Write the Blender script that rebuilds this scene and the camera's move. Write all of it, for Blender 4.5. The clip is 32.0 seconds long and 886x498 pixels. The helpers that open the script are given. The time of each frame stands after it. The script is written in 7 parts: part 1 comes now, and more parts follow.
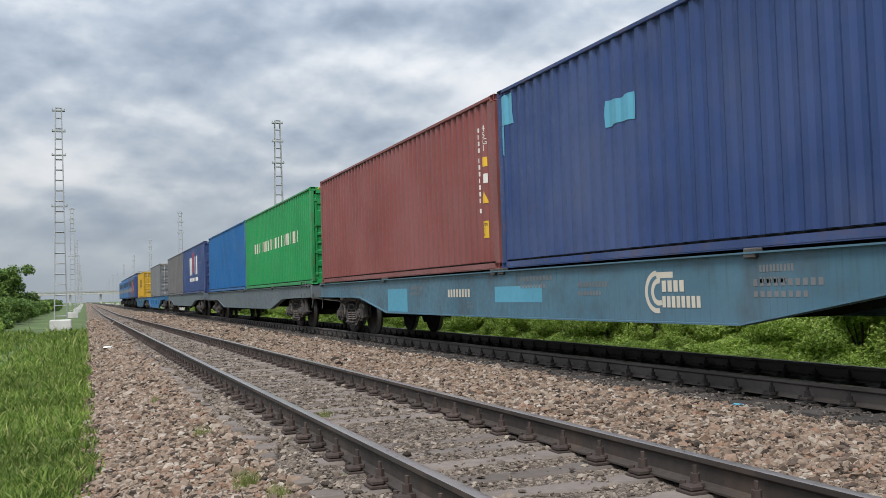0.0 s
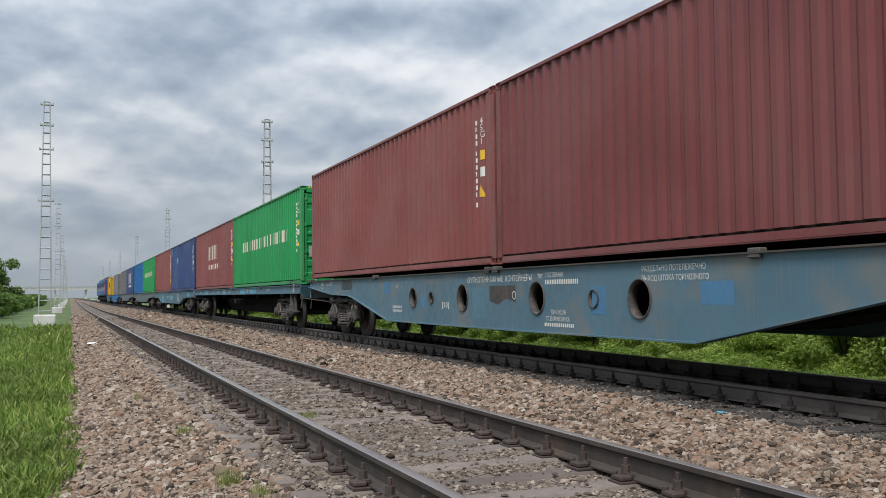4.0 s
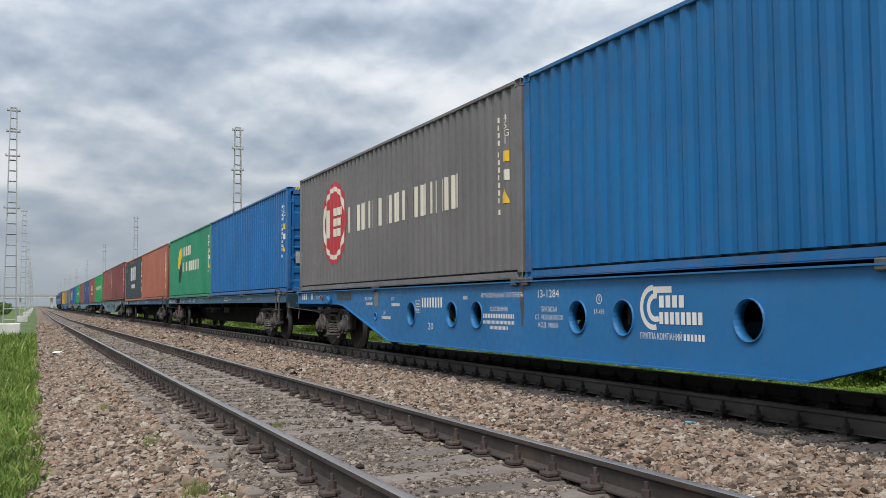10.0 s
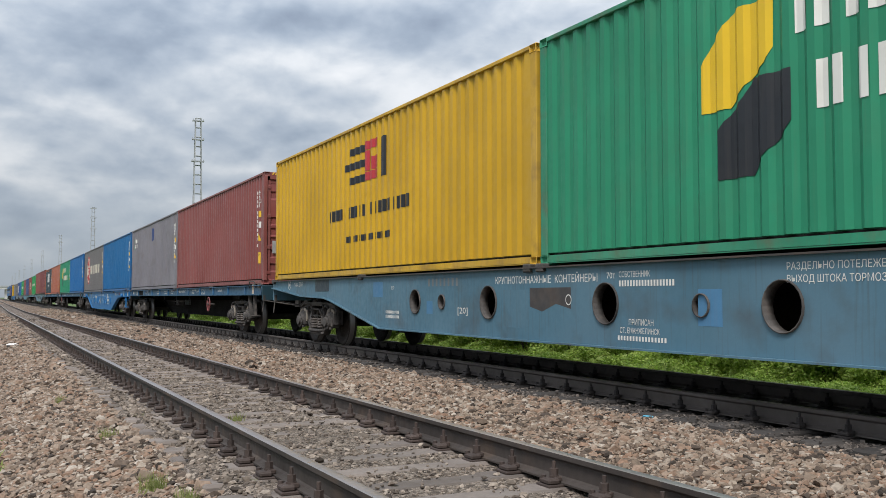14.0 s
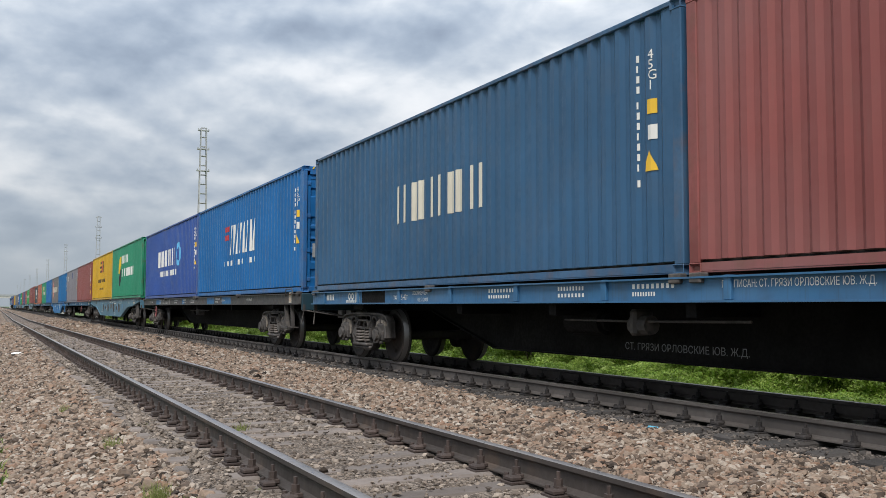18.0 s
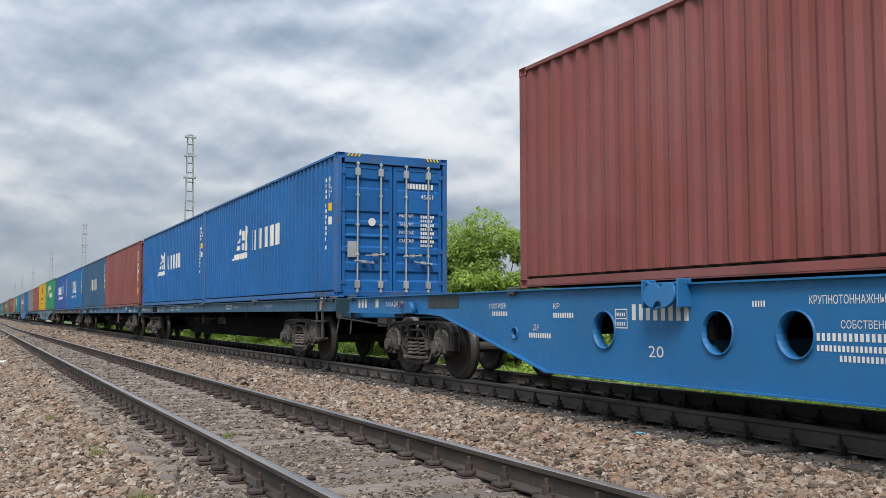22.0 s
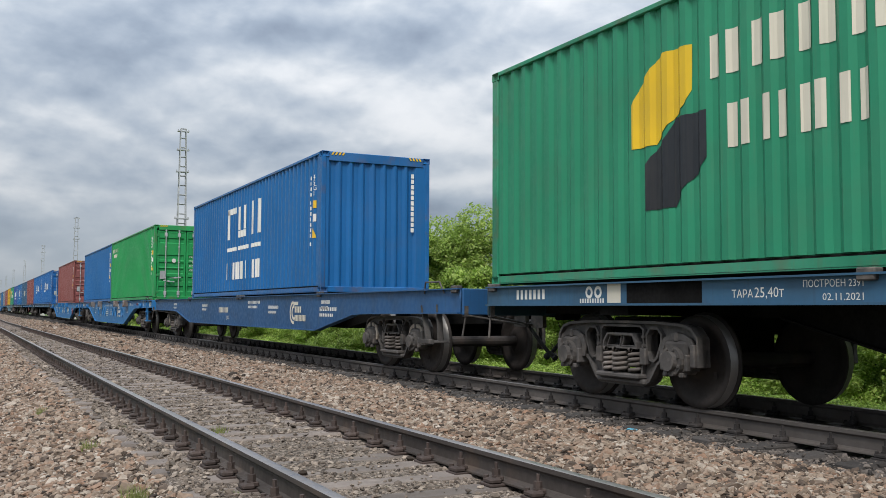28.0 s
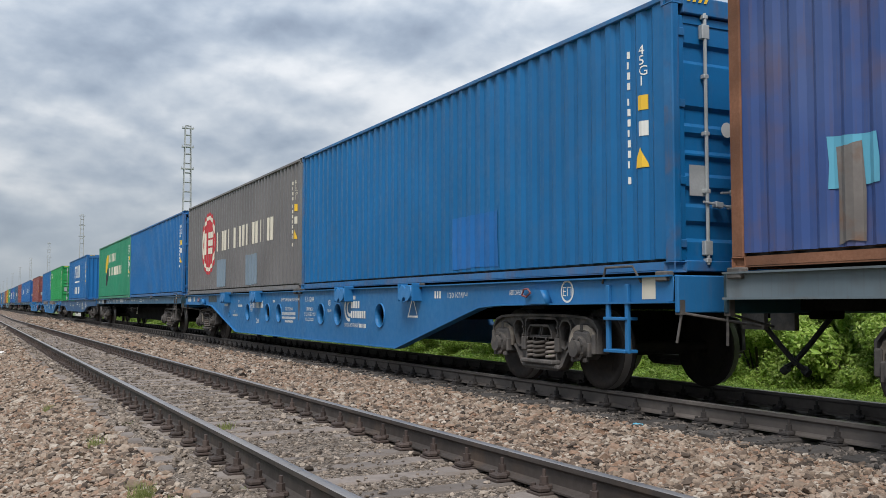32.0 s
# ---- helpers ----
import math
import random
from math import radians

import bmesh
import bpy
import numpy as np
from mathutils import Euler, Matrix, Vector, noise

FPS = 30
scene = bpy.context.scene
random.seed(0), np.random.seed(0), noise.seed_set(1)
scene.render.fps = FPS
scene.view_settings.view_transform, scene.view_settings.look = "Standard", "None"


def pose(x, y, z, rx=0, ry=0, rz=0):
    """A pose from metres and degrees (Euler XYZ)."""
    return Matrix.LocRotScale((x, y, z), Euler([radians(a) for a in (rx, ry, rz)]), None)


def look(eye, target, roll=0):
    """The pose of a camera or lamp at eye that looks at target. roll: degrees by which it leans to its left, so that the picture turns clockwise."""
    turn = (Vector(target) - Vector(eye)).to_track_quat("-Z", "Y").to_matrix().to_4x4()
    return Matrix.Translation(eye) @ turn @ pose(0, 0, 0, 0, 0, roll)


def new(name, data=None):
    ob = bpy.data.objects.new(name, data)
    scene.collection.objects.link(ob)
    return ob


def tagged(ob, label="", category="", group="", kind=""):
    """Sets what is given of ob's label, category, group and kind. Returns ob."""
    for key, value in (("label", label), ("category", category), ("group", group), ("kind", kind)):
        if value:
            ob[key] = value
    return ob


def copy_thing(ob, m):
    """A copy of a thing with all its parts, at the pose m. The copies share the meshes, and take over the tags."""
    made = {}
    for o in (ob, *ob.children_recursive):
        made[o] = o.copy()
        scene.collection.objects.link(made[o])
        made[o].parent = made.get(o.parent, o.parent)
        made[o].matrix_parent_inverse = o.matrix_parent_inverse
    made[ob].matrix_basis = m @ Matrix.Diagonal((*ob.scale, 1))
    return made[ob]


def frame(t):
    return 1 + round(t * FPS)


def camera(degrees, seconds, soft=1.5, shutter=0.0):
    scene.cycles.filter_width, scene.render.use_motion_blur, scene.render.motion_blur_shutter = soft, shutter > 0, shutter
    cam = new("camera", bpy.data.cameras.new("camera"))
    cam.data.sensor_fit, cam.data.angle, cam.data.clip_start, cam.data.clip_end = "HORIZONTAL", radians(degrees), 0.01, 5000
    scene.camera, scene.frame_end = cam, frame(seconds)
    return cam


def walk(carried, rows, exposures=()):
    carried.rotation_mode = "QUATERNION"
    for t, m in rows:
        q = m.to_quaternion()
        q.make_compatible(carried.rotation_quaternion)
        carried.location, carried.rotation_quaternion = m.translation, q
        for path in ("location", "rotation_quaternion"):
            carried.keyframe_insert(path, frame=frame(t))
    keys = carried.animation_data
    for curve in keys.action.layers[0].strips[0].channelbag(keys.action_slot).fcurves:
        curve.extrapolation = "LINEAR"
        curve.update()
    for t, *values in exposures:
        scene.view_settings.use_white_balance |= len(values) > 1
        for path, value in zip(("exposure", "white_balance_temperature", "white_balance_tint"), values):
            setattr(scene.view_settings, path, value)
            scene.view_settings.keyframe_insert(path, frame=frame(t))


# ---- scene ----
# ---------- camera: held by hand at one spot beside the line, turning slowly to the right
EYE = 1.0
cam = camera(50.36, 32.0, 0.5)
ROWS = [
    (0.0, -20.84, 2.58, 1.69), (0.5, -20.86, 2.6, 1.48), (1.0, -21.0, 2.53, 1.41), (1.5, -21.13, 2.57, 1.26),
    (2.0, -21.43, 2.67, 1.13), (2.5, -21.29, 2.68, 0.93), (3.0, -21.15, 2.75, 0.8), (3.5, -21.39, 2.73, 0.69),
    (5.5, -22.49, 2.77, 0.25), (6.0, -22.94, 2.77, 0.15), (6.5, -23.02, 2.82, 0.09), (7.0, -23.49, 3.04, 0.13),
    (7.5, -23.98, 3.18, 0.18), (8.0, -24.2, 3.36, 0.26), (8.5, -23.89, 3.36, 0.33), (9.0, -23.55, 3.35, 0.37),
    (9.5, -23.45, 3.33, 0.39), (10.0, -23.42, 3.3, 0.35), (10.5, -23.75, 3.17, 0.35), (11.0, -23.75, 3.0, 0.29),
    (11.5, -24.14, 2.87, 0.24), (12.0, -24.45, 2.86, 0.19), (12.5, -24.77, 2.89, 0.11), (13.0, -25.11, 2.9, 0.04),
    (13.5, -25.39, 2.92, 0.02), (14.0, -25.77, 2.93, -0.02), (14.5, -25.65, 3.0, -0.1), (16.5, -25.38, 3.11, -0.18),
    (17.0, -25.15, 3.21, -0.23), (17.5, -25.66, 3.37, -0.13), (18.0, -25.5, 3.52, -0.13), (18.5, -25.47, 3.68, -0.12),
    (19.0, -25.64, 3.75, -0.04), (19.5, -25.63, 3.83, -0.09), (20.0, -26.14, 3.87, 0.0), (20.5, -26.28, 3.91, 0.04),
    (21.0, -26.24, 3.93, 0.02), (21.5, -26.19, 3.94, 0.02), (22.0, -26.24, 3.93, 0.03), (22.5, -26.39, 3.92, -0.01),
    (23.0, -26.47, 3.91, 0.05), (23.5, -26.63, 3.91, 0.02), (24.0, -26.75, 3.89, 0.05), (24.5, -26.95, 3.86, -0.03),
    (25.0, -27.2, 3.83, -0.03), (25.5, -27.32, 3.82, -0.12), (27.5, -26.73, 3.77, -0.23), (28.0, -26.69, 3.67, -0.26),
    (28.5, -26.72, 3.64, -0.24), (29.0, -26.6, 3.58, -0.24), (29.5, -26.54, 3.49, -0.19), (30.0, -26.63, 3.48, -0.15),
    (30.5, -26.67, 3.46, -0.11), (31.0, -26.53, 3.41, -0.14), (31.5, -26.45, 3.39, -0.05), (32.0, -26.37, 3.4, -0.01),
]
walk(cam, [(t, pose(0, 0, EYE, 90 + pitch, roll, yaw)) for t, yaw, pitch, roll in ROWS],
     [(0.0, 0.0), (5.0, -0.05), (8.0, -0.05), (12.0, 0.0), (17.0, 0.05), (20.0, 0.08), (24.0, 0.0), (32.0, 0.0)])

# ---------- plan: y runs along the line, x to the right of the camera, z = 0 on the rail heads of the used track
NEAR_X = 1.83        # left rail of the near track, at the camera
TRAIN_X = 7.54       # middle of the track on which the train runs
DECK_Z = 1.327       # underside of the containers
GAUGE = 1.595        # between the middles of two rail heads


def near_x(y):
    return 0.0021 * y


def near_z(y):
    return -0.0047 * max(0.0, min(y, 110.0))


def travel(t):
    """Metres that the train has gone by t seconds: about 12.8 m/s, slowing a little."""
    u = t / 16 - 1
    way = lambda q: 193.695 * q - 6.348 * q ** 2 + 0.375 * q ** 3 + 0.523 * q ** 4 - 0.1355 * q ** 5
    return way(u) - way(-1.0)


# ---------- light: a closed cloud cover with a weak, very soft sun
def build_world():
    world = bpy.data.worlds.new("overcast_sky")
    scene.world = world
    world.use_nodes = True
    nt = world.node_tree
    nt.nodes.clear()
    N, L = nt.nodes.new, nt.links.new
    out, bg = N("ShaderNodeOutputWorld"), N("ShaderNodeBackground")
    coord, sep = N("ShaderNodeTexCoord"), N("ShaderNodeSeparateXYZ")
    L(coord.outputs["Generated"], sep.inputs[0])

    def m(op, a, b=None, c=None):
        n = N("ShaderNodeMath")
        n.operation = op
        for i, v in enumerate((a, b, c)):
            if v is None:
                continue
            if isinstance(v, (int, float)):
                n.inputs[i].default_value = v
            else:
                L(v, n.inputs[i])
        return n.outputs[0]

    up = m("MAXIMUM", sep.outputs["Z"], 0.0)

    def vault(lift):
        """Directions drawn out sideways, so that the heaps lie flat; lift looks a little higher up."""
        comb = N("ShaderNodeCombineXYZ")
        L(sep.outputs["X"], comb.inputs[0])
        L(sep.outputs["Y"], comb.inputs[1])
        L(m("MULTIPLY", m("POWER", m("ADD", up, lift), 0.9), 1.7), comb.inputs[2])
        return comb.outputs[0]

    def fbm(scale, detail, rough, offset, distortion=0.0, lift=0.0):
        mp = N("ShaderNodeMapping")
        mp.inputs["Location"].default_value = offset
        L(vault(lift), mp.inputs[0])
        n = N("ShaderNodeTexNoise")
        n.inputs["Scale"].default_value = scale
        n.inputs["Detail"].default_value = detail
        n.inputs["Roughness"].default_value = rough
        n.inputs["Distortion"].default_value = distortion
        L(mp.outputs[0], n.inputs["Vector"])
        return n.outputs[0]

    def between(v, lo, hi, smooth=False):
        n = N("ShaderNodeMapRange")
        n.interpolation_type = "SMOOTHSTEP" if smooth else "LINEAR"
        L(v, n.inputs[0])
        n.inputs[1].default_value, n.inputs[2].default_value = lo, hi
        return n.outputs[0]

    def tinted(fac, stops):
        ramp = N("ShaderNodeValToRGB")
        els = ramp.color_ramp.elements
        els[0].color, els[1].color = (*stops[0], 1), (*stops[-1], 1)
        for i, c in enumerate(stops[1:-1]):
            q = els.new((i + 1) / (len(stops) - 1))
            q.color = (*c, 1)
        L(fac, ramp.inputs[0])
        return ramp.outputs[0]

    # broad swells of cloud, heaps on them with pale upper rims and grey bases, and frayed small shreds
    swell = fbm(2.2, 3, 0.45, (3.1, 1.7, 0.6), 0.1)
    heap, heap_up = (fbm(4.6, 6, 0.42, (0.4, 5.2, 0.3), 0.1, q) for q in (0.0, 0.022))
    puff, puff_up = (fbm(9.5, 7, 0.48, (2.7, 1.1, 4.3), 0.15, q) for q in (0.0, 0.012))
    tone = m("ADD", 0.525, m("MULTIPLY", m("SUBTRACT", 0.5, swell), 1.1))
    tone = m("ADD", tone, m("MULTIPLY", m("SUBTRACT", 0.5, heap), 0.9))
    tone = m("ADD", tone, m("MULTIPLY", m("SUBTRACT", heap, heap_up), 3.0))
    tone = m("ADD", tone, m("MULTIPLY", m("SUBTRACT", 0.5, puff), 0.25))
    tone = m("ADD", tone, m("MULTIPLY", m("SUBTRACT", puff, puff_up), 1.5))
    cover = tinted(tone, [(0.27, 0.325, 0.415), (0.34, 0.405, 0.50), (0.44, 0.505, 0.595), (0.57, 0.625, 0.695), (0.74, 0.775, 0.82), (0.85, 0.87, 0.90)])
    # towards the horizon the cover grows even and pale
    haze = N("ShaderNodeMix")
    haze.data_type = "RGBA"
    L(m("MINIMUM", m("MULTIPLY", up, 9.0), 1.0), haze.inputs[0])
    haze.inputs[6].default_value = (0.50, 0.57, 0.65, 1)
    L(cover, haze.inputs[7])
    # blue sky above the cover shines through a little
    sky = N("ShaderNodeTexSky")
    sky.sky_type, sky.sun_disc = "NISHITA", False
    sky.sun_elevation, sky.sun_rotation = radians(52), radians(217)
    mixs = N("ShaderNodeMix")
    mixs.data_type = "RGBA"
    mixs.inputs[0].default_value = 0.93
    sc = N("ShaderNodeVectorMath")
    sc.operation = "SCALE"
    sc.inputs["Scale"].default_value = 0.1
    L(sky.outputs[0], sc.inputs[0])
    L(sc.outputs[0], mixs.inputs[6])
    L(haze.outputs[2], mixs.inputs[7])
    L(mixs.outputs[2], bg.inputs["Color"])
    # an overcast sky is about three times as bright overhead as at the horizon
    L(m("ADD", m("MULTIPLY", up, 1.65), 0.71), bg.inputs["Strength"])
    L(bg.outputs[0], out.inputs[0])


build_world()
sun = new("sun", bpy.data.lights.new("sun", "SUN"))
sun.data.energy, sun.data.angle, sun.data.color = 3.0, radians(18), (1.0, 0.965, 0.925)
sun.matrix_basis = look((-32, -42, 68), (0, 0, 0))


# ---------- materials
def material(name, colour, rough=0.6, metal=0.0, vary=0.12, scale=6.0, streak=0.0, dirt=(0.16, 0.13, 0.10), dirt_amount=0.0, bump=0.0, bump_scale=60.0, rnd=0.0, spec=0.5, fade=0.0):
    """Painted or raw surface: broad and fine tone changes, streaks that run down, dirt in patches, fine relief."""
    mat = bpy.data.materials.new(name)
    mat.use_nodes = True
    nt = mat.node_tree
    bsdf = nt.nodes["Principled BSDF"]
    N, L = nt.nodes.new, nt.links.new
    co = N("ShaderNodeTexCoord")

    def noise_at(s, detail=4.0, stretch=None, off=0.0):
        mp = N("ShaderNodeMapping")
        mp.inputs["Location"].default_value = (off, off * 0.7, off * 1.3)
        if stretch:
            mp.inputs["Scale"].default_value = stretch
        L(co.outputs["Object"], mp.inputs[0])
        info = N("ShaderNodeObjectInfo")
        add = N("ShaderNodeVectorMath")
        add.operation = "MULTIPLY_ADD"
        add.inputs[1].default_value = (37.0, 19.0, 53.0)
        L(info.outputs["Random"], add.inputs[0])
        L(mp.outputs[0], add.inputs[2])
        n = N("ShaderNodeTexNoise")
        n.inputs["Scale"].default_value, n.inputs["Detail"].default_value = s, detail
        L(add.outputs[0], n.inputs["Vector"])
        return n.outputs[0]

    def rng(v, a, b, c, d):
        n = N("ShaderNodeMapRange")
        for i, q in enumerate((a, b, c, d)):
            n.inputs[i + 1].default_value = q
        L(v, n.inputs[0])
        return n.outputs[0]

    def mix(fac, a, b, mode="MIX"):
        n = N("ShaderNodeMix")
        n.data_type, n.blend_type = "RGBA", mode
        for i, v in ((0, fac), (6, a), (7, b)):
            if isinstance(v, (int, float)):
                n.inputs[i].default_value = v
            elif isinstance(v, tuple):
                n.inputs[i].default_value = (*v[:3], 1)
            else:
                L(v, n.inputs[i])
        return n.outputs[2]

    broad, fine = noise_at(scale * 0.15, 3), noise_at(scale * 2.5, 6, off=7.0)
    low = tuple(c * (1 - vary * 1.4) for c in colour)
    high = tuple(min(1, c * (1 + vary) + 0.02 * vary) for c in colour)
    col = mix(rng(broad, 0.3, 0.7, 0, 1), low, high)
    col = mix(rng(fine, 0.35, 0.7, 0, 0.5 * min(1, vary * 3)), col, tuple(c * 0.8 for c in colour))
    if fade:
        pale = tuple(c + (0.5 - c) * fade for c in colour)
        col = mix(rng(noise_at(0.5, 5, off=3.0), 0.42, 0.7, 0, 0.6), col, pale)
    if streak:
        st = noise_at(9.0, 5, stretch=(3.0, 3.0, 0.12), off=11.0)
        col = mix(rng(st, 0.55, 0.8, 0, streak), col, dirt)
    if dirt_amount:
        col = mix(rng(noise_at(scale * 0.5, 7, off=21.0), 0.5, 0.75, 0, dirt_amount), col, dirt)
    if rnd:
        info = N("ShaderNodeObjectInfo")
        hsv = N("ShaderNodeHueSaturation")
        L(rng(info.outputs["Random"], 0, 1, 1 - rnd, 1 + rnd), hsv.inputs["Value"])
        L(col, hsv.inputs["Color"])
        col = hsv.outputs[0]
    L(col, bsdf.inputs["Base Color"])
    L(rng(fine, 0.3, 0.7, max(0.05, rough - 0.1), min(1, rough + 0.12)), bsdf.inputs["Roughness"])
    bsdf.inputs["Metallic"].default_value = metal
    bsdf.inputs["Specular IOR Level"].default_value = spec
    if bump:
        b = N("ShaderNodeBump")
        b.inputs["Strength"].default_value, b.inputs["Distance"].default_value = bump, 0.01
        L(noise_at(bump_scale, 5, off=2.0), b.inputs["Height"])
        L(b.outputs[0], bsdf.inputs["Normal"])
    return mat


PAINTED = {}


def paint(name, colour, **k):
    PAINTED[name] = colour
    colour = tuple(min(0.8, c * 1.03) for c in colour)
    args = dict(rough=0.46, vary=0.10, scale=4.0, streak=0.12, dirt_amount=0.08, bump=0.10, bump_scale=30.0, spec=0.32)
    args.update(k)
    return material(name, colour, **args)


def gravel_material(name, tones, cell):
    """Broken stone: one tone for each stone, dark joints, relief."""
    mat = bpy.data.materials.new(name)
    mat.use_nodes = True
    nt = mat.node_tree
    bsdf = nt.nodes["Principled BSDF"]
    N, L = nt.nodes.new, nt.links.new
    co = N("ShaderNodeTexCoord")
    v = N("ShaderNodeTexVoronoi")
    v.inputs["Scale"].default_value = 1 / cell
    L(co.outputs["Object"], v.inputs["Vector"])
    e = N("ShaderNodeTexVoronoi")
    e.feature = "DISTANCE_TO_EDGE"
    e.inputs["Scale"].default_value = 1 / cell
    L(co.outputs["Object"], e.inputs["Vector"])
    sep = N("ShaderNodeSeparateColor")
    L(v.outputs["Color"], sep.inputs[0])
    ramp = N("ShaderNodeValToRGB")
    els = ramp.color_ramp.elements
    els[0].color, els[1].color = (*tones[0], 1), (*tones[-1], 1)
    for i, t in enumerate(tones[1:-1]):
        q = els.new((i + 1) / (len(tones) - 1))
        q.color = (*t, 1)
    L(sep.outputs[0], ramp.inputs[0])
    n = N("ShaderNodeTexNoise")
    n.inputs["Scale"].default_value, n.inputs["Detail"].default_value = 0.35, 6
    L(co.outputs["Object"], n.inputs["Vector"])
    br = N("ShaderNodeMapRange")
    br.inputs[1].default_value, br.inputs[2].default_value = 0.3, 0.7
    br.inputs[3].default_value, br.inputs[4].default_value = 0.82, 1.12
    L(n.outputs[0], br.inputs[0])
    hsv = N("ShaderNodeHueSaturation")
    L(br.outputs[0], hsv.inputs["Value"])
    L(ramp.outputs[0], hsv.inputs["Color"])
    jr = N("ShaderNodeMapRange")
    jr.inputs[1].default_value, jr.inputs[2].default_value = 0.0, 0.10
    jr.inputs[3].default_value, jr.inputs[4].default_value = 0.25, 1.0
    L(e.outputs["Distance"], jr.inputs[0])
    mul = N("ShaderNodeMix")
    mul.data_type, mul.blend_type = "RGBA", "MULTIPLY"
    mul.inputs[0].default_value = 1
    L(hsv.outputs[0], mul.inputs[6])
    L(jr.outputs[0], mul.inputs[7])
    L(mul.outputs[2], bsdf.inputs["Base Color"])
    bsdf.inputs["Roughness"].default_value = 0.95
    bsdf.inputs["Specular IOR Level"].default_value = 0.2
    b = N("ShaderNodeBump")
    b.inputs["Strength"].default_value, b.inputs["Distance"].default_value = 0.9, cell * 0.5
    L(e.outputs["Distance"], b.inputs["Height"])
    L(b.outputs[0], bsdf.inputs["Normal"])
    return mat


def island_material(name, tones, rough=0.9, spec=0.25, translucent=0.0, per_object=False):
    """A tone for each loose piece of a mesh (stones, leaves, blades)."""
    mat = bpy.data.materials.new(name)
    mat.use_nodes = True
    nt = mat.node_tree
    bsdf = nt.nodes["Principled BSDF"]
    N, L = nt.nodes.new, nt.links.new
    g = N("ShaderNodeNewGeometry")
    ramp = N("ShaderNodeValToRGB")
    els = ramp.color_ramp.elements
    els[0].color, els[1].color = (*tones[0], 1), (*tones[-1], 1)
    for i, t in enumerate(tones[1:-1]):
        q = els.new((i + 1) / (len(tones) - 1))
        q.color = (*t, 1)
    L(g.outputs["Random Per Island"], ramp.inputs[0])
    co = N("ShaderNodeTexCoord")
    n = N("ShaderNodeTexNoise")
    n.inputs["Scale"].default_value, n.inputs["Detail"].default_value = (0.5, 4) if translucent else (30, 6)
    L(co.outputs["Object"], n.inputs["Vector"])
    br = N("ShaderNodeMapRange")
    br.inputs[1].default_value, br.inputs[2].default_value = 0.3, 0.7
    br.inputs[3].default_value, br.inputs[4].default_value = 0.75, 1.2
    L(n.outputs[0], br.inputs[0])
    hsv = N("ShaderNodeHueSaturation")
    L(br.outputs[0], hsv.inputs["Value"])
    L(ramp.outputs[0], hsv.inputs["Color"])
    L(hsv.outputs[0], bsdf.inputs["Base Color"])
    bsdf.inputs["Roughness"].default_value = rough
    bsdf.inputs["Specular IOR Level"].default_value = spec
    if translucent:
        tr, mx = N("ShaderNodeBsdfTranslucent"), N("ShaderNodeMixShader")
        L(hsv.outputs[0], tr.inputs[0])
        mx.inputs[0].default_value = translucent
        L(bsdf.outputs[0], mx.inputs[1])
        L(tr.outputs[0], mx.inputs[2])
        L(mx.outputs[0], nt.nodes["Material Output"].inputs[0])
    return mat


MAROON = paint("maroon_paint", (0.215, 0.06, 0.054), fade=0.10)
MAROON_B = paint("dark_maroon_paint", (0.165, 0.042, 0.042), fade=0.06)
BROWN = paint("red_brown_paint", (0.34, 0.108, 0.066), fade=0.08)
NAVY = paint("navy_paint", (0.028, 0.056, 0.165), fade=0.12)
GREEN = paint("bright_green_paint", (0.014, 0.255, 0.07))
GREEN_S = paint("sea_green_paint", (0.02, 0.215, 0.115))
BLUE = paint("blue_paint", (0.008, 0.112, 0.31))
BLUE_T = paint("teal_blue_paint", (0.004, 0.11, 0.285))
BLUE_D = paint("slate_blue_paint", (0.030, 0.088, 0.17))
BLUE_R = paint("royal_blue_paint", (0.03, 0.075, 0.27))
BLUE_B = paint("clear_blue_paint", (0.009, 0.108, 0.325))
GREY_T = paint("warm_grey_paint", (0.142, 0.133, 0.133))
GREY_C = paint("faded_lilac_grey_paint", (0.18, 0.168, 0.188), fade=0.15, dirt=(0.12, 0.08, 0.05), dirt_amount=0.3)
GREY_D = paint("anthracite_paint", (0.036, 0.052, 0.064))
GREY_L = paint("light_grey_paint", (0.17, 0.175, 0.18))
YELLOW = paint("yellow_paint", (0.53, 0.305, 0.014), streak=0.12, dirt_amount=0.06)
ORANGE = paint("orange_paint", (0.62, 0.14, 0.03))
OLD_NAVY = paint("rusted_navy_paint", (0.038, 0.075, 0.225), dirt=(0.14, 0.075, 0.05), dirt_amount=0.45, streak=0.35, fade=0.2)
FLAP_RUST = material("bare_rusty_flap_steel", (0.17, 0.15, 0.14), rough=0.8, vary=0.3, scale=12, dirt=(0.16, 0.08, 0.045), dirt_amount=0.8, bump=0.2)
RUST_P = material("thin_rust_stain", (0.10, 0.085, 0.085), rough=0.8, vary=0.4, scale=8)
RUST = material("rusty_steel", (0.17, 0.07, 0.035), rough=0.85, vary=0.3, scale=12, bump=0.3)
WHITE = paint("white_lettering_paint", (0.70, 0.68, 0.64), streak=0.12, dirt_amount=0.1, bump=0)
CREAM = paint("cream_lettering_paint", (0.62, 0.57, 0.47), streak=0.12, bump=0)
RED = paint("red_logo_paint", (0.42, 0.035, 0.045), bump=0)
BLACK = paint("black_logo_paint", (0.018, 0.02, 0.025), bump=0)
YELLOW_L = paint("yellow_logo_paint", (0.72, 0.46, 0.02), bump=0)
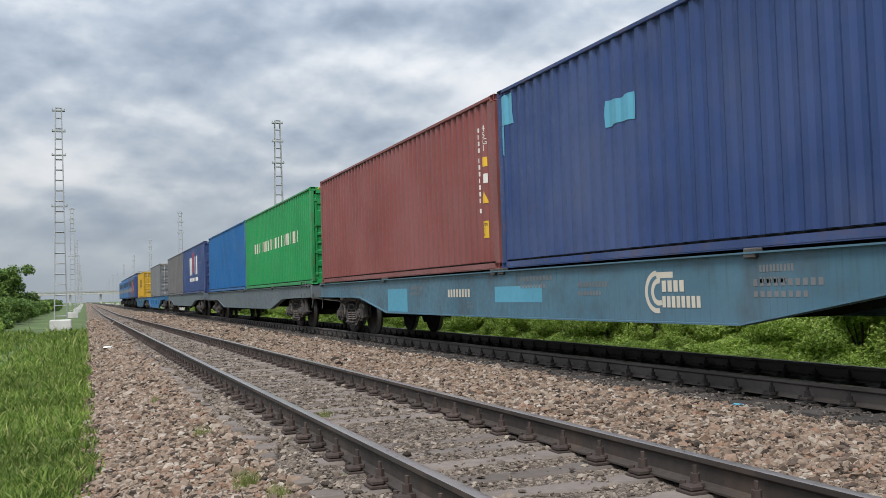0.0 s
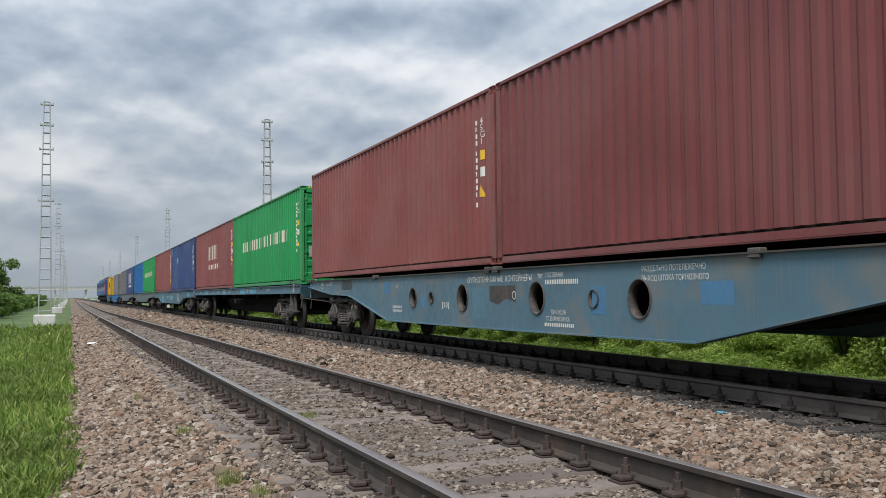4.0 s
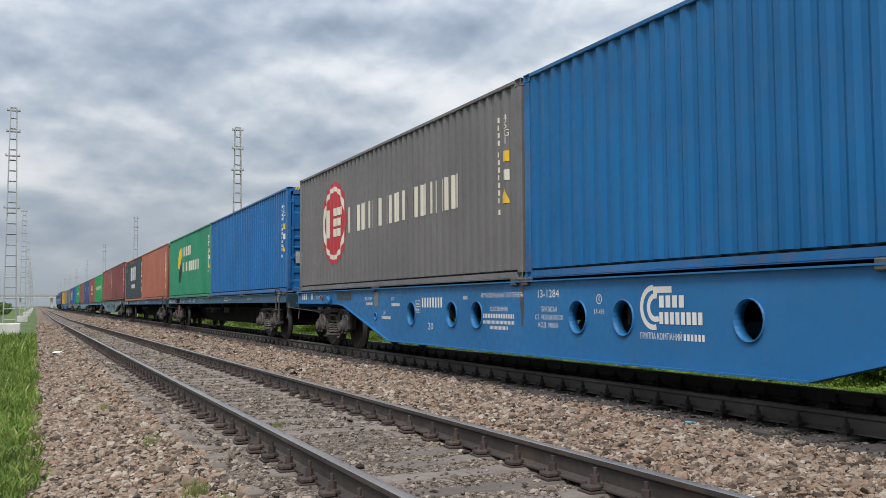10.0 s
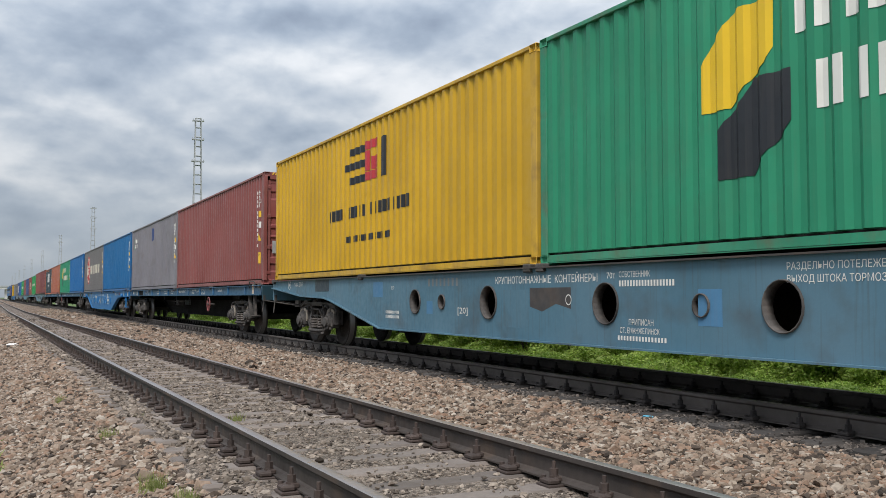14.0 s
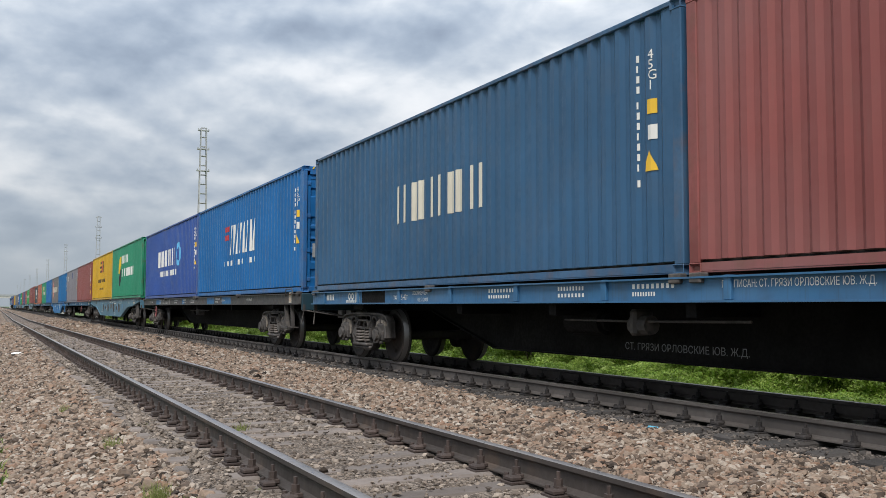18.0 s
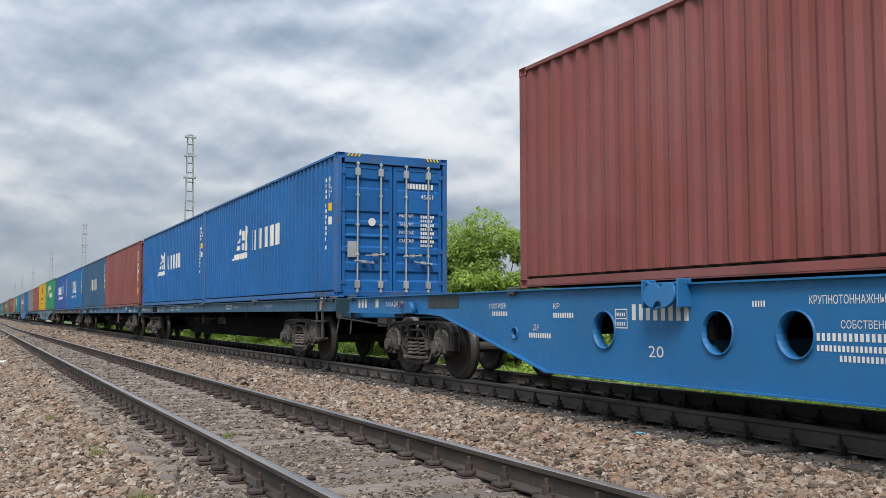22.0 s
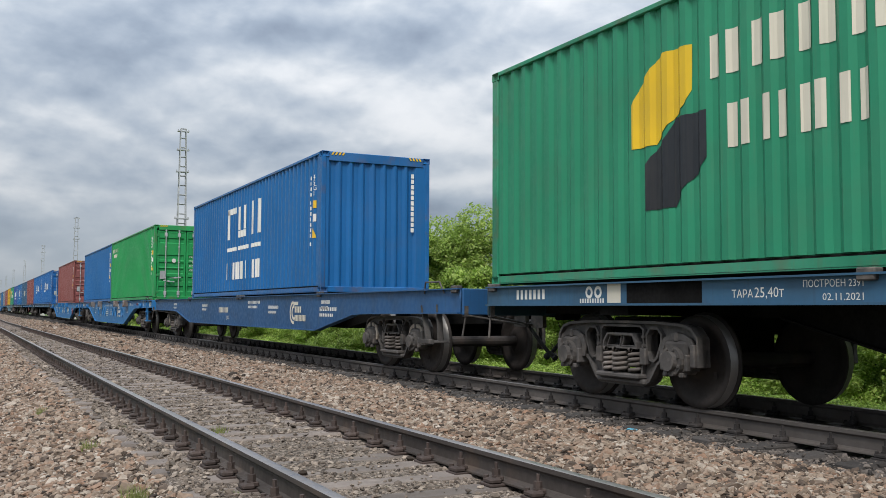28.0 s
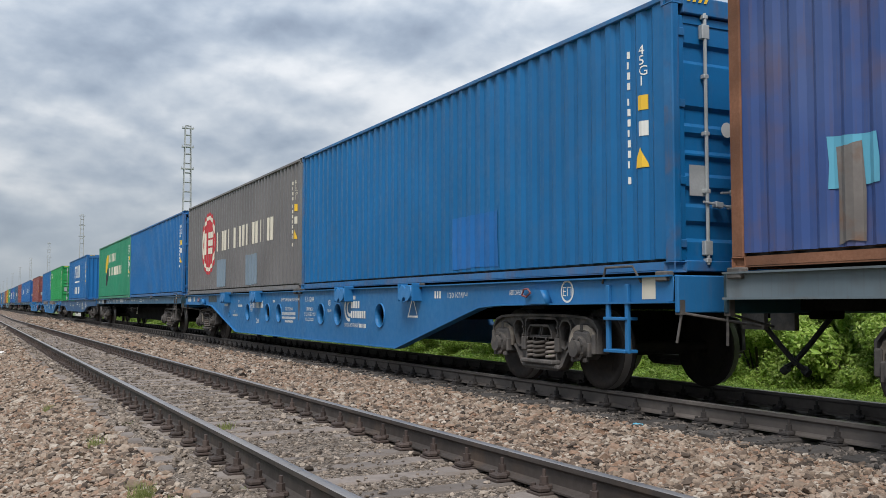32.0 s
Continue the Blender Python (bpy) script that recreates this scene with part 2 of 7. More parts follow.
SKY_L = paint("sky_blue_logo_paint", (0.12, 0.42, 0.70), bump=0)
TEAL_P = paint("turquoise_touch_up_paint", (0.10, 0.34, 0.47), bump=0, streak=0.1)
GREY_P = paint("grey_blue_touch_up_paint", (0.17, 0.22, 0.27), bump=0)
STICKER = material("yellow_sticker", (0.75, 0.45, 0.03), rough=0.5, vary=0.08)
WAG_BLUE = paint("wagon_blue_paint", (0.018, 0.138, 0.33), streak=0.16)
WAG_DEEP = paint("wagon_dark_blue_paint", (0.018, 0.08, 0.20), streak=0.3, dirt=(0.03, 0.028, 0.03), dirt_amount=0.3)
WAG_TEAL = paint("wagon_weathered_blue_paint", (0.075, 0.165, 0.225), dirt=(0.07, 0.055, 0.045), dirt_amount=0.5, streak=0.45, fade=0.1)
WAG_PALE = paint("wagon_faded_sky_blue_paint", (0.07, 0.19, 0.33), streak=0.2)
WAG_PATCHY = paint("wagon_weathered_teal_and_tan_paint", (0.085, 0.165, 0.215), dirt=(0.22, 0.185, 0.14), dirt_amount=0.7, streak=0.5, scale=3.0)
WAG_GREY = paint("wagon_dusty_grey_paint", (0.11, 0.14, 0.16), dirt=(0.09, 0.07, 0.055), dirt_amount=0.55, streak=0.45, fade=0.12)
WAG_MID = paint("wagon_steel_blue_paint", (0.035, 0.10, 0.175), dirt=(0.04, 0.035, 0.03), dirt_amount=0.35, streak=0.35)
WAG_DUSTY = paint("wagon_dusty_blue_paint", (0.035, 0.125, 0.245), streak=0.4, dirt=(0.05, 0.045, 0.042), dirt_amount=0.45, fade=0.08)
WAG_BROWN = paint("wagon_grimy_brown_paint", (0.055, 0.05, 0.05), dirt=(0.14, 0.09, 0.06), dirt_amount=0.5, streak=0.4)
# grimy steel, blackened further so the colour holds the shade under the decks
GRIME_SHADE = material("oily_black_steel", (0.006, 0.0055, 0.005), rough=0.9, vary=0.35, scale=10, bump=0.2, spec=0.12)
CAST = material("dusty_cast_steel", (0.078, 0.071, 0.067), rough=0.7, vary=0.35, scale=14, dirt=(0.17, 0.145, 0.125), dirt_amount=0.7, bump=0.25, rnd=0.12, spec=0.2)
WHEEL = material("brown_wheel_steel", (0.040, 0.034, 0.031), rough=0.7, metal=0.0, vary=0.35, scale=8, dirt=(0.075, 0.054, 0.044), dirt_amount=0.6, rnd=0.15, spec=0.15)
SPRING = material("dusty_spring_steel", (0.13, 0.112, 0.10), rough=0.8, vary=0.35, scale=20, dirt=(0.13, 0.105, 0.092), dirt_amount=0.7, rnd=0.3, spec=0.2)
ADAPTER = material("pale_dusty_casting", (0.30, 0.255, 0.21), rough=0.85, vary=0.4, scale=16, dirt=(0.05, 0.042, 0.036), dirt_amount=0.8, rnd=0.5, spec=0.2)
TREAD = material("polished_wheel_tread", (0.16, 0.15, 0.14), rough=0.4, metal=0.6, vary=0.1)
GALV = material("galvanised_bar", (0.42, 0.43, 0.43), rough=0.5, metal=0.3, vary=0.15, scale=20)
RAIL = material("brown_rail_steel", (0.05, 0.039, 0.033), rough=0.75, metal=0.1, vary=0.25, scale=5, dirt=(0.16, 0.10, 0.06), dirt_amount=0.4, bump=0.15)
RAIL_D = material("dusty_used_rail_steel", (0.10, 0.085, 0.075), rough=0.8, vary=0.25, scale=5, dirt=(0.07, 0.055, 0.045), dirt_amount=0.4, bump=0.15)
RAIL_TOP = material("worn_rail_head", (0.27, 0.245, 0.23), rough=0.36, metal=0.5, vary=0.15, scale=8)
CONCRETE = material("weathered_sleeper_concrete", (0.20, 0.165, 0.142), rough=0.95, vary=0.3, scale=8, dirt=(0.10, 0.078, 0.064), dirt_amount=0.75, bump=0.5, bump_scale=40, rnd=0.12)
# grimy concrete, its colour deepened for the shade under the train
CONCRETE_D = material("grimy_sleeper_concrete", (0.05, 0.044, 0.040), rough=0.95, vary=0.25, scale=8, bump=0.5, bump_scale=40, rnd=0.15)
FASTEN = material("rusty_brown_fastening", (0.055, 0.037, 0.030), rough=0.8, vary=0.3, scale=20, bump=0.2, rnd=0.2)
# darker copy of the fastening colour, with the train's shade put in
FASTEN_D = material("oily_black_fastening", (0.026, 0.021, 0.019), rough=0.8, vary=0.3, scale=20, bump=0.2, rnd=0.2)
BASE_W = material("whitewashed_concrete", (0.55, 0.54, 0.51), rough=0.9, vary=0.15, scale=4, dirt=(0.2, 0.18, 0.14), dirt_amount=0.4, bump=0.3)
MAST = material("galvanised_mast_steel", (0.40, 0.41, 0.41), rough=0.6, metal=0.2, vary=0.15, scale=3, dirt_amount=0.2)
END_TEAL = paint("grimy_dark_teal_paint", (0.018, 0.05, 0.068), dirt=(0.03, 0.026, 0.024), dirt_amount=0.5, streak=0.4)
RUBBER = material("black_rubber", (0.015, 0.015, 0.015), rough=0.8, vary=0.2)
RED_W = material("faded_red_wheel_paint", (0.22, 0.06, 0.06), rough=0.6, vary=0.25, scale=10)
STONES = [(0.035, 0.028, 0.023), (0.12, 0.088, 0.067), (0.205, 0.152, 0.113), (0.25, 0.19, 0.143), (0.235, 0.145, 0.098), (0.285, 0.228, 0.178), (0.385, 0.33, 0.275)]
SANDY = [(0.06, 0.048, 0.04), (0.15, 0.12, 0.095), (0.215, 0.172, 0.138), (0.32, 0.265, 0.215)]
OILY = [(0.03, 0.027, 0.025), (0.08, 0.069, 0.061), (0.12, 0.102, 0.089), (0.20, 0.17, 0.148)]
# near-black tones: the shade under the train is put into the gravel colour
SHADE_TONES = [(0.012, 0.011, 0.011), (0.032, 0.029, 0.027), (0.05, 0.046, 0.042), (0.095, 0.085, 0.077)]
BALLAST = gravel_material("ballast_gravel", STONES, 0.06)
STONE = island_material("broken_ballast_stone", STONES)
GRIT = gravel_material("dusty_fine_grit", SANDY, 0.022)
STONE_T = island_material("small_dusty_stone", SANDY)
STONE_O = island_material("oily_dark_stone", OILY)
BALLAST_SHADE = gravel_material("oily_ballast_gravel", SHADE_TONES, 0.06)
BARK = material("grey_brown_bark", (0.11, 0.09, 0.075), rough=0.95, vary=0.3, scale=10, bump=0.5)
BARK_D = material("bare_twig_bark", (0.075, 0.06, 0.055), rough=0.95, vary=0.25, scale=10)
LEAF = island_material("fresh_leaf_green", [(0.18, 0.28, 0.045), (0.28, 0.42, 0.075), (0.40, 0.54, 0.11), (0.54, 0.64, 0.20)], 0.5, 0.4, 0.5)
LEAF_D = island_material("deep_leaf_green", [(0.05, 0.095, 0.018), (0.09, 0.17, 0.03), (0.14, 0.23, 0.045), (0.20, 0.29, 0.07)], 0.6, 0.3, 0.3)
GRASS = island_material("grass_blade_green", [(0.075, 0.135, 0.024), (0.13, 0.21, 0.036), (0.20, 0.285, 0.055), (0.31, 0.33, 0.12)], 0.7, 0.25, 0.3)
WEED = island_material("pale_weed_green", [(0.15, 0.19, 0.05), (0.23, 0.26, 0.08), (0.31, 0.31, 0.14)], 0.7, 0.25, 0.3)
TURF = material("grassy_earth", (0.075, 0.125, 0.028), rough=1.0, vary=0.35, scale=2, dirt=(0.17, 0.14, 0.09), dirt_amount=0.5, bump=0.6, bump_scale=20)

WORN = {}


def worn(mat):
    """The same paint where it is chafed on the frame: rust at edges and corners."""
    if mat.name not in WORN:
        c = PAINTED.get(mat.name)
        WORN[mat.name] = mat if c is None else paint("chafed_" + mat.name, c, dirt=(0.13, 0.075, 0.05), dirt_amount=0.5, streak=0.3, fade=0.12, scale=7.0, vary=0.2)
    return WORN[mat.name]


# ---------- mesh helpers
def mesh_of(bm, name, smooth=False):
    me = bpy.data.meshes.new(name)
    bm.normal_update()
    bm.to_mesh(me)
    bm.free()
    if smooth:
        me.polygons.foreach_set("use_smooth", [True] * len(me.polygons))
    return me


def part(name, bm, mat, parent, label="", smooth=False):
    """One mesh object under a thing or a part, from a bmesh or a shared mesh; the material sits on the object."""
    me = bm if isinstance(bm, bpy.types.Mesh) else mesh_of(bm, name, smooth)
    if not me.materials:
        me.materials.append(mat)
    ob = new(name, me)
    ob.parent = parent
    if me.materials[0] != mat:
        ob.material_slots[0].link = "OBJECT"
        ob.material_slots[0].material = mat
    if label:
        tagged(ob, label)
    return ob


def box(bm, x0, x1, y0, y1, z0, z1, bevel=0.0):
    r = bmesh.ops.create_cube(bm, size=1.0, matrix=Matrix.Translation(((x0 + x1) / 2, (y0 + y1) / 2, (z0 + z1) / 2)) @ Matrix.Diagonal((abs(x1 - x0), abs(y1 - y0), abs(z1 - z0), 1)))
    if bevel:
        edges = {e for v in r["verts"] for e in v.link_edges}
        bmesh.ops.bevel(bm, geom=list(edges), offset=bevel, segments=1, affect="EDGES")
    return bm


def boxed(*args, **k):
    return box(bmesh.new(), *args, **k)


def tube(bm, a, b, r, seg=8, r2=None):
    a, b = Vector(a), Vector(b)
    d = b - a
    m = Matrix.Translation((a + b) / 2) @ d.to_track_quat("Z", "Y").to_matrix().to_4x4()
    bmesh.ops.create_cone(bm, cap_ends=True, segments=seg, radius1=r, radius2=r if r2 is None else r2, depth=d.length, matrix=m)
    return bm


def numpy_mesh(name, verts, faces, mat):
    me = bpy.data.meshes.new(name)
    n, k = faces.shape
    me.vertices.add(len(verts))
    me.vertices.foreach_set("co", np.asarray(verts, dtype=np.float32).ravel())
    me.loops.add(n * k)
    me.loops.foreach_set("vertex_index", faces.astype(np.int32).ravel())
    me.polygons.add(n)
    me.polygons.foreach_set("loop_start", np.arange(0, n * k, k, dtype=np.int32))
    me.materials.append(mat)
    me.polygons.foreach_set("use_smooth", [False] * n)
    me.update(calc_edges=True)
    me.validate()
    return me


def plate(outline, holes, thick, round_hole=18):
    """A flat plate in the y-z plane, thick along x about 0, with holes through it."""
    cu = bpy.data.curves.new("plate", "CURVE")
    cu.dimensions, cu.fill_mode, cu.extrude = "2D", "BOTH", thick / 2
    for loop in [outline, *holes]:
        if len(loop) == 3 and not isinstance(loop[0], tuple):
            y, z, r = loop
            loop = [(y + r * math.cos(q * math.tau / round_hole), z + r * math.sin(q * math.tau / round_hole)) for q in range(round_hole)]
        sp = cu.splines.new("POLY")
        sp.points.add(len(loop) - 1)
        for p, (y, z) in zip(sp.points, loop):
            p.co = (y, z, 0, 1)
        sp.use_cyclic_u = True
    ob = bpy.data.objects.new("plate", cu)
    me = bpy.data.meshes.new_from_object(ob)
    me.transform(Matrix(((0, 0, 1, 0), (1, 0, 0, 0), (0, 1, 0, 0), (0, 0, 0, 1))))
    bpy.data.objects.remove(ob)
    bm = bmesh.new()
    bm.from_mesh(me)
    bpy.data.meshes.remove(me)
    bmesh.ops.remove_doubles(bm, verts=bm.verts, dist=1e-5)
    bmesh.ops.recalc_face_normals(bm, faces=bm.faces)
    return bm


# ---------- ground, ballast, tracks
TRACK_MID = NEAR_X + GAUGE / 2


def ground_z(x, y):
    """Grass level beside the line; the far land rises and falls a little."""
    far = min(1.0, max(0.0, (abs(x) - 15) / 60))
    return -0.62 + near_z(y) * (0.6 if x < 5 else 0.1) + 0.05 * noise.noise((x * 0.3, y * 0.3, 0)) + far * 1.2 * noise.noise((x * 0.01, y * 0.01, 3))


def ballast_z(x, y):
    """Top of the ballast: level between the sleepers, shoulders that run down to the grass."""
    nz = near_z(y)
    t = min(1.0, max(0.0, (x - 3.9) / 2.2))
    top = (1 - t) * (nz - 0.235) + t * (-0.24)
    heap = 0.06 * math.exp(-((x - 4.95) / 0.55) ** 2)
    z = top + heap
    xs = x - near_x(y)
    if xs < 1.25:
        z -= (1.25 - xs) * 0.27
    if x > 9.1:
        z -= (x - 9.1) * 0.45
    return z + 0.018 * noise.noise((x * 2.2, y * 2.2, 1.0))


def strip(name, xs, ys, zf, mat):
    verts = np.array([(x, y, zf(x, y)) for y in ys for x in xs])
    nx = len(xs)
    i, j = np.meshgrid(np.arange(nx - 1), np.arange(len(ys) - 1))
    q = (j * nx + i).ravel()
    me = numpy_mesh(name, verts, np.stack([q, q + 1, q + nx + 1, q + nx], -1), mat)
    me.polygons.foreach_set("use_smooth", [True] * len(me.polygons))
    return new(name, me)


YS = sorted({*[-40 + 4 * i for i in range(10)], *[0.5 * i for i in range(80)], *[40 + 5 * i for i in range(33)], *[205 + 40 * i for i in range(12)], 900, 1300, 2000, 3000})
ground_ys = sorted({-2500, -600, -150, *[y for y in YS if y % 2 == 0 or y > 40], 3000})
ground_xs = [-2500, -900, -300, -120, -60, -40, -30, -22, -16, -12, -9, -7, -5.5, -4.5, -3.5, -2.5, -1.8, -1.2, -0.6, 0, 0.8, 2, 5, 8, 9.6, 10.4, 11, 12, 13, 15, 18, 22, 30, 45, 70, 120, 300, 900, 2500]
tagged(strip("ground", ground_xs, ground_ys, lambda x, y: ground_z(x, y) - (0.3 if 0.4 < x < 9.7 else 0), TURF), "flat grassy land with bare earth patches along the railway", "ground", kind="structure")
# dark gravel strip along the used track, coloured as the train's shade
shade_xs = [5.85, 6.0, 6.25, 6.6, 7.2, 7.7, 8.2, 8.7, 9.0]
tagged(strip("oily_ballast", shade_xs, YS, lambda x, y: ballast_z(x, y) + (0.012 if 6.2 < x < 8.95 else (0.03 * noise.noise((x * 3, y * 1.7, 5)) if x > 5.9 else -0.03)), BALLAST_SHADE), "dark ballast of the used track, shade under the train painted in", "ballast", kind="structure")
bed_xs = [-0.35, -0.15, 0.05, 0.3, 0.6, 0.9, 1.15, 1.4, 1.8, 2.2, 2.6, 3.0, 3.4, 3.8, 4.2, 4.6, 4.9, 5.2, 5.5, 5.8, 6.2, 6.7, 7.2, 7.7, 8.2, 8.7, 9.1, 9.5, 9.9, 10.3]
tagged(strip("ballast_bed", bed_xs, YS, ballast_z, BALLAST), "bed of crushed pinkish grey ballast under two tracks", "ballast", kind="structure")


def rail_mesh(name, x_mid, path, z_top):
    """Rail section (head, web, foot) swept along y."""
    half = [(0.0375, -0.004), (0.0375, -0.034), (0.03, -0.042), (0.009, -0.055), (0.009, -0.145), (0.03, -0.158), (0.075, -0.168), (0.075, -0.18)]
    sec = [(0.0, 0.002), (0.025, 0.0)] + half
    prof = sec + [(-x, z) for x, z in reversed(sec[1:])]
    n = len(prof)
    verts, faces = [], []
    for y in path:
        verts += [(x_mid(y) + px, y, z_top(y) + pz) for px, pz in prof]
    for k in range(len(path) - 1):
        for i in range(n):
            faces.append((k * n + i, k * n + (i + 1) % n, (k + 1) * n + (i + 1) % n, (k + 1) * n + i))
    me = numpy_mesh(name, np.array(verts), np.array(faces), RAIL)
    me.materials.append(RAIL_TOP)
    idx = np.tile([1 if i in (0, 1, n - 1, n - 2) else 0 for i in range(n)], len(path) - 1)
    me.polygons.foreach_set("material_index", idx.astype(np.int32))
    me.polygons.foreach_set("use_smooth", [False] * len(me.polygons))
    return me


def sleeper_mesh():
    bm = bmesh.new()
    for s in (-1, 1):
        box(bm, s * 0.45, s * 1.35, -0.125, 0.125, -0.14, 0.0, 0.02)
    box(bm, -0.47, 0.47, -0.115, 0.115, -0.15, -0.012, 0.015)
    return mesh_of(bm, "sleeper")


def fastening_mesh():
    """Base plate under the rail foot with a clip, nut and tall screw on both sides."""
    bm = bmesh.new()
    box(bm, -0.185, 0.185, -0.08, 0.08, -0.002, 0.018, 0.004)
    for s in (-1, 1):
        box(bm, s * 0.085, s * 0.175, -0.065, 0.065, 0.015, 0.055, 0.012)
        box(bm, s * 0.055, s * 0.115, -0.04, 0.04, 0.03, 0.062, 0.006)
        tube(bm, (s * 0.098, 0, 0.05), (s * 0.098, 0, 0.068), 0.034, 8)
        tube(bm, (s * 0.098, 0, 0.066), (s * 0.098, 0, 0.112), 0.029, 6)
        tube(bm, (s * 0.098, 0, 0.11), (s * 0.098, 0, 0.158), 0.014, 6)
        tube(bm, (s * 0.155, 0.04, 0.02), (s * 0.155, 0.04, 0.07), 0.018, 6)
    return mesh_of(bm, "rail_fastening")


SLEEPER, FASTENING = sleeper_mesh(), fastening_mesh()


def track(name, label, mid, z_top, under_train):
    """Rails, sleepers and fastenings of one track."""
    root = tagged(new(name), label, "railway track", kind="structure")
    for s in (-1, 1):
        me = rail_mesh("rail", lambda y: mid(y) + s * GAUGE / 2, YS, z_top)
        part("rail", me, RAIL_D if under_train else RAIL, root)
    rng = random.Random(5)
    rest = bmesh.new()
    y = -4.0
    count = 0
    while y < 260:
        z = z_top(y) - 0.196
        jit = rng.uniform(-0.02, 0.02)
        if count < 145:
            sl = part("sleeper", SLEEPER, CONCRETE_D if under_train else CONCRETE, root)
            sl.location = (mid(y), y + jit, z + rng.uniform(-0.012, 0.006))
            sl.rotation_euler = (0, 0, rng.uniform(-0.012, 0.012))
            for s in (-1, 1):
                f = part("rail_fastening", FASTENING, FASTEN_D if under_train else FASTEN, root)
                f.location = (mid(y) + s * GAUGE / 2, y + jit, z)
        else:
            box(rest, mid(y) - 1.35, mid(y) + 1.35, y - 0.12, y + 0.12, z - 0.1, z)
        y += 0.545
        count += 1
    far = part("far_sleepers", rest, CONCRETE_D if under_train else CONCRETE, root)
    tagged(far, kind="stuff")
    return root


track("near_track", "empty track with brown worn rails on half-buried concrete sleepers", lambda y: TRACK_MID + near_x(y), near_z, False)
track("train_track", "track under the train, dark rails, grimy concrete sleepers darkened for shade", lambda y: TRAIN_X, lambda y: 0.0, True)


def grit_z(q, y):
    """Dust and grit round the near track's sleepers: low between the rails, drifted over the sleepers' ends."""
    top = near_z(y) - 0.196
    x = TRACK_MID + near_x(y) + q
    wave = 0.022 * noise.noise((q * 2.6, y * 1.3, 4.0)) + 0.012 * noise.noise((q * 9, y * 7, 8.0))
    inside = -0.016 + wave
    if abs(q) < 0.98:
        return top + inside
    over = 0.014 + wave
    k = min(1.0, (abs(q) - 0.98) / 0.12)
    z = top + inside * (1 - k) + over * k
    edge = abs(q) - (1.25 if q > 0 else 1.24) - 0.16 * noise.noise((y * 0.8, 2.0 if q > 0 else 7.0, 1.0))
    return z if edge < 0 else min(z, ballast_z(x, y) - 0.02)


def grit():
    qs = [-1.62, -1.52, -1.42, -1.32, -1.2, -1.1, -0.98, -0.86, -0.72, -0.55, -0.4, -0.2, 0.0, 0.2, 0.4, 0.55, 0.72, 0.86, 0.98, 1.1, 1.2, 1.3, 1.42]
    ys = sorted({*[3 + 0.13 * i for i in range(210)], *[31 + i for i in range(80)], *[115 + 15 * i for i in range(10)]})
    verts = np.array([(TRACK_MID + near_x(y) + q, y, grit_z(q, y)) for y in ys for q in qs])
    nx = len(qs)
    i, j = np.meshgrid(np.arange(nx - 1), np.arange(len(ys) - 1))
    f = (j * nx + i).ravel()
    me = numpy_mesh("track_grit", verts, np.stack([f, f + 1, f + nx + 1, f + nx], -1), GRIT)
    me.polygons.foreach_set("use_smooth", [True] * len(me.polygons))
    tagged(new("track_grit", me), "brown-grey dust and fine grit between and beside the sleepers of the empty track", "gravel", kind="structure")


grit()


def stone_mesh(name, sel, rs, mat):
    """Angular stones at (x, y, z, size)."""
    phi = (1 + 5 ** 0.5) / 2
    base = np.array([(-1, phi, 0), (1, phi, 0), (-1, -phi, 0), (1, -phi, 0), (0, -1, phi), (0, 1, phi), (0, -1, -phi), (0, 1, -phi), (phi, 0, -1), (phi, 0, 1), (-phi, 0, -1), (-phi, 0, 1)]) / 1.9
    tri = np.array([(0, 11, 5), (0, 5, 1), (0, 1, 7), (0, 7, 10), (0, 10, 11), (1, 5, 9), (5, 11, 4), (11, 10, 2), (10, 7, 6), (7, 1, 8), (3, 9, 4), (3, 4, 2), (3, 2, 6), (3, 6, 8), (3, 8, 9), (4, 9, 5), (2, 4, 11), (6, 2, 10), (8, 6, 7), (9, 8, 1)])
    sel = np.array(sel)
    n = len(sel)
    size = sel[:, 3] * rs.lognormal(0, 0.32, n)
    shape = base[None] * (1 + rs.uniform(-0.42, 0.35, (n, 12, 1))) * size[:, None, None]
    shape *= rs.uniform(0.6, 1.45, (n, 1, 3)) * np.array([1.2, 1.2, 0.8])
    a, b = rs.uniform(0, math.tau, n), rs.uniform(-0.6, 0.6, n)
    ca, sa, cb, sb = np.cos(a), np.sin(a), np.cos(b), np.sin(b)
    x, y, z = shape[..., 0], shape[..., 1], shape[..., 2]
    x, z = x * cb[:, None] + z * sb[:, None], -x * sb[:, None] + z * cb[:, None]
    x, y = x * ca[:, None] - y * sa[:, None], x * sa[:, None] + y * ca[:, None]
    v = np.stack([x + sel[:, None, 0], y + sel[:, None, 1], z + sel[:, None, 2] + (size * 0.25)[:, None]], -1).reshape(-1, 3)
    f = (np.arange(n)[:, None, None] * 12 + tri[None]).reshape(-1, 3)
    return new(name, numpy_mesh(name, v, f, mat))


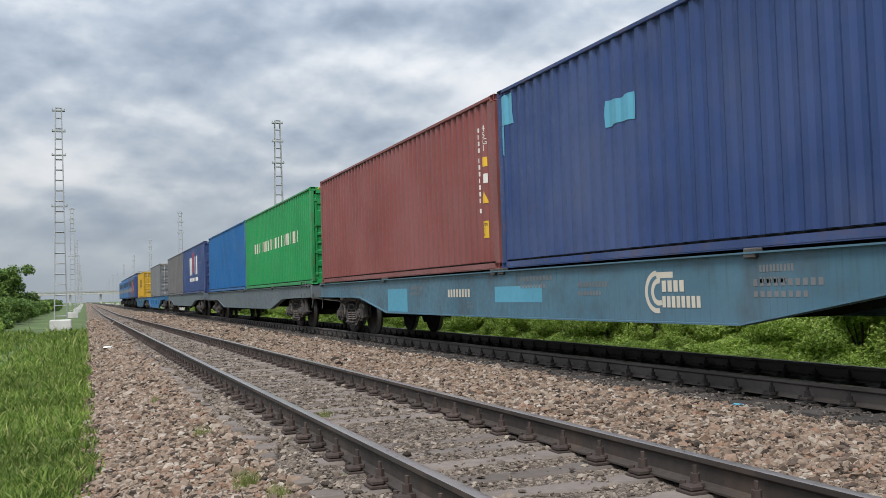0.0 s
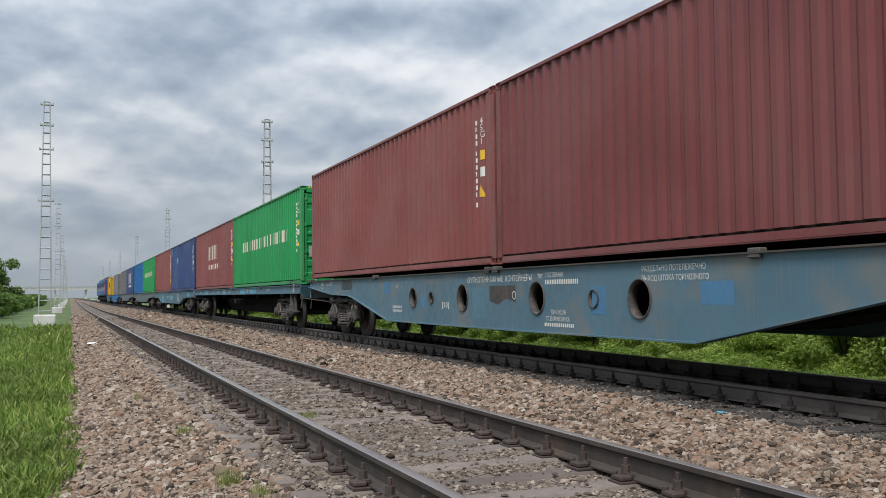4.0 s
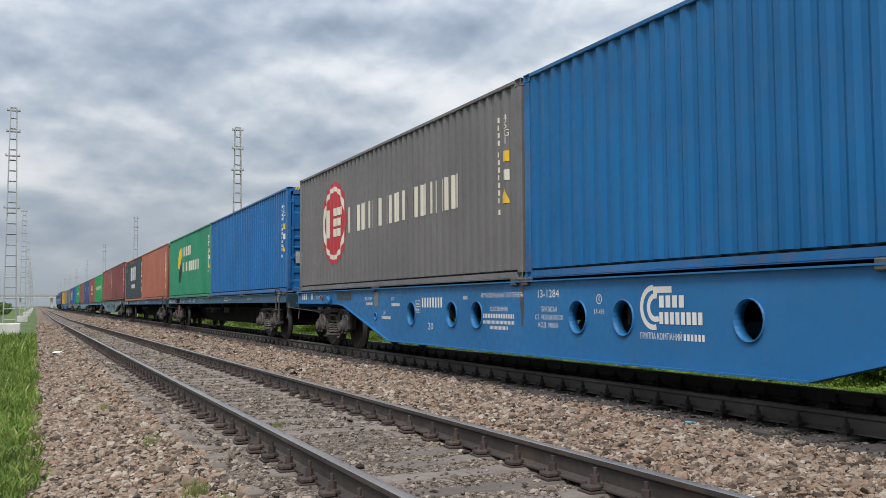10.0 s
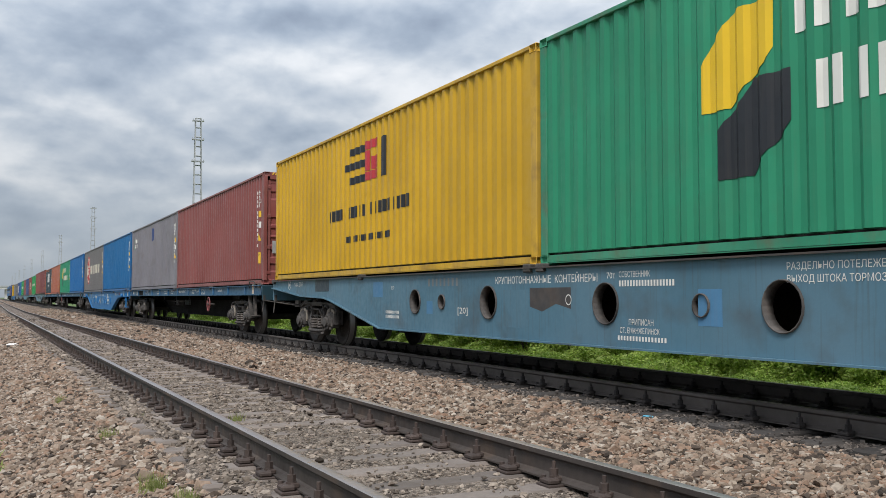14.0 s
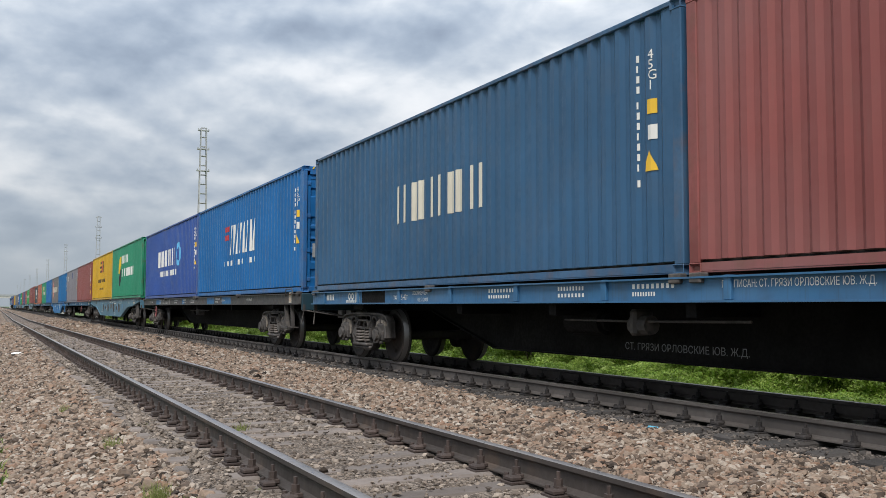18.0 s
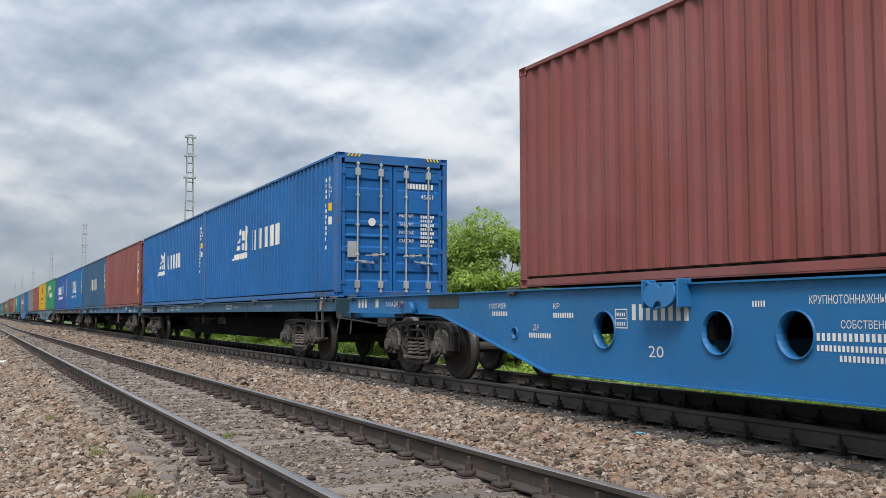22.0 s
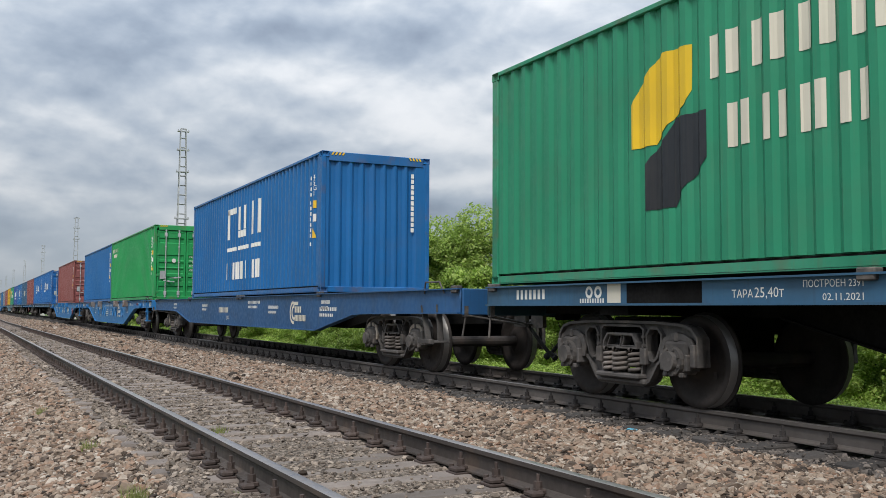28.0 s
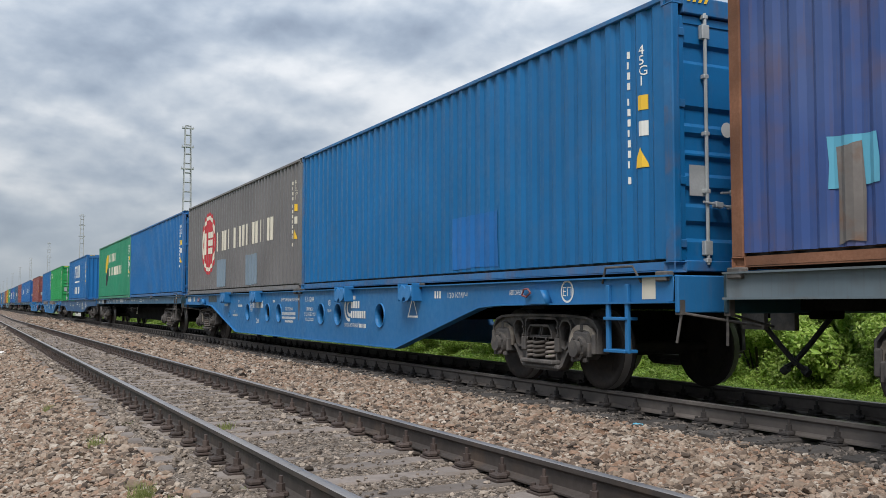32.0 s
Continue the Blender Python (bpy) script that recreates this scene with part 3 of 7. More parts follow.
def scatter_stones():
    """Loose stones that cover the bed near the camera; none stands on rails or the rail seats."""
    rs = np.random.RandomState(3)
    pts = []
    for y0, y1, dens, size in ((3.0, 9.0, 900, 0.0175), (9.0, 16.0, 620, 0.0195), (16.0, 30.0, 300, 0.024), (30.0, 60.0, 90, 0.033), (60.0, 110.0, 22, 0.05)):
        n = int((y1 - y0) * 6.94 * dens)
        x = rs.uniform(-0.3, 6.64, n)
        y = rs.uniform(y0, y1, n)
        keep = x < 1.15 * y + 1.0
        pts.append(np.stack([x[keep], y[keep], np.full(keep.sum(), size)], -1))
    bed, inner, oily = [], [], []
    for x, y, s in np.concatenate(pts):
        xs = x - near_x(y) - TRACK_MID
        away = abs(((y + 4.0) / 0.545 + 0.5) % 1.0 - 0.5) * 0.545
        if abs(abs(xs) - GAUGE / 2) < 0.11 or (abs(abs(xs) - GAUGE / 2) < 0.24 and away < 0.14):
            continue
        if abs(xs) < 1.0:
            # small stones, mostly in the hollows between the sleepers
            if rs.rand() < (0.50 if away > 0.13 else 0.07):
                inner.append((x, y, grit_z(xs, y) if away > 0.13 else near_z(y) - 0.2, s * rs.uniform(0.4, 0.85)))
            continue
        if -1.28 < xs < 1.3:
            edge = (abs(xs) - 1.0) / 0.3
            if rs.rand() > 0.25 + 0.65 * edge:
                continue
            inner.append((x, y, max(grit_z(xs, y), ballast_z(x, y)), s * rs.uniform(0.45, 1.0)))
            continue
        if x < 0.15 and rs.rand() > (x + 0.3) / 0.45:
            continue
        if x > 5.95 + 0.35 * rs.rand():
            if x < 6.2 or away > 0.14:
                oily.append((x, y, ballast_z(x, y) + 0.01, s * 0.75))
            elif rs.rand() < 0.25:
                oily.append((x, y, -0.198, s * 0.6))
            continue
        bed.append((x, y, ballast_z(x, y), s))
    tagged(stone_mesh("ballast_stones", bed, rs, STONE), "loose angular stones, beige to pinkish grey, covering the bed", "gravel", kind="stuff")
    tagged(stone_mesh("track_gravel", inner, rs, STONE_T), "small dusty brown stones lying round the sleepers", "gravel", kind="stuff")
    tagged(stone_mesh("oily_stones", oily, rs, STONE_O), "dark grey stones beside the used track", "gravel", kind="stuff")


scatter_stones()


# ---------- masts, bridge, plants
def mast_mesh_parts(height):
    legs, rungs, arms = [], bmesh.new(), []
    w0, w1 = 0.36, 0.17
    wz = lambda z: w0 + (w1 - w0) * z / height
    for sx in (-1, 1):
        for sy in (-1, 1):
            bm = bmesh.new()
            tube(bm, (sx * w0, sy * w0 * 0.7, 0), (sx * w1, sy * w1 * 0.7, height), 0.04, 4)
            legs.append(mesh_of(bm, "leg"))
    n = 21
    for i in range(1, n + 1):
        z = height * i / n
        w = wz(z)
        for sy in (-1, 1):
            tube(rungs, (-w, sy * w * 0.7, z), (w, sy * w * 0.7, z), 0.028, 4)
        for sx in (-1, 1):
            tube(rungs, (sx * w, -w * 0.7, z), (sx * w, w * 0.7, z), 0.022, 4)
            zp = height * (i - 1) / n
            wp = wz(zp)
            tube(rungs, (sx * wp, (-1) ** i * wp * 0.7, zp), (sx * w, -(-1) ** i * w * 0.7, z), 0.018, 4)
    for z in (height * 0.545, height * 0.78, height * 0.89, height * 0.985):
        bm = bmesh.new()
        w = wz(z)
        box(bm, -w - 0.2, w + 0.2, -w * 0.8, w * 0.8, z, z + 0.06)
        for s in (-1, 1):
            tube(bm, (s * (w + 0.17), 0, z), (s * (w + 0.17), 0, z + 0.16), 0.035, 6)
        arms.append(mesh_of(bm, "bracket"))
    base = boxed(-0.62, 0.62, -0.5, 0.5, -0.9, 0.42, 0.06)
    return legs, mesh_of(rungs, "lattice"), arms, mesh_of(base, "foundation")


MAST_PARTS = mast_mesh_parts(13.4)


def mast(x, y, z):
    legs, rungs, arms, base = MAST_PARTS
    root = tagged(new("catenary_mast"), "tall tapering galvanised lattice mast on a whitewashed concrete block, without wires", "mast", "masts along the line")
    root.matrix_basis = pose(x, y, z)
    for me in legs:
        part("leg", me, MAST, root)
    part("lattice", rungs, MAST, root)
    for me in arms:
        part("bracket", me, MAST, root)
    part("foundation", base, BASE_W, root, "whitewashed concrete foundation block")
    return root


first = mast(-1.33, 62, near_z(62) * 0.5 - 0.3)
for k in range(1, 9):
    copy_thing(first, pose(-1.33 + 0.05 * k, 62 + 64.5 * k, near_z(90) * 0.5 - 0.4))
for y in (64, 134, 197, 264, 330, 396, 462, 528, 594):
    copy_thing(first, pose(12.55, y, -0.35))


def overpass():
    root = tagged(new("road_overpass"), "long grey concrete road overpass crossing the line far away", "bridge")
    root.matrix_basis = pose(0, 640, 0)
    part("deck", boxed(-90, 140, -5, 5, 5.8, 7.0), BASE_W, root)
    part("parapet", boxed(-90, 140, -5.2, -5.0, 7.0, 8.0), GALV, root)
    for x in range(-80, 140, 18):
        part("pillar", boxed(x - 0.6, x + 0.6, -3, 3, -1.5, 5.8), BASE_W, root)
    return root


overpass()


def leaf_cloud(name, rs, n, size, blobs, mat):
    """Leaves (folded kites) gathered in clumps on an uneven crown."""
    c = np.array([b[:3] for b in blobs])
    r = np.array([b[3:] for b in blobs])
    k = rs.randint(0, len(blobs), n)
    d = rs.normal(size=(n, 3))
    d /= np.linalg.norm(d, axis=1)[:, None]
    rad = rs.uniform(0.45, 1.06, n) ** 0.7
    p = c[k] + d * r[k] * rad[:, None]
    p += rs.normal(scale=size * 0.6, size=(n, 3))
    nrm = d * 0.7 + rs.normal(scale=0.55, size=(n, 3)) + np.array([0, 0, 0.45])
    nrm /= np.linalg.norm(nrm, axis=1)[:, None]
    t = np.cross(nrm, rs.normal(size=(n, 3)))
    t /= np.linalg.norm(t, axis=1)[:, None]
    b = np.cross(nrm, t)
    s = size * rs.lognormal(0, 0.3, n)[:, None]
    v = np.stack([p - t * s, p + b * s * 0.55 - nrm * s * 0.12, p + t * s * 1.1, p - b * s * 0.55 - nrm * s * 0.12], 1).reshape(-1, 3)
    f = (np.arange(n)[:, None] * 4 + np.array([0, 1, 2, 3])[None])
    return numpy_mesh(name, v, f, mat)


def stems_mesh(rs, blobs, r0):
    bm = bmesh.new()
    for x, y, z, *_ in blobs[:9]:
        mid = Vector((x * 0.35, y * 0.35, z * 0.5))
        tube(bm, (x * 0.1, y * 0.1, -0.1), mid, r0, 5, r0 * 0.7)
        tube(bm, mid, (x, y, z), r0 * 0.7, 5, r0 * 0.2)
    return mesh_of(bm, "stemwork")


def bush_kind(seed, w, h, n, size, mat):
    rs = np.random.RandomState(seed)
    blobs = []
    for _ in range(26):
        a, q = rs.uniform(0, math.tau), rs.uniform(0, 1) ** 0.6
        z = rs.uniform(0.12, 0.92) * h
        spread = w * (1 - 0.55 * (z / h) ** 1.6)
        rr = rs.uniform(0.16, 0.34) * w
        blobs.append((math.cos(a) * q * spread, math.sin(a) * q * spread, z, rr, rr, rr * 0.8))
    return leaf_cloud("foliage", rs, n, size, blobs, mat), stems_mesh(rs, blobs, 0.03)


BUSHES = [bush_kind(i, w, h, n, s, LEAF) for i, (w, h, n, s) in enumerate([(1.5, 3.4, 25000, 0.037), (1.3, 2.6, 22000, 0.036), (1.7, 3.9, 28000, 0.038), (1.1, 1.6, 20000, 0.026), (1.2, 2.1, 22000, 0.027)])]
BUSHES_D = [bush_kind(20 + i, w, h, n, s, LEAF_D) for i, (w, h, n, s) in enumerate([(1.9, 2.6, 3500, 0.11), (1.6, 2.2, 3000, 0.11)])]


def bush(kind, x, y, z, turn, size, label, group):
    fol, st = kind
    root = tagged(new("bush"), label, "bush", group)
    root.matrix_basis = pose(x, y, z, 0, 0, turn) @ Matrix.Diagonal((size, size, size, 1))
    part("foliage", fol, fol.materials[0], root)
    part("stemwork", st, BARK, root)
    return root


def plant_right():
    rng = random.Random(11)
    y = -6.0
    while y < 110:                      # low growth along the ballast
        x = 11.7 + rng.uniform(-0.3, 0.7)
        bush(BUSHES[rng.choice((3, 4))], x, y, -0.75, rng.uniform(0, 360), rng.uniform(0.75, 1.1), "low leafy bush with fresh light green leaves beside the ballast", "bushes beyond the train")
        y += rng.uniform(1.0, 1.7)
    y = -4.0
    while y < 75:                      # tall hedge behind it
        x = 13.2 + rng.uniform(-0.7, 0.9)
        bush(BUSHES[rng.choice((0, 1, 2, 0, 2))], x, y, -0.75, rng.uniform(0, 360), rng.uniform(1.0, 1.22), "tall dense shrub with fresh yellow-green spring leaves", "bushes beyond the train")
        y += rng.uniform(0.95, 1.6)
    y = 80
    while y < 420:
        x = 17 + rng.uniform(-1, 2) + (y - 80) * 0.02
        bush(BUSHES[rng.choice((0, 2))], x, y, -0.75, rng.uniform(0, 360), rng.uniform(1.1, 1.5), "tall dense shrub with fresh yellow-green spring leaves", "bushes beyond the train")
        y += rng.uniform(5, 9)


def plant_left():
    rng = random.Random(4)
    for row, (x0, y0, y1, step) in enumerate(((-6.2, 48, 130, 3.2), (-8.5, 40, 200, 3.5), (-12, 40, 300, 5.0), (-5.5, 130, 420, 6.0))):
        y = y0
        while y < y1:
            x = x0 + rng.uniform(-0.8, 0.8) - (y - 40) * 0.012
            bush(BUSHES_D[rng.randrange(2)] if rng.random() < 0.75 else BUSHES[4], x, y, ground_z(x, y) - 0.1, rng.uniform(0, 360), rng.uniform(0.9, 1.25), "dense deep green roadside shrub", "bushes on the camera's side")
            y += step * rng.uniform(0.7, 1.3)


def fill_hedge():
    rng = random.Random(8)
    for k in range(10):
        bush(BUSHES[rng.choice((0, 1, 2))], 13.9 + rng.uniform(-0.3, 0.4), 10.5 + 1.1 * k, -0.75, rng.uniform(0, 360), rng.uniform(0.95, 1.12), "tall dense shrub with fresh yellow-green spring leaves", "bushes beyond the train")


plant_right()
plant_left()
fill_hedge()


def undergrowth():
    """Knee-high leafy plants that fill the ground between the ballast shoulder and the bushes."""
    rs = np.random.RandomState(21)
    rows = []
    for y0, y1, n in ((-3, 12, 100000), (12, 40, 70000), (40, 100, 20000)):
        x, y = rs.uniform(9.75, 11.6, n), rs.uniform(y0, y1, n)
        clump = 0.5 + 0.5 * np.sin(x * 3.1 + np.sin(y * 1.3) * 2) * np.sin(y * 2.1 + x)
        top = (0.16 + 0.30 * clump) * np.clip((x - 9.65) / 0.6, 0.25, 1) + 0.10 * (x - 10.2)
        ground = np.array([ground_z(p, q) for p, q in zip(x, y)])
        ground = np.maximum(ground, np.where(x < 10.3, -0.24 - (x - 9.1) * 0.45, -9))
        z = ground + top * rs.uniform(0.25, 1.05, n) ** 0.6
        s = np.full(n, 0.021 if y1 < 13 else 0.034 if y1 < 50 else 0.08)
        rows.append(np.stack([x, y, z, s], -1))
    p = np.concatenate(rows)
    n = len(p)
    nrm = rs.normal(scale=0.5, size=(n, 3)) + np.array([-0.25, 0, 1.0])
    nrm /= np.linalg.norm(nrm, axis=1)[:, None]
    t = np.cross(nrm, rs.normal(size=(n, 3)))
    t /= np.linalg.norm(t, axis=1)[:, None]
    b = np.cross(nrm, t)
    s = p[:, 3:] * rs.lognormal(0, 0.3, n)[:, None]
    c = p[:, :3]
    v = np.stack([c - t * s, c + b * s * 0.55 - nrm * s * 0.12, c + t * s * 1.1, c - b * s * 0.55 - nrm * s * 0.12], 1).reshape(-1, 3)
    f = np.arange(n)[:, None] * 4 + np.array([0, 1, 2, 3])[None]
    tagged(new("undergrowth", numpy_mesh("undergrowth", v, f, LEAF)), "knee-high fresh green leafy weeds beyond the used track", "weeds", kind="stuff")


undergrowth()


def limb(bm, rs, p, d, length, r, depth, tips=None):
    """A bent, tapering limb that forks into thinner ones."""
    steps = 3
    for i in range(steps):
        q = p + d * (length / steps)
        tube(bm, p, q, r, 5 if depth > 1 else 4, r * 0.82)
        d = (d + Vector(rs.normal(scale=0.13, size=3)) + Vector((0, 0, 0.03))).normalized()
        p, r = q, r * 0.82
        if depth > 0 and i > 0:
            for _ in range(1 if depth > 2 else 2):
                side = Vector(rs.normal(size=3))
                side = (side - side.dot(d) * d).normalized()
                limb(bm, rs, p, (d * 0.75 + side * 0.75 + Vector((0, 0, 0.12))).normalized(), length * rs.uniform(0.5, 0.72), r * 0.6, depth - 1, tips)
    if depth > 0:
        limb(bm, rs, p, d, length * 0.6, r * 0.8, depth - 1, tips)
    elif tips is not None:
        tips.append(p.copy())


def bare_tree(x, y, height, seed, lean):
    root = tagged(new("bare_tree"), "leafless dead tree with thin dark spreading twigs", "tree", "bare trees behind the hedge")
    root.matrix_basis = pose(x, y, -0.7)
    rs = np.random.RandomState(seed)
    trunk = bmesh.new()
    d = Vector((lean[0], lean[1], 1)).normalized()
    tube(trunk, (0, 0, 0), d * height * 0.42, 0.085, 7, 0.06)
    part("trunk", trunk, BARK_D, root)
    crown = bmesh.new()
    limb(crown, rs, d * height * 0.40, d, height * 0.26, 0.055, 4)
    for k in range(4):
        a = k * 1.6 + rs.uniform(0, 0.5)
        limb(crown, rs, d * height * rs.uniform(0.28, 0.42), Vector((math.cos(a) * 0.75, math.sin(a) * 0.75, 0.75)).normalized(), height * 0.22, 0.035, 3)
    part("crown", crown, BARK_D, root)


bare_tree(14.6, 15.4, 6.4, 3, (0.0, 0.0))
bare_tree(14.4, 13.2, 6.0, 8, (0.05, -0.12))
bare_tree(15.2, 17.4, 5.0, 12, (0, 0.1))


def big_tree(x, y, h, seed):
    rs = np.random.RandomState(seed)
    root = tagged(new("broadleaf_tree"), "single broad dark green tree above the shrubs", "tree")
    root.matrix_basis = pose(x, y, ground_z(x, y))
    trunk, tips = bmesh.new(), []
    limb(trunk, rs, Vector((0, 0, 0)), Vector((0, 0, 1)), h * 0.35, 0.28, 2, tips)
    part("trunk", trunk, BARK, root)
    blobs = [(rs.normal() * h * 0.2, rs.normal() * h * 0.2, h * rs.uniform(0.35, 0.95), h * 0.13, h * 0.13, h * 0.1) for _ in range(40)]
    part("crown", leaf_cloud("crown", rs, 9000, 0.2, blobs, LEAF_D), LEAF_D, root)


big_tree(-10.5, 150, 7.2, 2)
big_tree(-15.5, 160, 6.6, 6)
big_tree(-22, 190, 7.5, 7)


def grass():
    """Blades on the strip beside the ballast."""
    rs = np.random.RandomState(9)
    rows = []
    for y0, y1, x0, dens, hgt in ((4.5, 12, -3.5, 1900, 0.066), (12, 26, -6, 540, 0.09), (26, 60, -8, 120, 0.16)):
        n = int((y1 - y0) * (0.15 - x0) * dens)
        x, y = rs.uniform(x0, 0.15, n), rs.uniform(y0, y1, n)
        keep = (x > -0.62 * y + 1.0) | (y > 12)
        path = np.exp(-((x + 2.4) / 0.5) ** 2) * 0.75      # a trodden strip with short, thin grass
        keep &= rs.rand(n) > path
        edge = 0.05 + 0.14 * np.sin(y * 1.7) * np.sin(y * 0.63) + 0.08 * np.sin(y * 4.1) * np.sin(y * 2.3) + rs.normal(scale=0.05, size=n)
        keep &= x < edge
        rows.append(np.stack([x[keep], y[keep], hgt * rs.lognormal(0, 0.35, keep.sum()) * (0.65 + 0.7 * np.clip(0.5 + np.sin(x[keep] * 5.1 + np.sin(y[keep] * 2.0)) * np.sin(y[keep] * 3.3 + x[keep] * 2.0), 0, 1)) * (1 - 0.6 * path[keep])], -1))
    p = np.concatenate(rows)
    n = len(p)
    base_z = np.array([max(ground_z(x, y), ballast_z(x, y) if x > -0.3 else -9) for x, y in p[:, :2]])
    a = rs.uniform(0, math.tau, n)
    w = rs.uniform(0.004, 0.009, n) * (1 + p[:, 1] / 12)
    lean = rs.normal(scale=0.45, size=(n, 2)) * p[:, 2:3]
    side = np.stack([np.cos(a) * w, np.sin(a) * w], -1)
    z0 = base_z - 0.01
    v = np.zeros((n, 5, 3))
    v[:, 0, :2], v[:, 1, :2] = p[:, :2] - side, p[:, :2] + side
    v[:, 0, 2] = v[:, 1, 2] = z0
    v[:, 2, :2] = p[:, :2] + side * 0.75 + lean * 0.35
    v[:, 3, :2] = p[:, :2] - side * 0.75 + lean * 0.35
    v[:, 2, 2] = v[:, 3, 2] = z0 + p[:, 2] * 0.6
    v[:, 4, :2] = p[:, :2] + lean
    v[:, 4, 2] = z0 + p[:, 2]
    o = np.arange(n)[:, None] * 5
    f = np.concatenate([o + np.array([0, 1, 2]), o + np.array([0, 2, 3]), o + np.array([3, 2, 4])])
    tagged(new("grass", numpy_mesh("grass", v.reshape(-1, 3), f, GRASS)), "long fresh green grass on the verge", "grass", kind="stuff")


grass()


def weed(x, y, n, size, seed):
    rs = np.random.RandomState(seed)
    root = tagged(new("weed"), "small tuft of pale green weeds between the stones", "plant", "weeds in the ballast")
    root.matrix_basis = pose(x, y, ballast_z(x, y))
    v, f = [], []
    for i in range(n):
        a, w = rs.uniform(0, math.tau), 0.004
        dx, dy = math.cos(a) * size * rs.uniform(0.1, 0.9), math.sin(a) * size * rs.uniform(0.1, 0.9)
        bx, by, hgt = rs.normal(scale=size * 0.3), rs.normal(scale=size * 0.3), size * rs.uniform(0.5, 1.2)
        v += [(bx - w, by, -0.01), (bx + w, by, -0.01), (bx + dx, by + dy, hgt)]
        f.append((3 * i, 3 * i + 1, 3 * i + 2))
    part("tuft", numpy_mesh("tuft", np.array(v), np.array(f), WEED), WEED, root)


for x, y, n, s, k in ((1.05, 6.7, 120, 0.13, 1), (1.15, 6.1, 90, 0.10, 2), (1.6, 6.25, 80, 0.07, 3), (1.05, 9.5, 60, 0.12, 4), (2.3, 9.6, 60, 0.10, 5), (0.9, 13.5, 50, 0.1, 6), (1.45, 10.3, 40, 0.08, 7)):
    weed(x, y, n, s, k)


def litter():
    rs = np.random.RandomState(1)
    root = tagged(new("plastic_scrap"), "crumpled scrap of pale blue plastic lying on the ballast", "litter")
    root.matrix_basis = pose(6.15, 7.9, ballast_z(6.15, 7.9) + 0.02)
    bm = bmesh.new()
    bmesh.ops.create_icosphere(bm, subdivisions=2, radius=0.04)
    for v in bm.verts:
        v.co = Vector((v.co.x * 1.2, v.co.y * 1.6, v.co.z * 0.35)) * rs.uniform(0.6, 1.3)
    part("scrap", bm, TEAL_P, root)
    white = tagged(new("white_stone"), "single whitish stone lying on the ballast", "stone")
    white.matrix_basis = pose(0.75, 33, ballast_z(0.75, 33) + 0.02)
    bm = bmesh.new()
    bmesh.ops.create_icosphere(bm, subdivisions=2, radius=0.1)
    for v in bm.verts:
        v.co = Vector((v.co.x * 1.7, v.co.y, v.co.z * 0.6)) * rs.uniform(0.75, 1.2)
    part("stone", bm, WHITE, white)


litter()


# ---------- containers: origin in the middle of the floor, front towards +y, the camera looks at the -x side
LEN, WID, HGT = 12.192, 2.438, 2.896
PITCH, DEPTH = 0.278, 0.036
HX = WID / 2


def breaks():
    u, out = 0.27, []
    while u < LEN - 0.30:
        out += [u, u + 0.06, u + 0.135, u + 0.195]
        u += PITCH
    return out


BREAKS = breaks()


def depth_at(u):
    if u < BREAKS[0] or u > BREAKS[-1]:
        return 0.0
    q = (u - BREAKS[0]) % PITCH
    if q < 0.06:
        return DEPTH * q / 0.06
    if q < 0.135:
        return DEPTH
    if q < 0.195:
        return DEPTH * (0.195 - q) / 0.06
    return 0.0


def corrugated(points, z0, z1, place):
    """A folded sheet through the given (along, depth) points, as thick as sheet steel."""
    bm = bmesh.new()
    lo = [bm.verts.new(place(a, d, z0)) for a, d in points]
    hi = [bm.verts.new(place(a, d, z1)) for a, d in points]
    for i in range(len(points) - 1):
        bm.faces.new((lo[i], lo[i + 1], hi[i + 1], hi[i]))
    bmesh.ops.recalc_face_normals(bm, faces=bm.faces)
    bmesh.ops.solidify(bm, geom=list(bm.faces), thickness=0.003)
    return bm


def casting_mesh():
    bm = boxed(-0.081, 0.081, -0.089, 0.089, -0.059, 0.059, 0.008)
    big = [f for f in bm.faces if f.calc_area() > 0.012]
    r = bmesh.ops.inset_individual(bm, faces=big, thickness=0.034, depth=0.0)
    for f in big:
        bmesh.ops.translate(bm, verts=f.verts, vec=-f.normal * 0.035)
    return mesh_of(bm, "corner_casting")


def door_meshes(side):
    """One door leaf in the x-z plane, facing -y: the sheet with pressed horizontal ribs, its back, two stiles and two rails."""
    x0, x1 = (0.012, 1.10) if side > 0 else (-1.10, -0.012)
    ribs = [(0.36, 0.50), (0.72, 0.86), (1.04, 1.18), (1.28, 1.42), (1.56, 1.70), (2.22, 2.36)]
    outline = [(0.18, 0.0)]
    for a, b in ribs:
        outline += [(a - 0.04, 0.0), (a, 0.034), (b, 0.034), (b + 0.04, 0.0)]
    outline.append((2.60, 0.0))
    xa, xb = x0 + 0.07, x1 - 0.07
    sheet = corrugated(outline, xa, xb, lambda a, d, x: (x, d, a))
    return (mesh_of(sheet, "door"), mesh_of(boxed(xa, xb, 0.040, 0.046, 0.18, 2.60), "lining"),
            mesh_of(boxed(x0, xa, -0.012, 0.045, 0.125, 2.68, 0.005), "stile"), mesh_of(boxed(xb, x1, -0.012, 0.045, 0.125, 2.68, 0.005), "stile"),
            mesh_of(boxed(xa, xb, -0.012, 0.04, 0.125, 0.18), "rail"), mesh_of(boxed(xa, xb, -0.012, 0.04, 2.60, 2.68), "rail"))


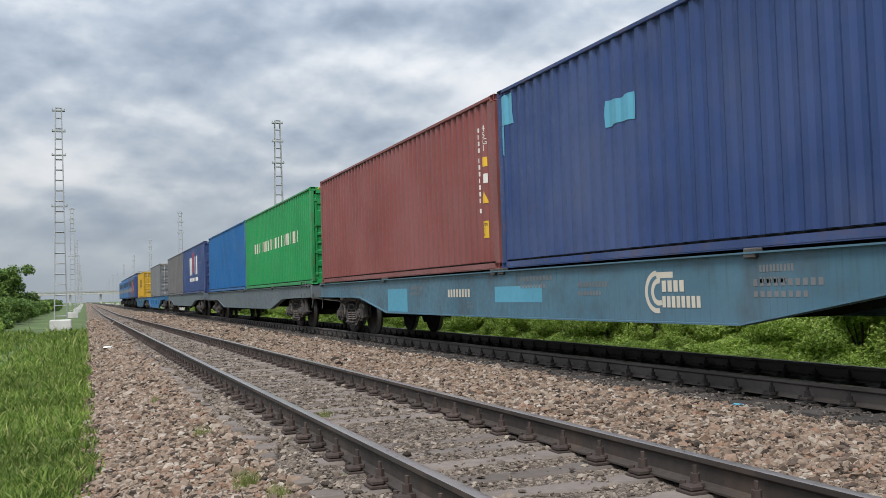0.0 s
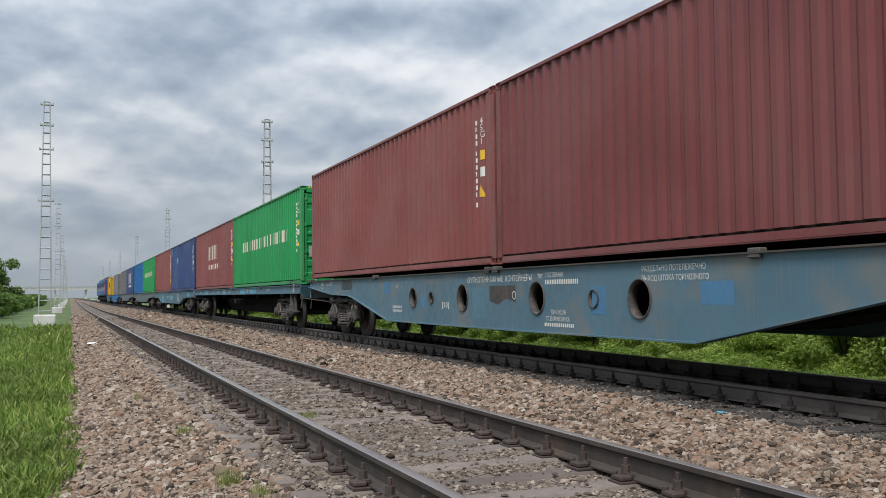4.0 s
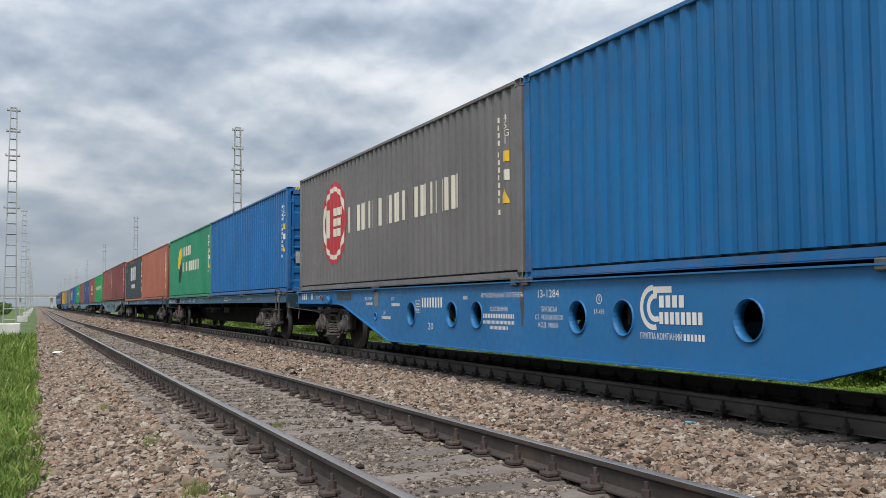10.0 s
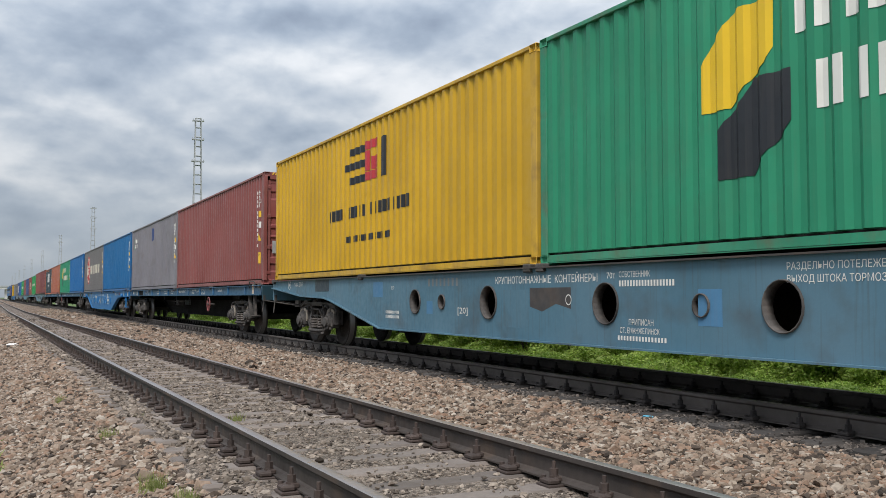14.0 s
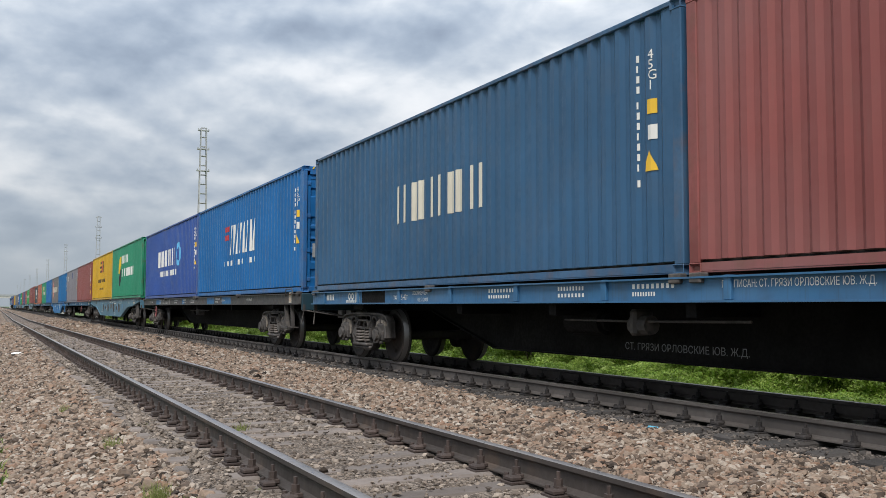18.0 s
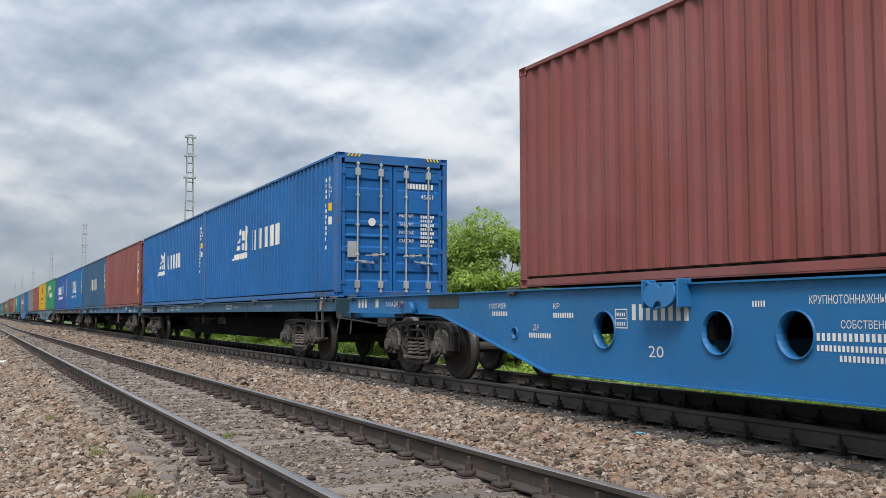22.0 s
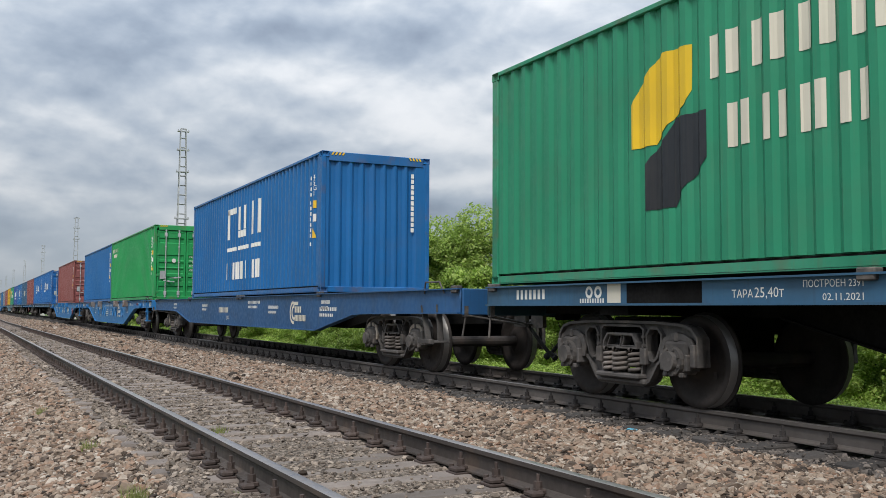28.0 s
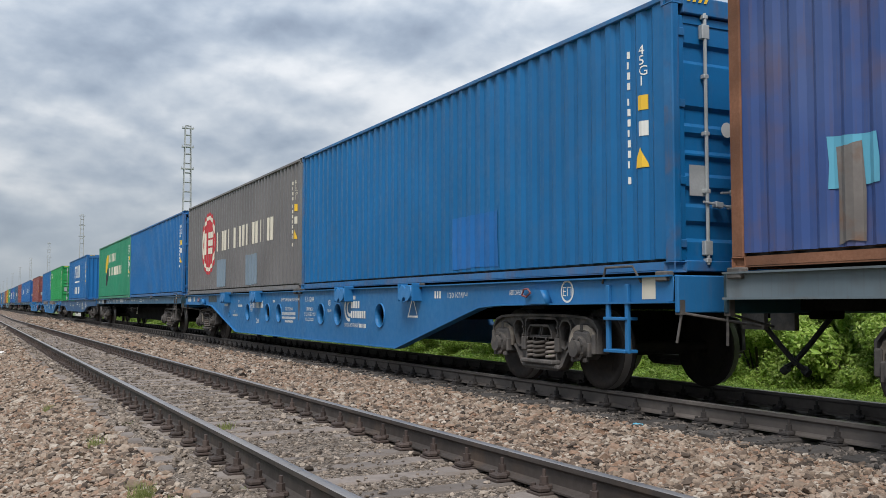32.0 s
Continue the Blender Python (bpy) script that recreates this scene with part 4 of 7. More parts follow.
def bar_mesh():
    bm = bmesh.new()
    tube(bm, (0, -0.055, 0.09), (0, -0.055, 2.72), 0.019, 8)
    for z in (0.13, 0.26, 0.85, 1.45, 2.05, 2.52, 2.68):
        wide = 0.05 if z in (0.26, 2.52) else 0.032
        box(bm, -wide, wide, -0.075, -0.012, z - (0.075 if wide > 0.04 else 0.022), z + (0.075 if wide > 0.04 else 0.022), 0.006)
    return mesh_of(bm, "locking_bar")


def handle_mesh():
    bm = bmesh.new()
    tube(bm, (-0.21, -0.085, 0), (0.21, -0.085, 0), 0.013, 6)
    box(bm, -0.05, 0.05, -0.10, -0.03, -0.03, 0.03, 0.006)
    box(bm, 0.16, 0.21, -0.10, -0.02, -0.02, 0.025, 0.005)
    return mesh_of(bm, "handle")


def end_panel_mesh():
    pts, x = [(-HX + 0.1, 0.0)], -HX + 0.16
    while x < HX - 0.3:
        pts += [(x, 0.0), (x + 0.06, 0.045), (x + 0.155, 0.045), (x + 0.215, 0.0)]
        x += 0.25
    pts.append((HX - 0.1, 0.0))
    return mesh_of(corrugated(pts, 0.12, HGT - 0.1, lambda a, d, z: (a, d, z)), "end_panel")


def side_mesh():
    pts = [(0.12, 0.0)] + [(u, depth_at(u)) for u in BREAKS] + [(LEN - 0.12, 0.0)]
    return mesh_of(corrugated(pts, 0.15, HGT - 0.058, lambda a, d, z: (-HX + 0.022 + d, LEN / 2 - a, z)), "side_panel")


def roof_mesh():
    pts, u = [(0.1, 0.0)], 0.3
    while u < LEN - 0.3:
        pts += [(u, 0.0), (u + 0.04, 0.018), (u + 0.12, 0.018), (u + 0.16, 0.0)]
        u += 0.42
    pts.append((LEN - 0.1, 0.0))
    bm = corrugated(pts, -HX + 0.05, HX - 0.05, lambda a, d, x: (x, LEN / 2 - a, HGT - 0.02 - d))
    return mesh_of(bm, "roof")


def rail_bottom_mesh():
    bm = bmesh.new()
    rows = [[bm.verts.new((x, y, z)) for x, z in ((-HX + 0.008, 0.034), (-HX + 0.012, 0.118), (-HX + 0.078, 0.118), (-HX + 0.078, 0.16), (-HX + 0.10, 0.16), (-HX + 0.10, 0.034))] for y in (-LEN / 2 + 0.17, LEN / 2 - 0.17)]
    for i in range(6):
        bm.faces.new((rows[0][i], rows[0][(i + 1) % 6], rows[1][(i + 1) % 6], rows[1][i]))
    bmesh.ops.recalc_face_normals(bm, faces=bm.faces)
    box(bm, -HX + 0.012, -HX + 0.10, -LEN / 2 + 0.17, LEN / 2 - 0.17, 0.018, 0.032)
    return mesh_of(bm, "bottom_rail")


C_SIDE, C_ROOF, C_END, C_CAST = side_mesh(), roof_mesh(), end_panel_mesh(), casting_mesh()
C_DOOR = {s: door_meshes(s) for s in (-1, 1)}
C_BAR, C_HANDLE = bar_mesh(), handle_mesh()
C_BRAIL = rail_bottom_mesh()
C_TRAIL = mesh_of(boxed(-HX, -HX + 0.06, -LEN / 2 + 0.17, LEN / 2 - 0.17, HGT - 0.062, HGT - 0.004, 0.008), "top_rail")
C_POST = mesh_of(boxed(-HX + 0.004, -HX + 0.10, -0.075, 0.075, 0.11, HGT - 0.11, 0.012), "corner_post")
C_HEAD = mesh_of(boxed(-HX + 0.16, HX - 0.16, -0.05, 0.06, HGT - 0.20, HGT - 0.006, 0.01), "header")
C_SILL = mesh_of(boxed(-HX + 0.16, HX - 0.16, -0.05, 0.06, 0.015, 0.13, 0.01), "sill")
C_FLOOR = mesh_of(boxed(-HX + 0.05, HX - 0.05, -LEN / 2 + 0.1, LEN / 2 - 0.1, 0.03, 0.14), "floor")
C_HINGE = mesh_of(boxed(-0.06, 0.07, -0.02, 0.03, -0.045, 0.045, 0.008), "hinge")


def flat_polys(polys):
    bm = bmesh.new()
    for poly in polys:
        vs = [bm.verts.new((u, v, 0)) for u, v in poly]
        bm.faces.new(vs)
    bmesh.ops.triangulate(bm, faces=[f for f in bm.faces if len(f.verts) > 4])
    return bm


def text_bm(body, size, width=None, spacing=1.0, line=1.0):
    """Letters of the built-in font, from (0, 0) to the right and down."""
    cu = bpy.data.curves.new("text", "FONT")
    cu.body, cu.size, cu.space_character, cu.space_line = body, size, spacing, line
    cu.resolution_u = 2
    ob = bpy.data.objects.new("text", cu)
    me = bpy.data.meshes.new_from_object(ob)
    bm = bmesh.new()
    bm.from_mesh(me)
    bpy.data.objects.remove(ob)
    bpy.data.meshes.remove(me)
    if width and bm.verts:
        x0, x1 = min(v.co.x for v in bm.verts), max(v.co.x for v in bm.verts)
        for v in bm.verts:
            v.co.x = (v.co.x - x0) * width / max(1e-6, x1 - x0)
    return bm


def shifted(bm, u, v):
    bmesh.ops.translate(bm, verts=bm.verts, vec=(u, v, 0))
    return bm


def on_side(root, name, bm, mat, label="", lift=0.004):
    """Paint of its own on the folded side sheet: cut at the folds and laid on them."""
    us = [v.co.x for v in bm.verts]
    if not us:
        return None
    lo, hi = min(us), max(us)
    for b in BREAKS:
        if lo < b < hi:
            bmesh.ops.bisect_plane(bm, geom=bm.verts[:] + bm.edges[:] + bm.faces[:], plane_co=(b, 0, 0), plane_no=(1, 0, 0))
    for v in bm.verts:
        u, w = v.co.x, v.co.y
        v.co = (-HX + 0.019 + depth_at(u) - lift, LEN / 2 - u, w)
    return part(name, bm, mat, root, label)


def blocks(u, v, w, h, n, gap=0.25, slant=0.0, skip=()):
    """A row of n plain blocks that stand for a word."""
    step = w / n
    out = []
    for i in range(n):
        if i in skip:
            continue
        a, b = u + i * step, u + (i + 1 - gap) * step
        out.append([(a, v), (b, v), (b + slant * h, v + h), (a + slant * h, v + h)])
    return out


def disc(u, v, r, n=40, r_in=0.0):
    ring = lambda q: [(u + q * math.cos(i * math.tau / n), v + q * math.sin(i * math.tau / n)) for i in range(n)]
    if not r_in:
        return [ring(r)]
    a, b = ring(r), ring(r_in)
    return [[a[i], a[(i + 1) % n], b[(i + 1) % n], b[i]] for i in range(n)]


def codes(root, mat=None, sticker=True, triangle=True, caution=True):
    """The upright row of code marks, the size code and the small stickers at the rear end of the side."""
    mat = mat or WHITE
    rows = []
    v = 2.45
    for i in range(12):
        if i in (4, 11):
            v -= 0.06
        rows.append([(LEN - 0.78, v - 0.078), (LEN - 0.75 - 0.012 * (i % 3 == 1), v - 0.078), (LEN - 0.75 - 0.012 * (i % 3 == 1), v), (LEN - 0.78, v)])
        v -= 0.115
    tagged(on_side(root, "code_line", flat_polys(rows), mat), kind="stuff")
    on_side(root, "size_code", shifted(text_bm("4\n5\nG\n1", 0.15, line=0.75), LEN - 0.56, 2.36), mat, "white upright size code 45G1")
    if sticker:
        on_side(root, "sticker", flat_polys([[(LEN - 0.58, 1.76), (LEN - 0.45, 1.76), (LEN - 0.45, 1.92), (LEN - 0.58, 1.92)]]), STICKER, "small yellow sticker")
        on_side(root, "small_mark", flat_polys([[(LEN - 0.57, 1.48), (LEN - 0.45, 1.48), (LEN - 0.45, 1.64), (LEN - 0.57, 1.64)]]), mat)
    if triangle:
        on_side(root, "warning_triangle", flat_polys([[(LEN - 0.66, 1.14), (LEN - 0.44, 1.14), (LEN - 0.55, 1.36)]]), STICKER, "yellow warning triangle", 0.006)
    if caution:
        on_side(root, "height_sign", flat_polys([[(LEN - 0.68, 0.55), (LEN - 0.46, 0.55), (LEN - 0.46, 0.84), (LEN - 0.68, 0.84)]]), STICKER, "yellow height warning sign", 0.006)
        for k, word in enumerate(("CAUTION", "9'6\"", "HIGH")):
            on_side(root, "sign_text", shifted(text_bm(word, 0.07, 0.17 if k == 0 else 0.09), LEN - 0.655, 0.755 - 0.085 * k), BLACK, "", 0.009)


def hazard(root, mat, y_end):
    """Yellow and black slanted bands at the upper corners of an end."""
    bm = bmesh.new()
    for s in (-1, 1):
        for k in range(4):
            x = s * (HX - 0.2) - s * k * 0.075
            vs = [bm.verts.new((x, y_end, HGT - 0.075)), bm.verts.new((x - s * 0.04, y_end, HGT - 0.075)), bm.verts.new((x - s * 0.075, y_end, HGT - 0.015)), bm.verts.new((x - s * 0.035, y_end, HGT - 0.015))]
            bm.faces.new(vs)
    bmesh.ops.recalc_face_normals(bm, faces=bm.faces)
    tagged(part("hazard_band", bm, mat, root, "yellow slanted hazard bands"), kind="stuff")


def container(name_label, colour, doors="rear", frame=None, bars=None, hazards=True, door_notes=False):
    """A corrugated steel container of 40 feet, high type."""
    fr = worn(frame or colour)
    root = tagged(new("shipping_container"), name_label, "container", "containers on the train")
    for s in (-1, 1):
        m = Matrix.Diagonal((-s, -s, 1, 1)) if s > 0 else Matrix.Identity(4)
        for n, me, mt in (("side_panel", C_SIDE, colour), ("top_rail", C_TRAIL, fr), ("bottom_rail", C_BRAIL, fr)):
            ob = part(n, me, mt, root)
            if s > 0:
                ob.matrix_basis = Matrix.Rotation(math.pi, 4, "Z")
        for e in (-1, 1):
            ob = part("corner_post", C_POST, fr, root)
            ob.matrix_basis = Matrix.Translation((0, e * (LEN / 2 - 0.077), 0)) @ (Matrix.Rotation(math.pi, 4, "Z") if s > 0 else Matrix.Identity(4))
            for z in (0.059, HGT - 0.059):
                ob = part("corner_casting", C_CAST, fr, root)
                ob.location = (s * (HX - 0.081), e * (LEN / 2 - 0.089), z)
    part("roof", C_ROOF, colour, root)
    part("floor", C_FLOOR, GRIME_SHADE, root)
    for e in (-1, 1):
        turn = Matrix.Identity(4) if e < 0 else Matrix.Rotation(math.pi, 4, "Z")
        at = Matrix.Translation((0, e * (LEN / 2 - 0.055), 0)) @ turn
        for n, me in (("header", C_HEAD), ("sill", C_SILL)):
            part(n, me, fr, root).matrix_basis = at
        if (doors == "rear") == (e < 0):
            for s in (-1, 1):
                d = part("door", C_DOOR[s][0], colour, root)
                d.matrix_basis = at
                for me in C_DOOR[s][1:]:
                    part(me.name.split(".")[0], me, colour, d)
                for k, x in enumerate((0.28, 0.78)):
                    part("locking_bar", C_BAR, bars or GALV, d).location = (s * x, 0, 0)
                    h = part("handle", C_HANDLE, bars or GALV, d)
                    h.matrix_basis = pose(s * (x + (0.13 if k == 0 else -0.13)), 0, 0.85 - 0.14 * k, 0, 6 if k else -4, 0)
                for z in (0.3, 0.95, 1.75, 2.5):
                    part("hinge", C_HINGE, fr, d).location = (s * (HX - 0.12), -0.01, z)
            if door_notes and e < 0:
                door_marks(root)
        else:
            part("end_panel", C_END, colour, root).matrix_basis = Matrix.Translation((0, e * (LEN / 2 - 0.02), 0)) @ turn
        if hazards and e < 0:
            hazard(root, STICKER, e * (LEN / 2) + e * 0.006)
    return root


def on_end(root, name, bm, mat, label="", y=None):
    """Flat marks on the rear end: (x to the right as seen from behind, z up)."""
    y0 = -(LEN / 2 - 0.055) - 0.015 if y is None else y
    for v in bm.verts:
        v.co = (v.co.x, y0, v.co.y)
    bmesh.ops.recalc_face_normals(bm, faces=bm.faces)
    return part(name, bm, mat, root, label)


def door_marks(root):
    """Weights and codes on the right leaf, plates and stickers on the left."""
    on_end(root, "code_line", flat_polys(blocks(0.30, 2.24, 0.62, 0.11, 9, 0.3)), WHITE)
    on_end(root, "size_code", shifted(text_bm("45G1", 0.14), 0.62, 2.04), WHITE, "white size code 45G1")
    for k, word in enumerate(("MAX. WT.", "TARE WT.", "PAYLOAD", "CU.CAP.")):
        on_end(root, "weight_text", shifted(text_bm(word, 0.10, 0.34), 0.14, 1.64 - 0.17 * k), WHITE)
        on_end(root, "weight_line", flat_polys(blocks(0.62, 1.64 - 0.17 * k, 0.32, 0.06, 6, 0.3) + blocks(0.62, 1.56 - 0.17 * k, 0.28, 0.05, 6, 0.3)), WHITE)["kind"] = "stuff"
    on_end(root, "data_plate", flat_polys([[(-0.98, 0.80), (-0.76, 0.80), (-0.76, 1.12), (-0.98, 1.12)]]), GALV, "grey metal data plate")
    on_end(root, "round_sticker", flat_polys(disc(-0.46, 1.52, 0.08)), WHITE, "round white sticker")


def patch(root, u0, v0, u1, v1, mat, label, lift=0.0055):
    """Touched-up paint with slightly uneven edges."""
    rng = random.Random(int(u0 * 100))
    j = lambda: rng.uniform(-0.02, 0.02)
    pts = [(u0 + j(), v0 + j()), ((u0 + u1) / 2, v0 + j()), (u1 + j(), v0 + j()), (u1 + j(), (v0 + v1) / 2), (u1 + j(), v1 + j()), ((u0 + u1) / 2, v1 + j()), (u0 + j(), v1 + j()), (u0 + j(), (v0 + v1) / 2)]
    on_side(root, "paint_patch", flat_polys([pts]), mat, label, lift)


# ---------- wagons: origin on the rails under the middle, +y towards the locomotive
HALF = 12.24         # half the length of the frame
BOGIE_Y = 9.53
BEAM_X = 1.255


def wheelset_mesh():
    bm = bmesh.new()
    prof = [(0.09, 0.06), (0.16, 0.07), (0.22, 0.02), (0.36, 0.03), (0.40, 0.065), (0.475, 0.065), (0.48, -0.03), (0.505, -0.045), (0.505, -0.07), (0.40, -0.068), (0.36, -0.02), (0.22, -0.04), (0.16, -0.085), (0.09, -0.085)]
    seg = 28
    tread = []
    for s in (-1, 1):
        rings = []
        for k in range(seg):
            a = k * math.tau / seg
            rings.append([bm.verts.new((s * (0.7975 + dx), r * math.cos(a), r * math.sin(a))) for r, dx in prof])
        for k in range(seg):
            p, q = rings[k], rings[(k + 1) % seg]
            for i in range(len(prof) - 1):
                f = bm.faces.new((p[i], p[i + 1], q[i + 1], q[i]))
                f.smooth = True
                if i == 5:
                    tread.append(f)
    tube(bm, (-0.98, 0, 0), (0.98, 0, 0), 0.085, 12)
    bmesh.ops.recalc_face_normals(bm, faces=bm.faces)
    for f in tread:
        f.material_index = 1
    for k in range(3):          # cast marks on the disc, which show that it turns
        a = k * math.tau / 3
        for s in (-1, 1):
            box(bm, s * 0.845, s * 0.855, 0.28 * math.cos(a) - 0.03, 0.28 * math.cos(a) + 0.03, 0.28 * math.sin(a) - 0.02, 0.28 * math.sin(a) + 0.02)
    me = mesh_of(bm, "wheelset")
    me.materials.append(WHEEL)
    me.materials.append(TREAD)
    return me


def mirrored(half):
    return half + [(-y, z) for y, z in reversed(half) if abs(y) > 1e-6]


def rim(bm, loop, x0, x1, thick):
    """A flange that follows a closed outline in the y-z plane."""
    n = len(loop)
    area = sum(loop[i][0] * loop[(i + 1) % n][1] - loop[(i + 1) % n][0] * loop[i][1] for i in range(n))
    turn = 1 if area > 0 else -1
    rows = []
    for i in range(n):
        p, q, r = Vector(loop[i - 1]), Vector(loop[i]), Vector(loop[(i + 1) % n])
        d = ((q - p).normalized() + (r - q).normalized()).normalized()
        inner = q + Vector((-d.y, d.x)) * thick * turn
        rows.append([bm.verts.new((x, *c)) for x, c in ((x0, q), (x1, q), (x1, inner), (x0, inner))])
    for i in range(n):
        a, b = rows[i], rows[(i + 1) % n]
        for k in range(4):
            bm.faces.new((a[k], a[(k + 1) % 4], b[(k + 1) % 4], b[k]))


def side_frame_mesh():
    """Cast side frame: a web with two drop-shaped windows and the spring opening, flanged along every edge."""
    half = [(0, 0.89), (0.60, 0.885), (0.98, 0.865), (1.13, 0.825), (1.225, 0.72), (1.235, 0.44), (1.13, 0.42), (1.12, 0.62), (1.07, 0.685), (0.79, 0.685), (0.735, 0.62), (0.70, 0.49), (0.61, 0.43), (0.48, 0.25), (0.38, 0.195), (0, 0.19)]
    window = [(0.44, 0.74), (0.49, 0.80), (0.60, 0.80), (0.655, 0.745), (0.65, 0.67), (0.585, 0.52), (0.54, 0.48), (0.485, 0.49), (0.445, 0.57)]
    middle = [(-0.33, 0.32), (0.33, 0.32), (0.37, 0.52), (0.36, 0.79), (0.32, 0.82), (-0.32, 0.82), (-0.36, 0.79), (-0.37, 0.52)]
    holes = [window, [(-y, z) for y, z in window], middle]
    bm = plate(mirrored(half), holes, 0.07)
    rim(bm, mirrored(half), -0.09, 0.06, 0.03)
    for loop in holes:
        rim(bm, loop, -0.085, 0.055, -0.026)
    for s in (-1, 1):
        box(bm, -0.125, 0.02, s * 1.135, s * 1.205, 0.43, 0.66, 0.012)      # outer pedestal jaw
        box(bm, -0.12, 0.02, s * 0.895, s * 0.955, 0.68, 0.78, 0.012)         # lug over the axle box
        box(bm, -0.115, 0.05, s * 0.34, s * 0.44, 0.42, 0.60, 0.012)        # friction wedge pocket
        for z in (0.62, 0.72):
            tube(bm, (-0.115, s * 0.40, z), (-0.08, s * 0.40, z), 0.02, 6)
    box(bm, -0.17, 0.05, -0.37, 0.37, 0.268, 0.322, 0.014)
    box(bm, -0.12, 0.05, -0.42, 0.42, 0.205, 0.268, 0.02)
    bmesh.ops.recalc_face_normals(bm, faces=bm.faces)
    return mesh_of(bm, "side_frame")


def spring_mesh(r, turns, height):
    bm = bmesh.new()
    n, k = int(turns * 12), 6
    rings = []
    for i in range(n + 1):
        a = i / 12 * math.tau
        c, s, z = math.cos(a), math.sin(a), height * i / n
        rings.append([bm.verts.new(((r + 0.022 * math.cos(q * math.tau / k)) * c, (r + 0.022 * math.cos(q * math.tau / k)) * s, z + 0.022 * math.sin(q * math.tau / k))) for q in range(k)])
    for i in range(n):
        for q in range(k):
            bm.faces.new((rings[i][q], rings[i][(q + 1) % k], rings[i + 1][(q + 1) % k], rings[i + 1][q]))
    return mesh_of(bm, "spring", True)


def adapter_mesh():
    """Bearing adapter: a pale arch over the axle box."""
    outer = [(-0.27, -0.02), (-0.255, 0.14), (-0.20, 0.225), (-0.09, 0.275), (0.09, 0.275), (0.20, 0.225), (0.255, 0.14), (0.27, -0.02)]
    inner = [(0.205, -0.02), (0.20, 0.12), (0.15, 0.20), (0.06, 0.215), (-0.06, 0.215), (-0.15, 0.20), (-0.20, 0.12), (-0.205, -0.02)]
    bm = plate(outer + inner, [], 0.04)
    bmesh.ops.translate(bm, verts=bm.verts, vec=(-0.085, 0, 0))
    return mesh_of(bm, "bearing_adapter")


def bolster_end_mesh():
    """The bolster's end as it shows in the side frame's opening."""
    outer = [(-0.30, 0.585), (0.30, 0.585), (0.30, 0.66), (0.22, 0.755), (-0.22, 0.755), (-0.30, 0.66)]
    holes = [[(-0.24, 0.62), (-0.02, 0.62), (-0.06, 0.72), (-0.19, 0.72)], [(0.03, 0.62), (0.24, 0.62), (0.19, 0.72), (0.0, 0.72)]]
    bm = plate(outer, holes, 0.05)
    rim(bm, outer, -0.075, 0.06, 0.025)
    for loop in holes:
        rim(bm, loop, -0.05, 0.05, -0.018)
    bmesh.ops.recalc_face_normals(bm, faces=bm.faces)
    return mesh_of(bm, "bolster_end")


def axle_box_mesh():
    bm = bmesh.new()
    box(bm, -0.13, 0.05, -0.17, 0.17, -0.13, 0.205, 0.03)
    tube(bm, (-0.185, 0, 0), (-0.12, 0, 0), 0.15, 18)
    tube(bm, (-0.235, 0, 0), (-0.18, 0, 0), 0.098, 18, 0.105)
    for s in (-1, 1):
        box(bm, -0.155, 0.03, s * 0.155, s * 0.205, -0.10, 0.07, 0.012)
        box(bm, -0.165, -0.10, s * 0.09, s * 0.155, -0.16, -0.11, 0.01)
    for k in range(8):
        a = (k + 0.5) * math.tau / 8
        tube(bm, (-0.20, 0.127 * math.cos(a), 0.127 * math.sin(a)), (-0.18, 0.127 * math.cos(a), 0.127 * math.sin(a)), 0.016, 6)
    return mesh_of(bm, "axle_box")


def bolster_mesh():
    bm = boxed(-0.97, 0.97, -0.22, 0.22, 0.50, 0.80, 0.03)
    box(bm, -0.90, 0.90, -0.42, 0.42, 0.74, 0.93, 0.02)
    for s in (-1, 1):
        box(bm, s * 0.93, s * 1.10, -0.26, 0.26, 0.50, 0.58, 0.015)
        box(bm, s * 0.55, s * 0.85, -0.12, 0.12, 0.78, 0.86, 0.01)
        tube(bm, (s * 0.6, -0.62, 0.42), (s * 0.6, 0.62, 0.42), 0.04, 8)
    tube(bm, (0, 0, 0.75), (0, 0, 0.95), 0.18, 14)
    return mesh_of(bm, "bogie")


W_ADAPTER, W_BOLEND = adapter_mesh(), bolster_end_mesh()
W_SET, W_FRAME, W_SPRING, W_BOX, W_BOLSTER = wheelset_mesh(), side_frame_mesh(), spring_mesh(0.082, 4.5, 0.245), axle_box_mesh(), bolster_mesh()


def coupler_mesh():
    bm = boxed(-0.11, 0.11, 0.0, 0.55, 0.93, 1.13, 0.03)
    box(bm, -0.21, 0.17, 0.50, 0.72, 0.90, 1.17, 0.05)
    box(bm, -0.20, -0.06, 0.68, 0.86, 0.94, 1.12, 0.04)
    box(bm, 0.08, 0.16, 0.68, 0.80, 0.96, 1.10, 0.03)
    box(bm, -0.17, 0.17, -0.12, 0.05, 0.86, 1.19, 0.02)
    return mesh_of(bm, "coupler")


def hose_mesh():
    bm = bmesh.new()
    pts = [Vector(p) for p in ((0.34, 0.02, 0.98), (0.34, 0.14, 0.94), (0.31, 0.22, 0.84), (0.20, 0.36, 0.60), (0.09, 0.48, 0.40), (0.02, 0.545, 0.34))]
    tube(bm, (0.02, 0.50, 0.35), (0.02, 0.56, 0.31), 0.045, 8)
    for a, b in zip(pts, pts[1:]):
        tube(bm, a, b, 0.028, 8)
    return mesh_of(bm, "brake_hose")


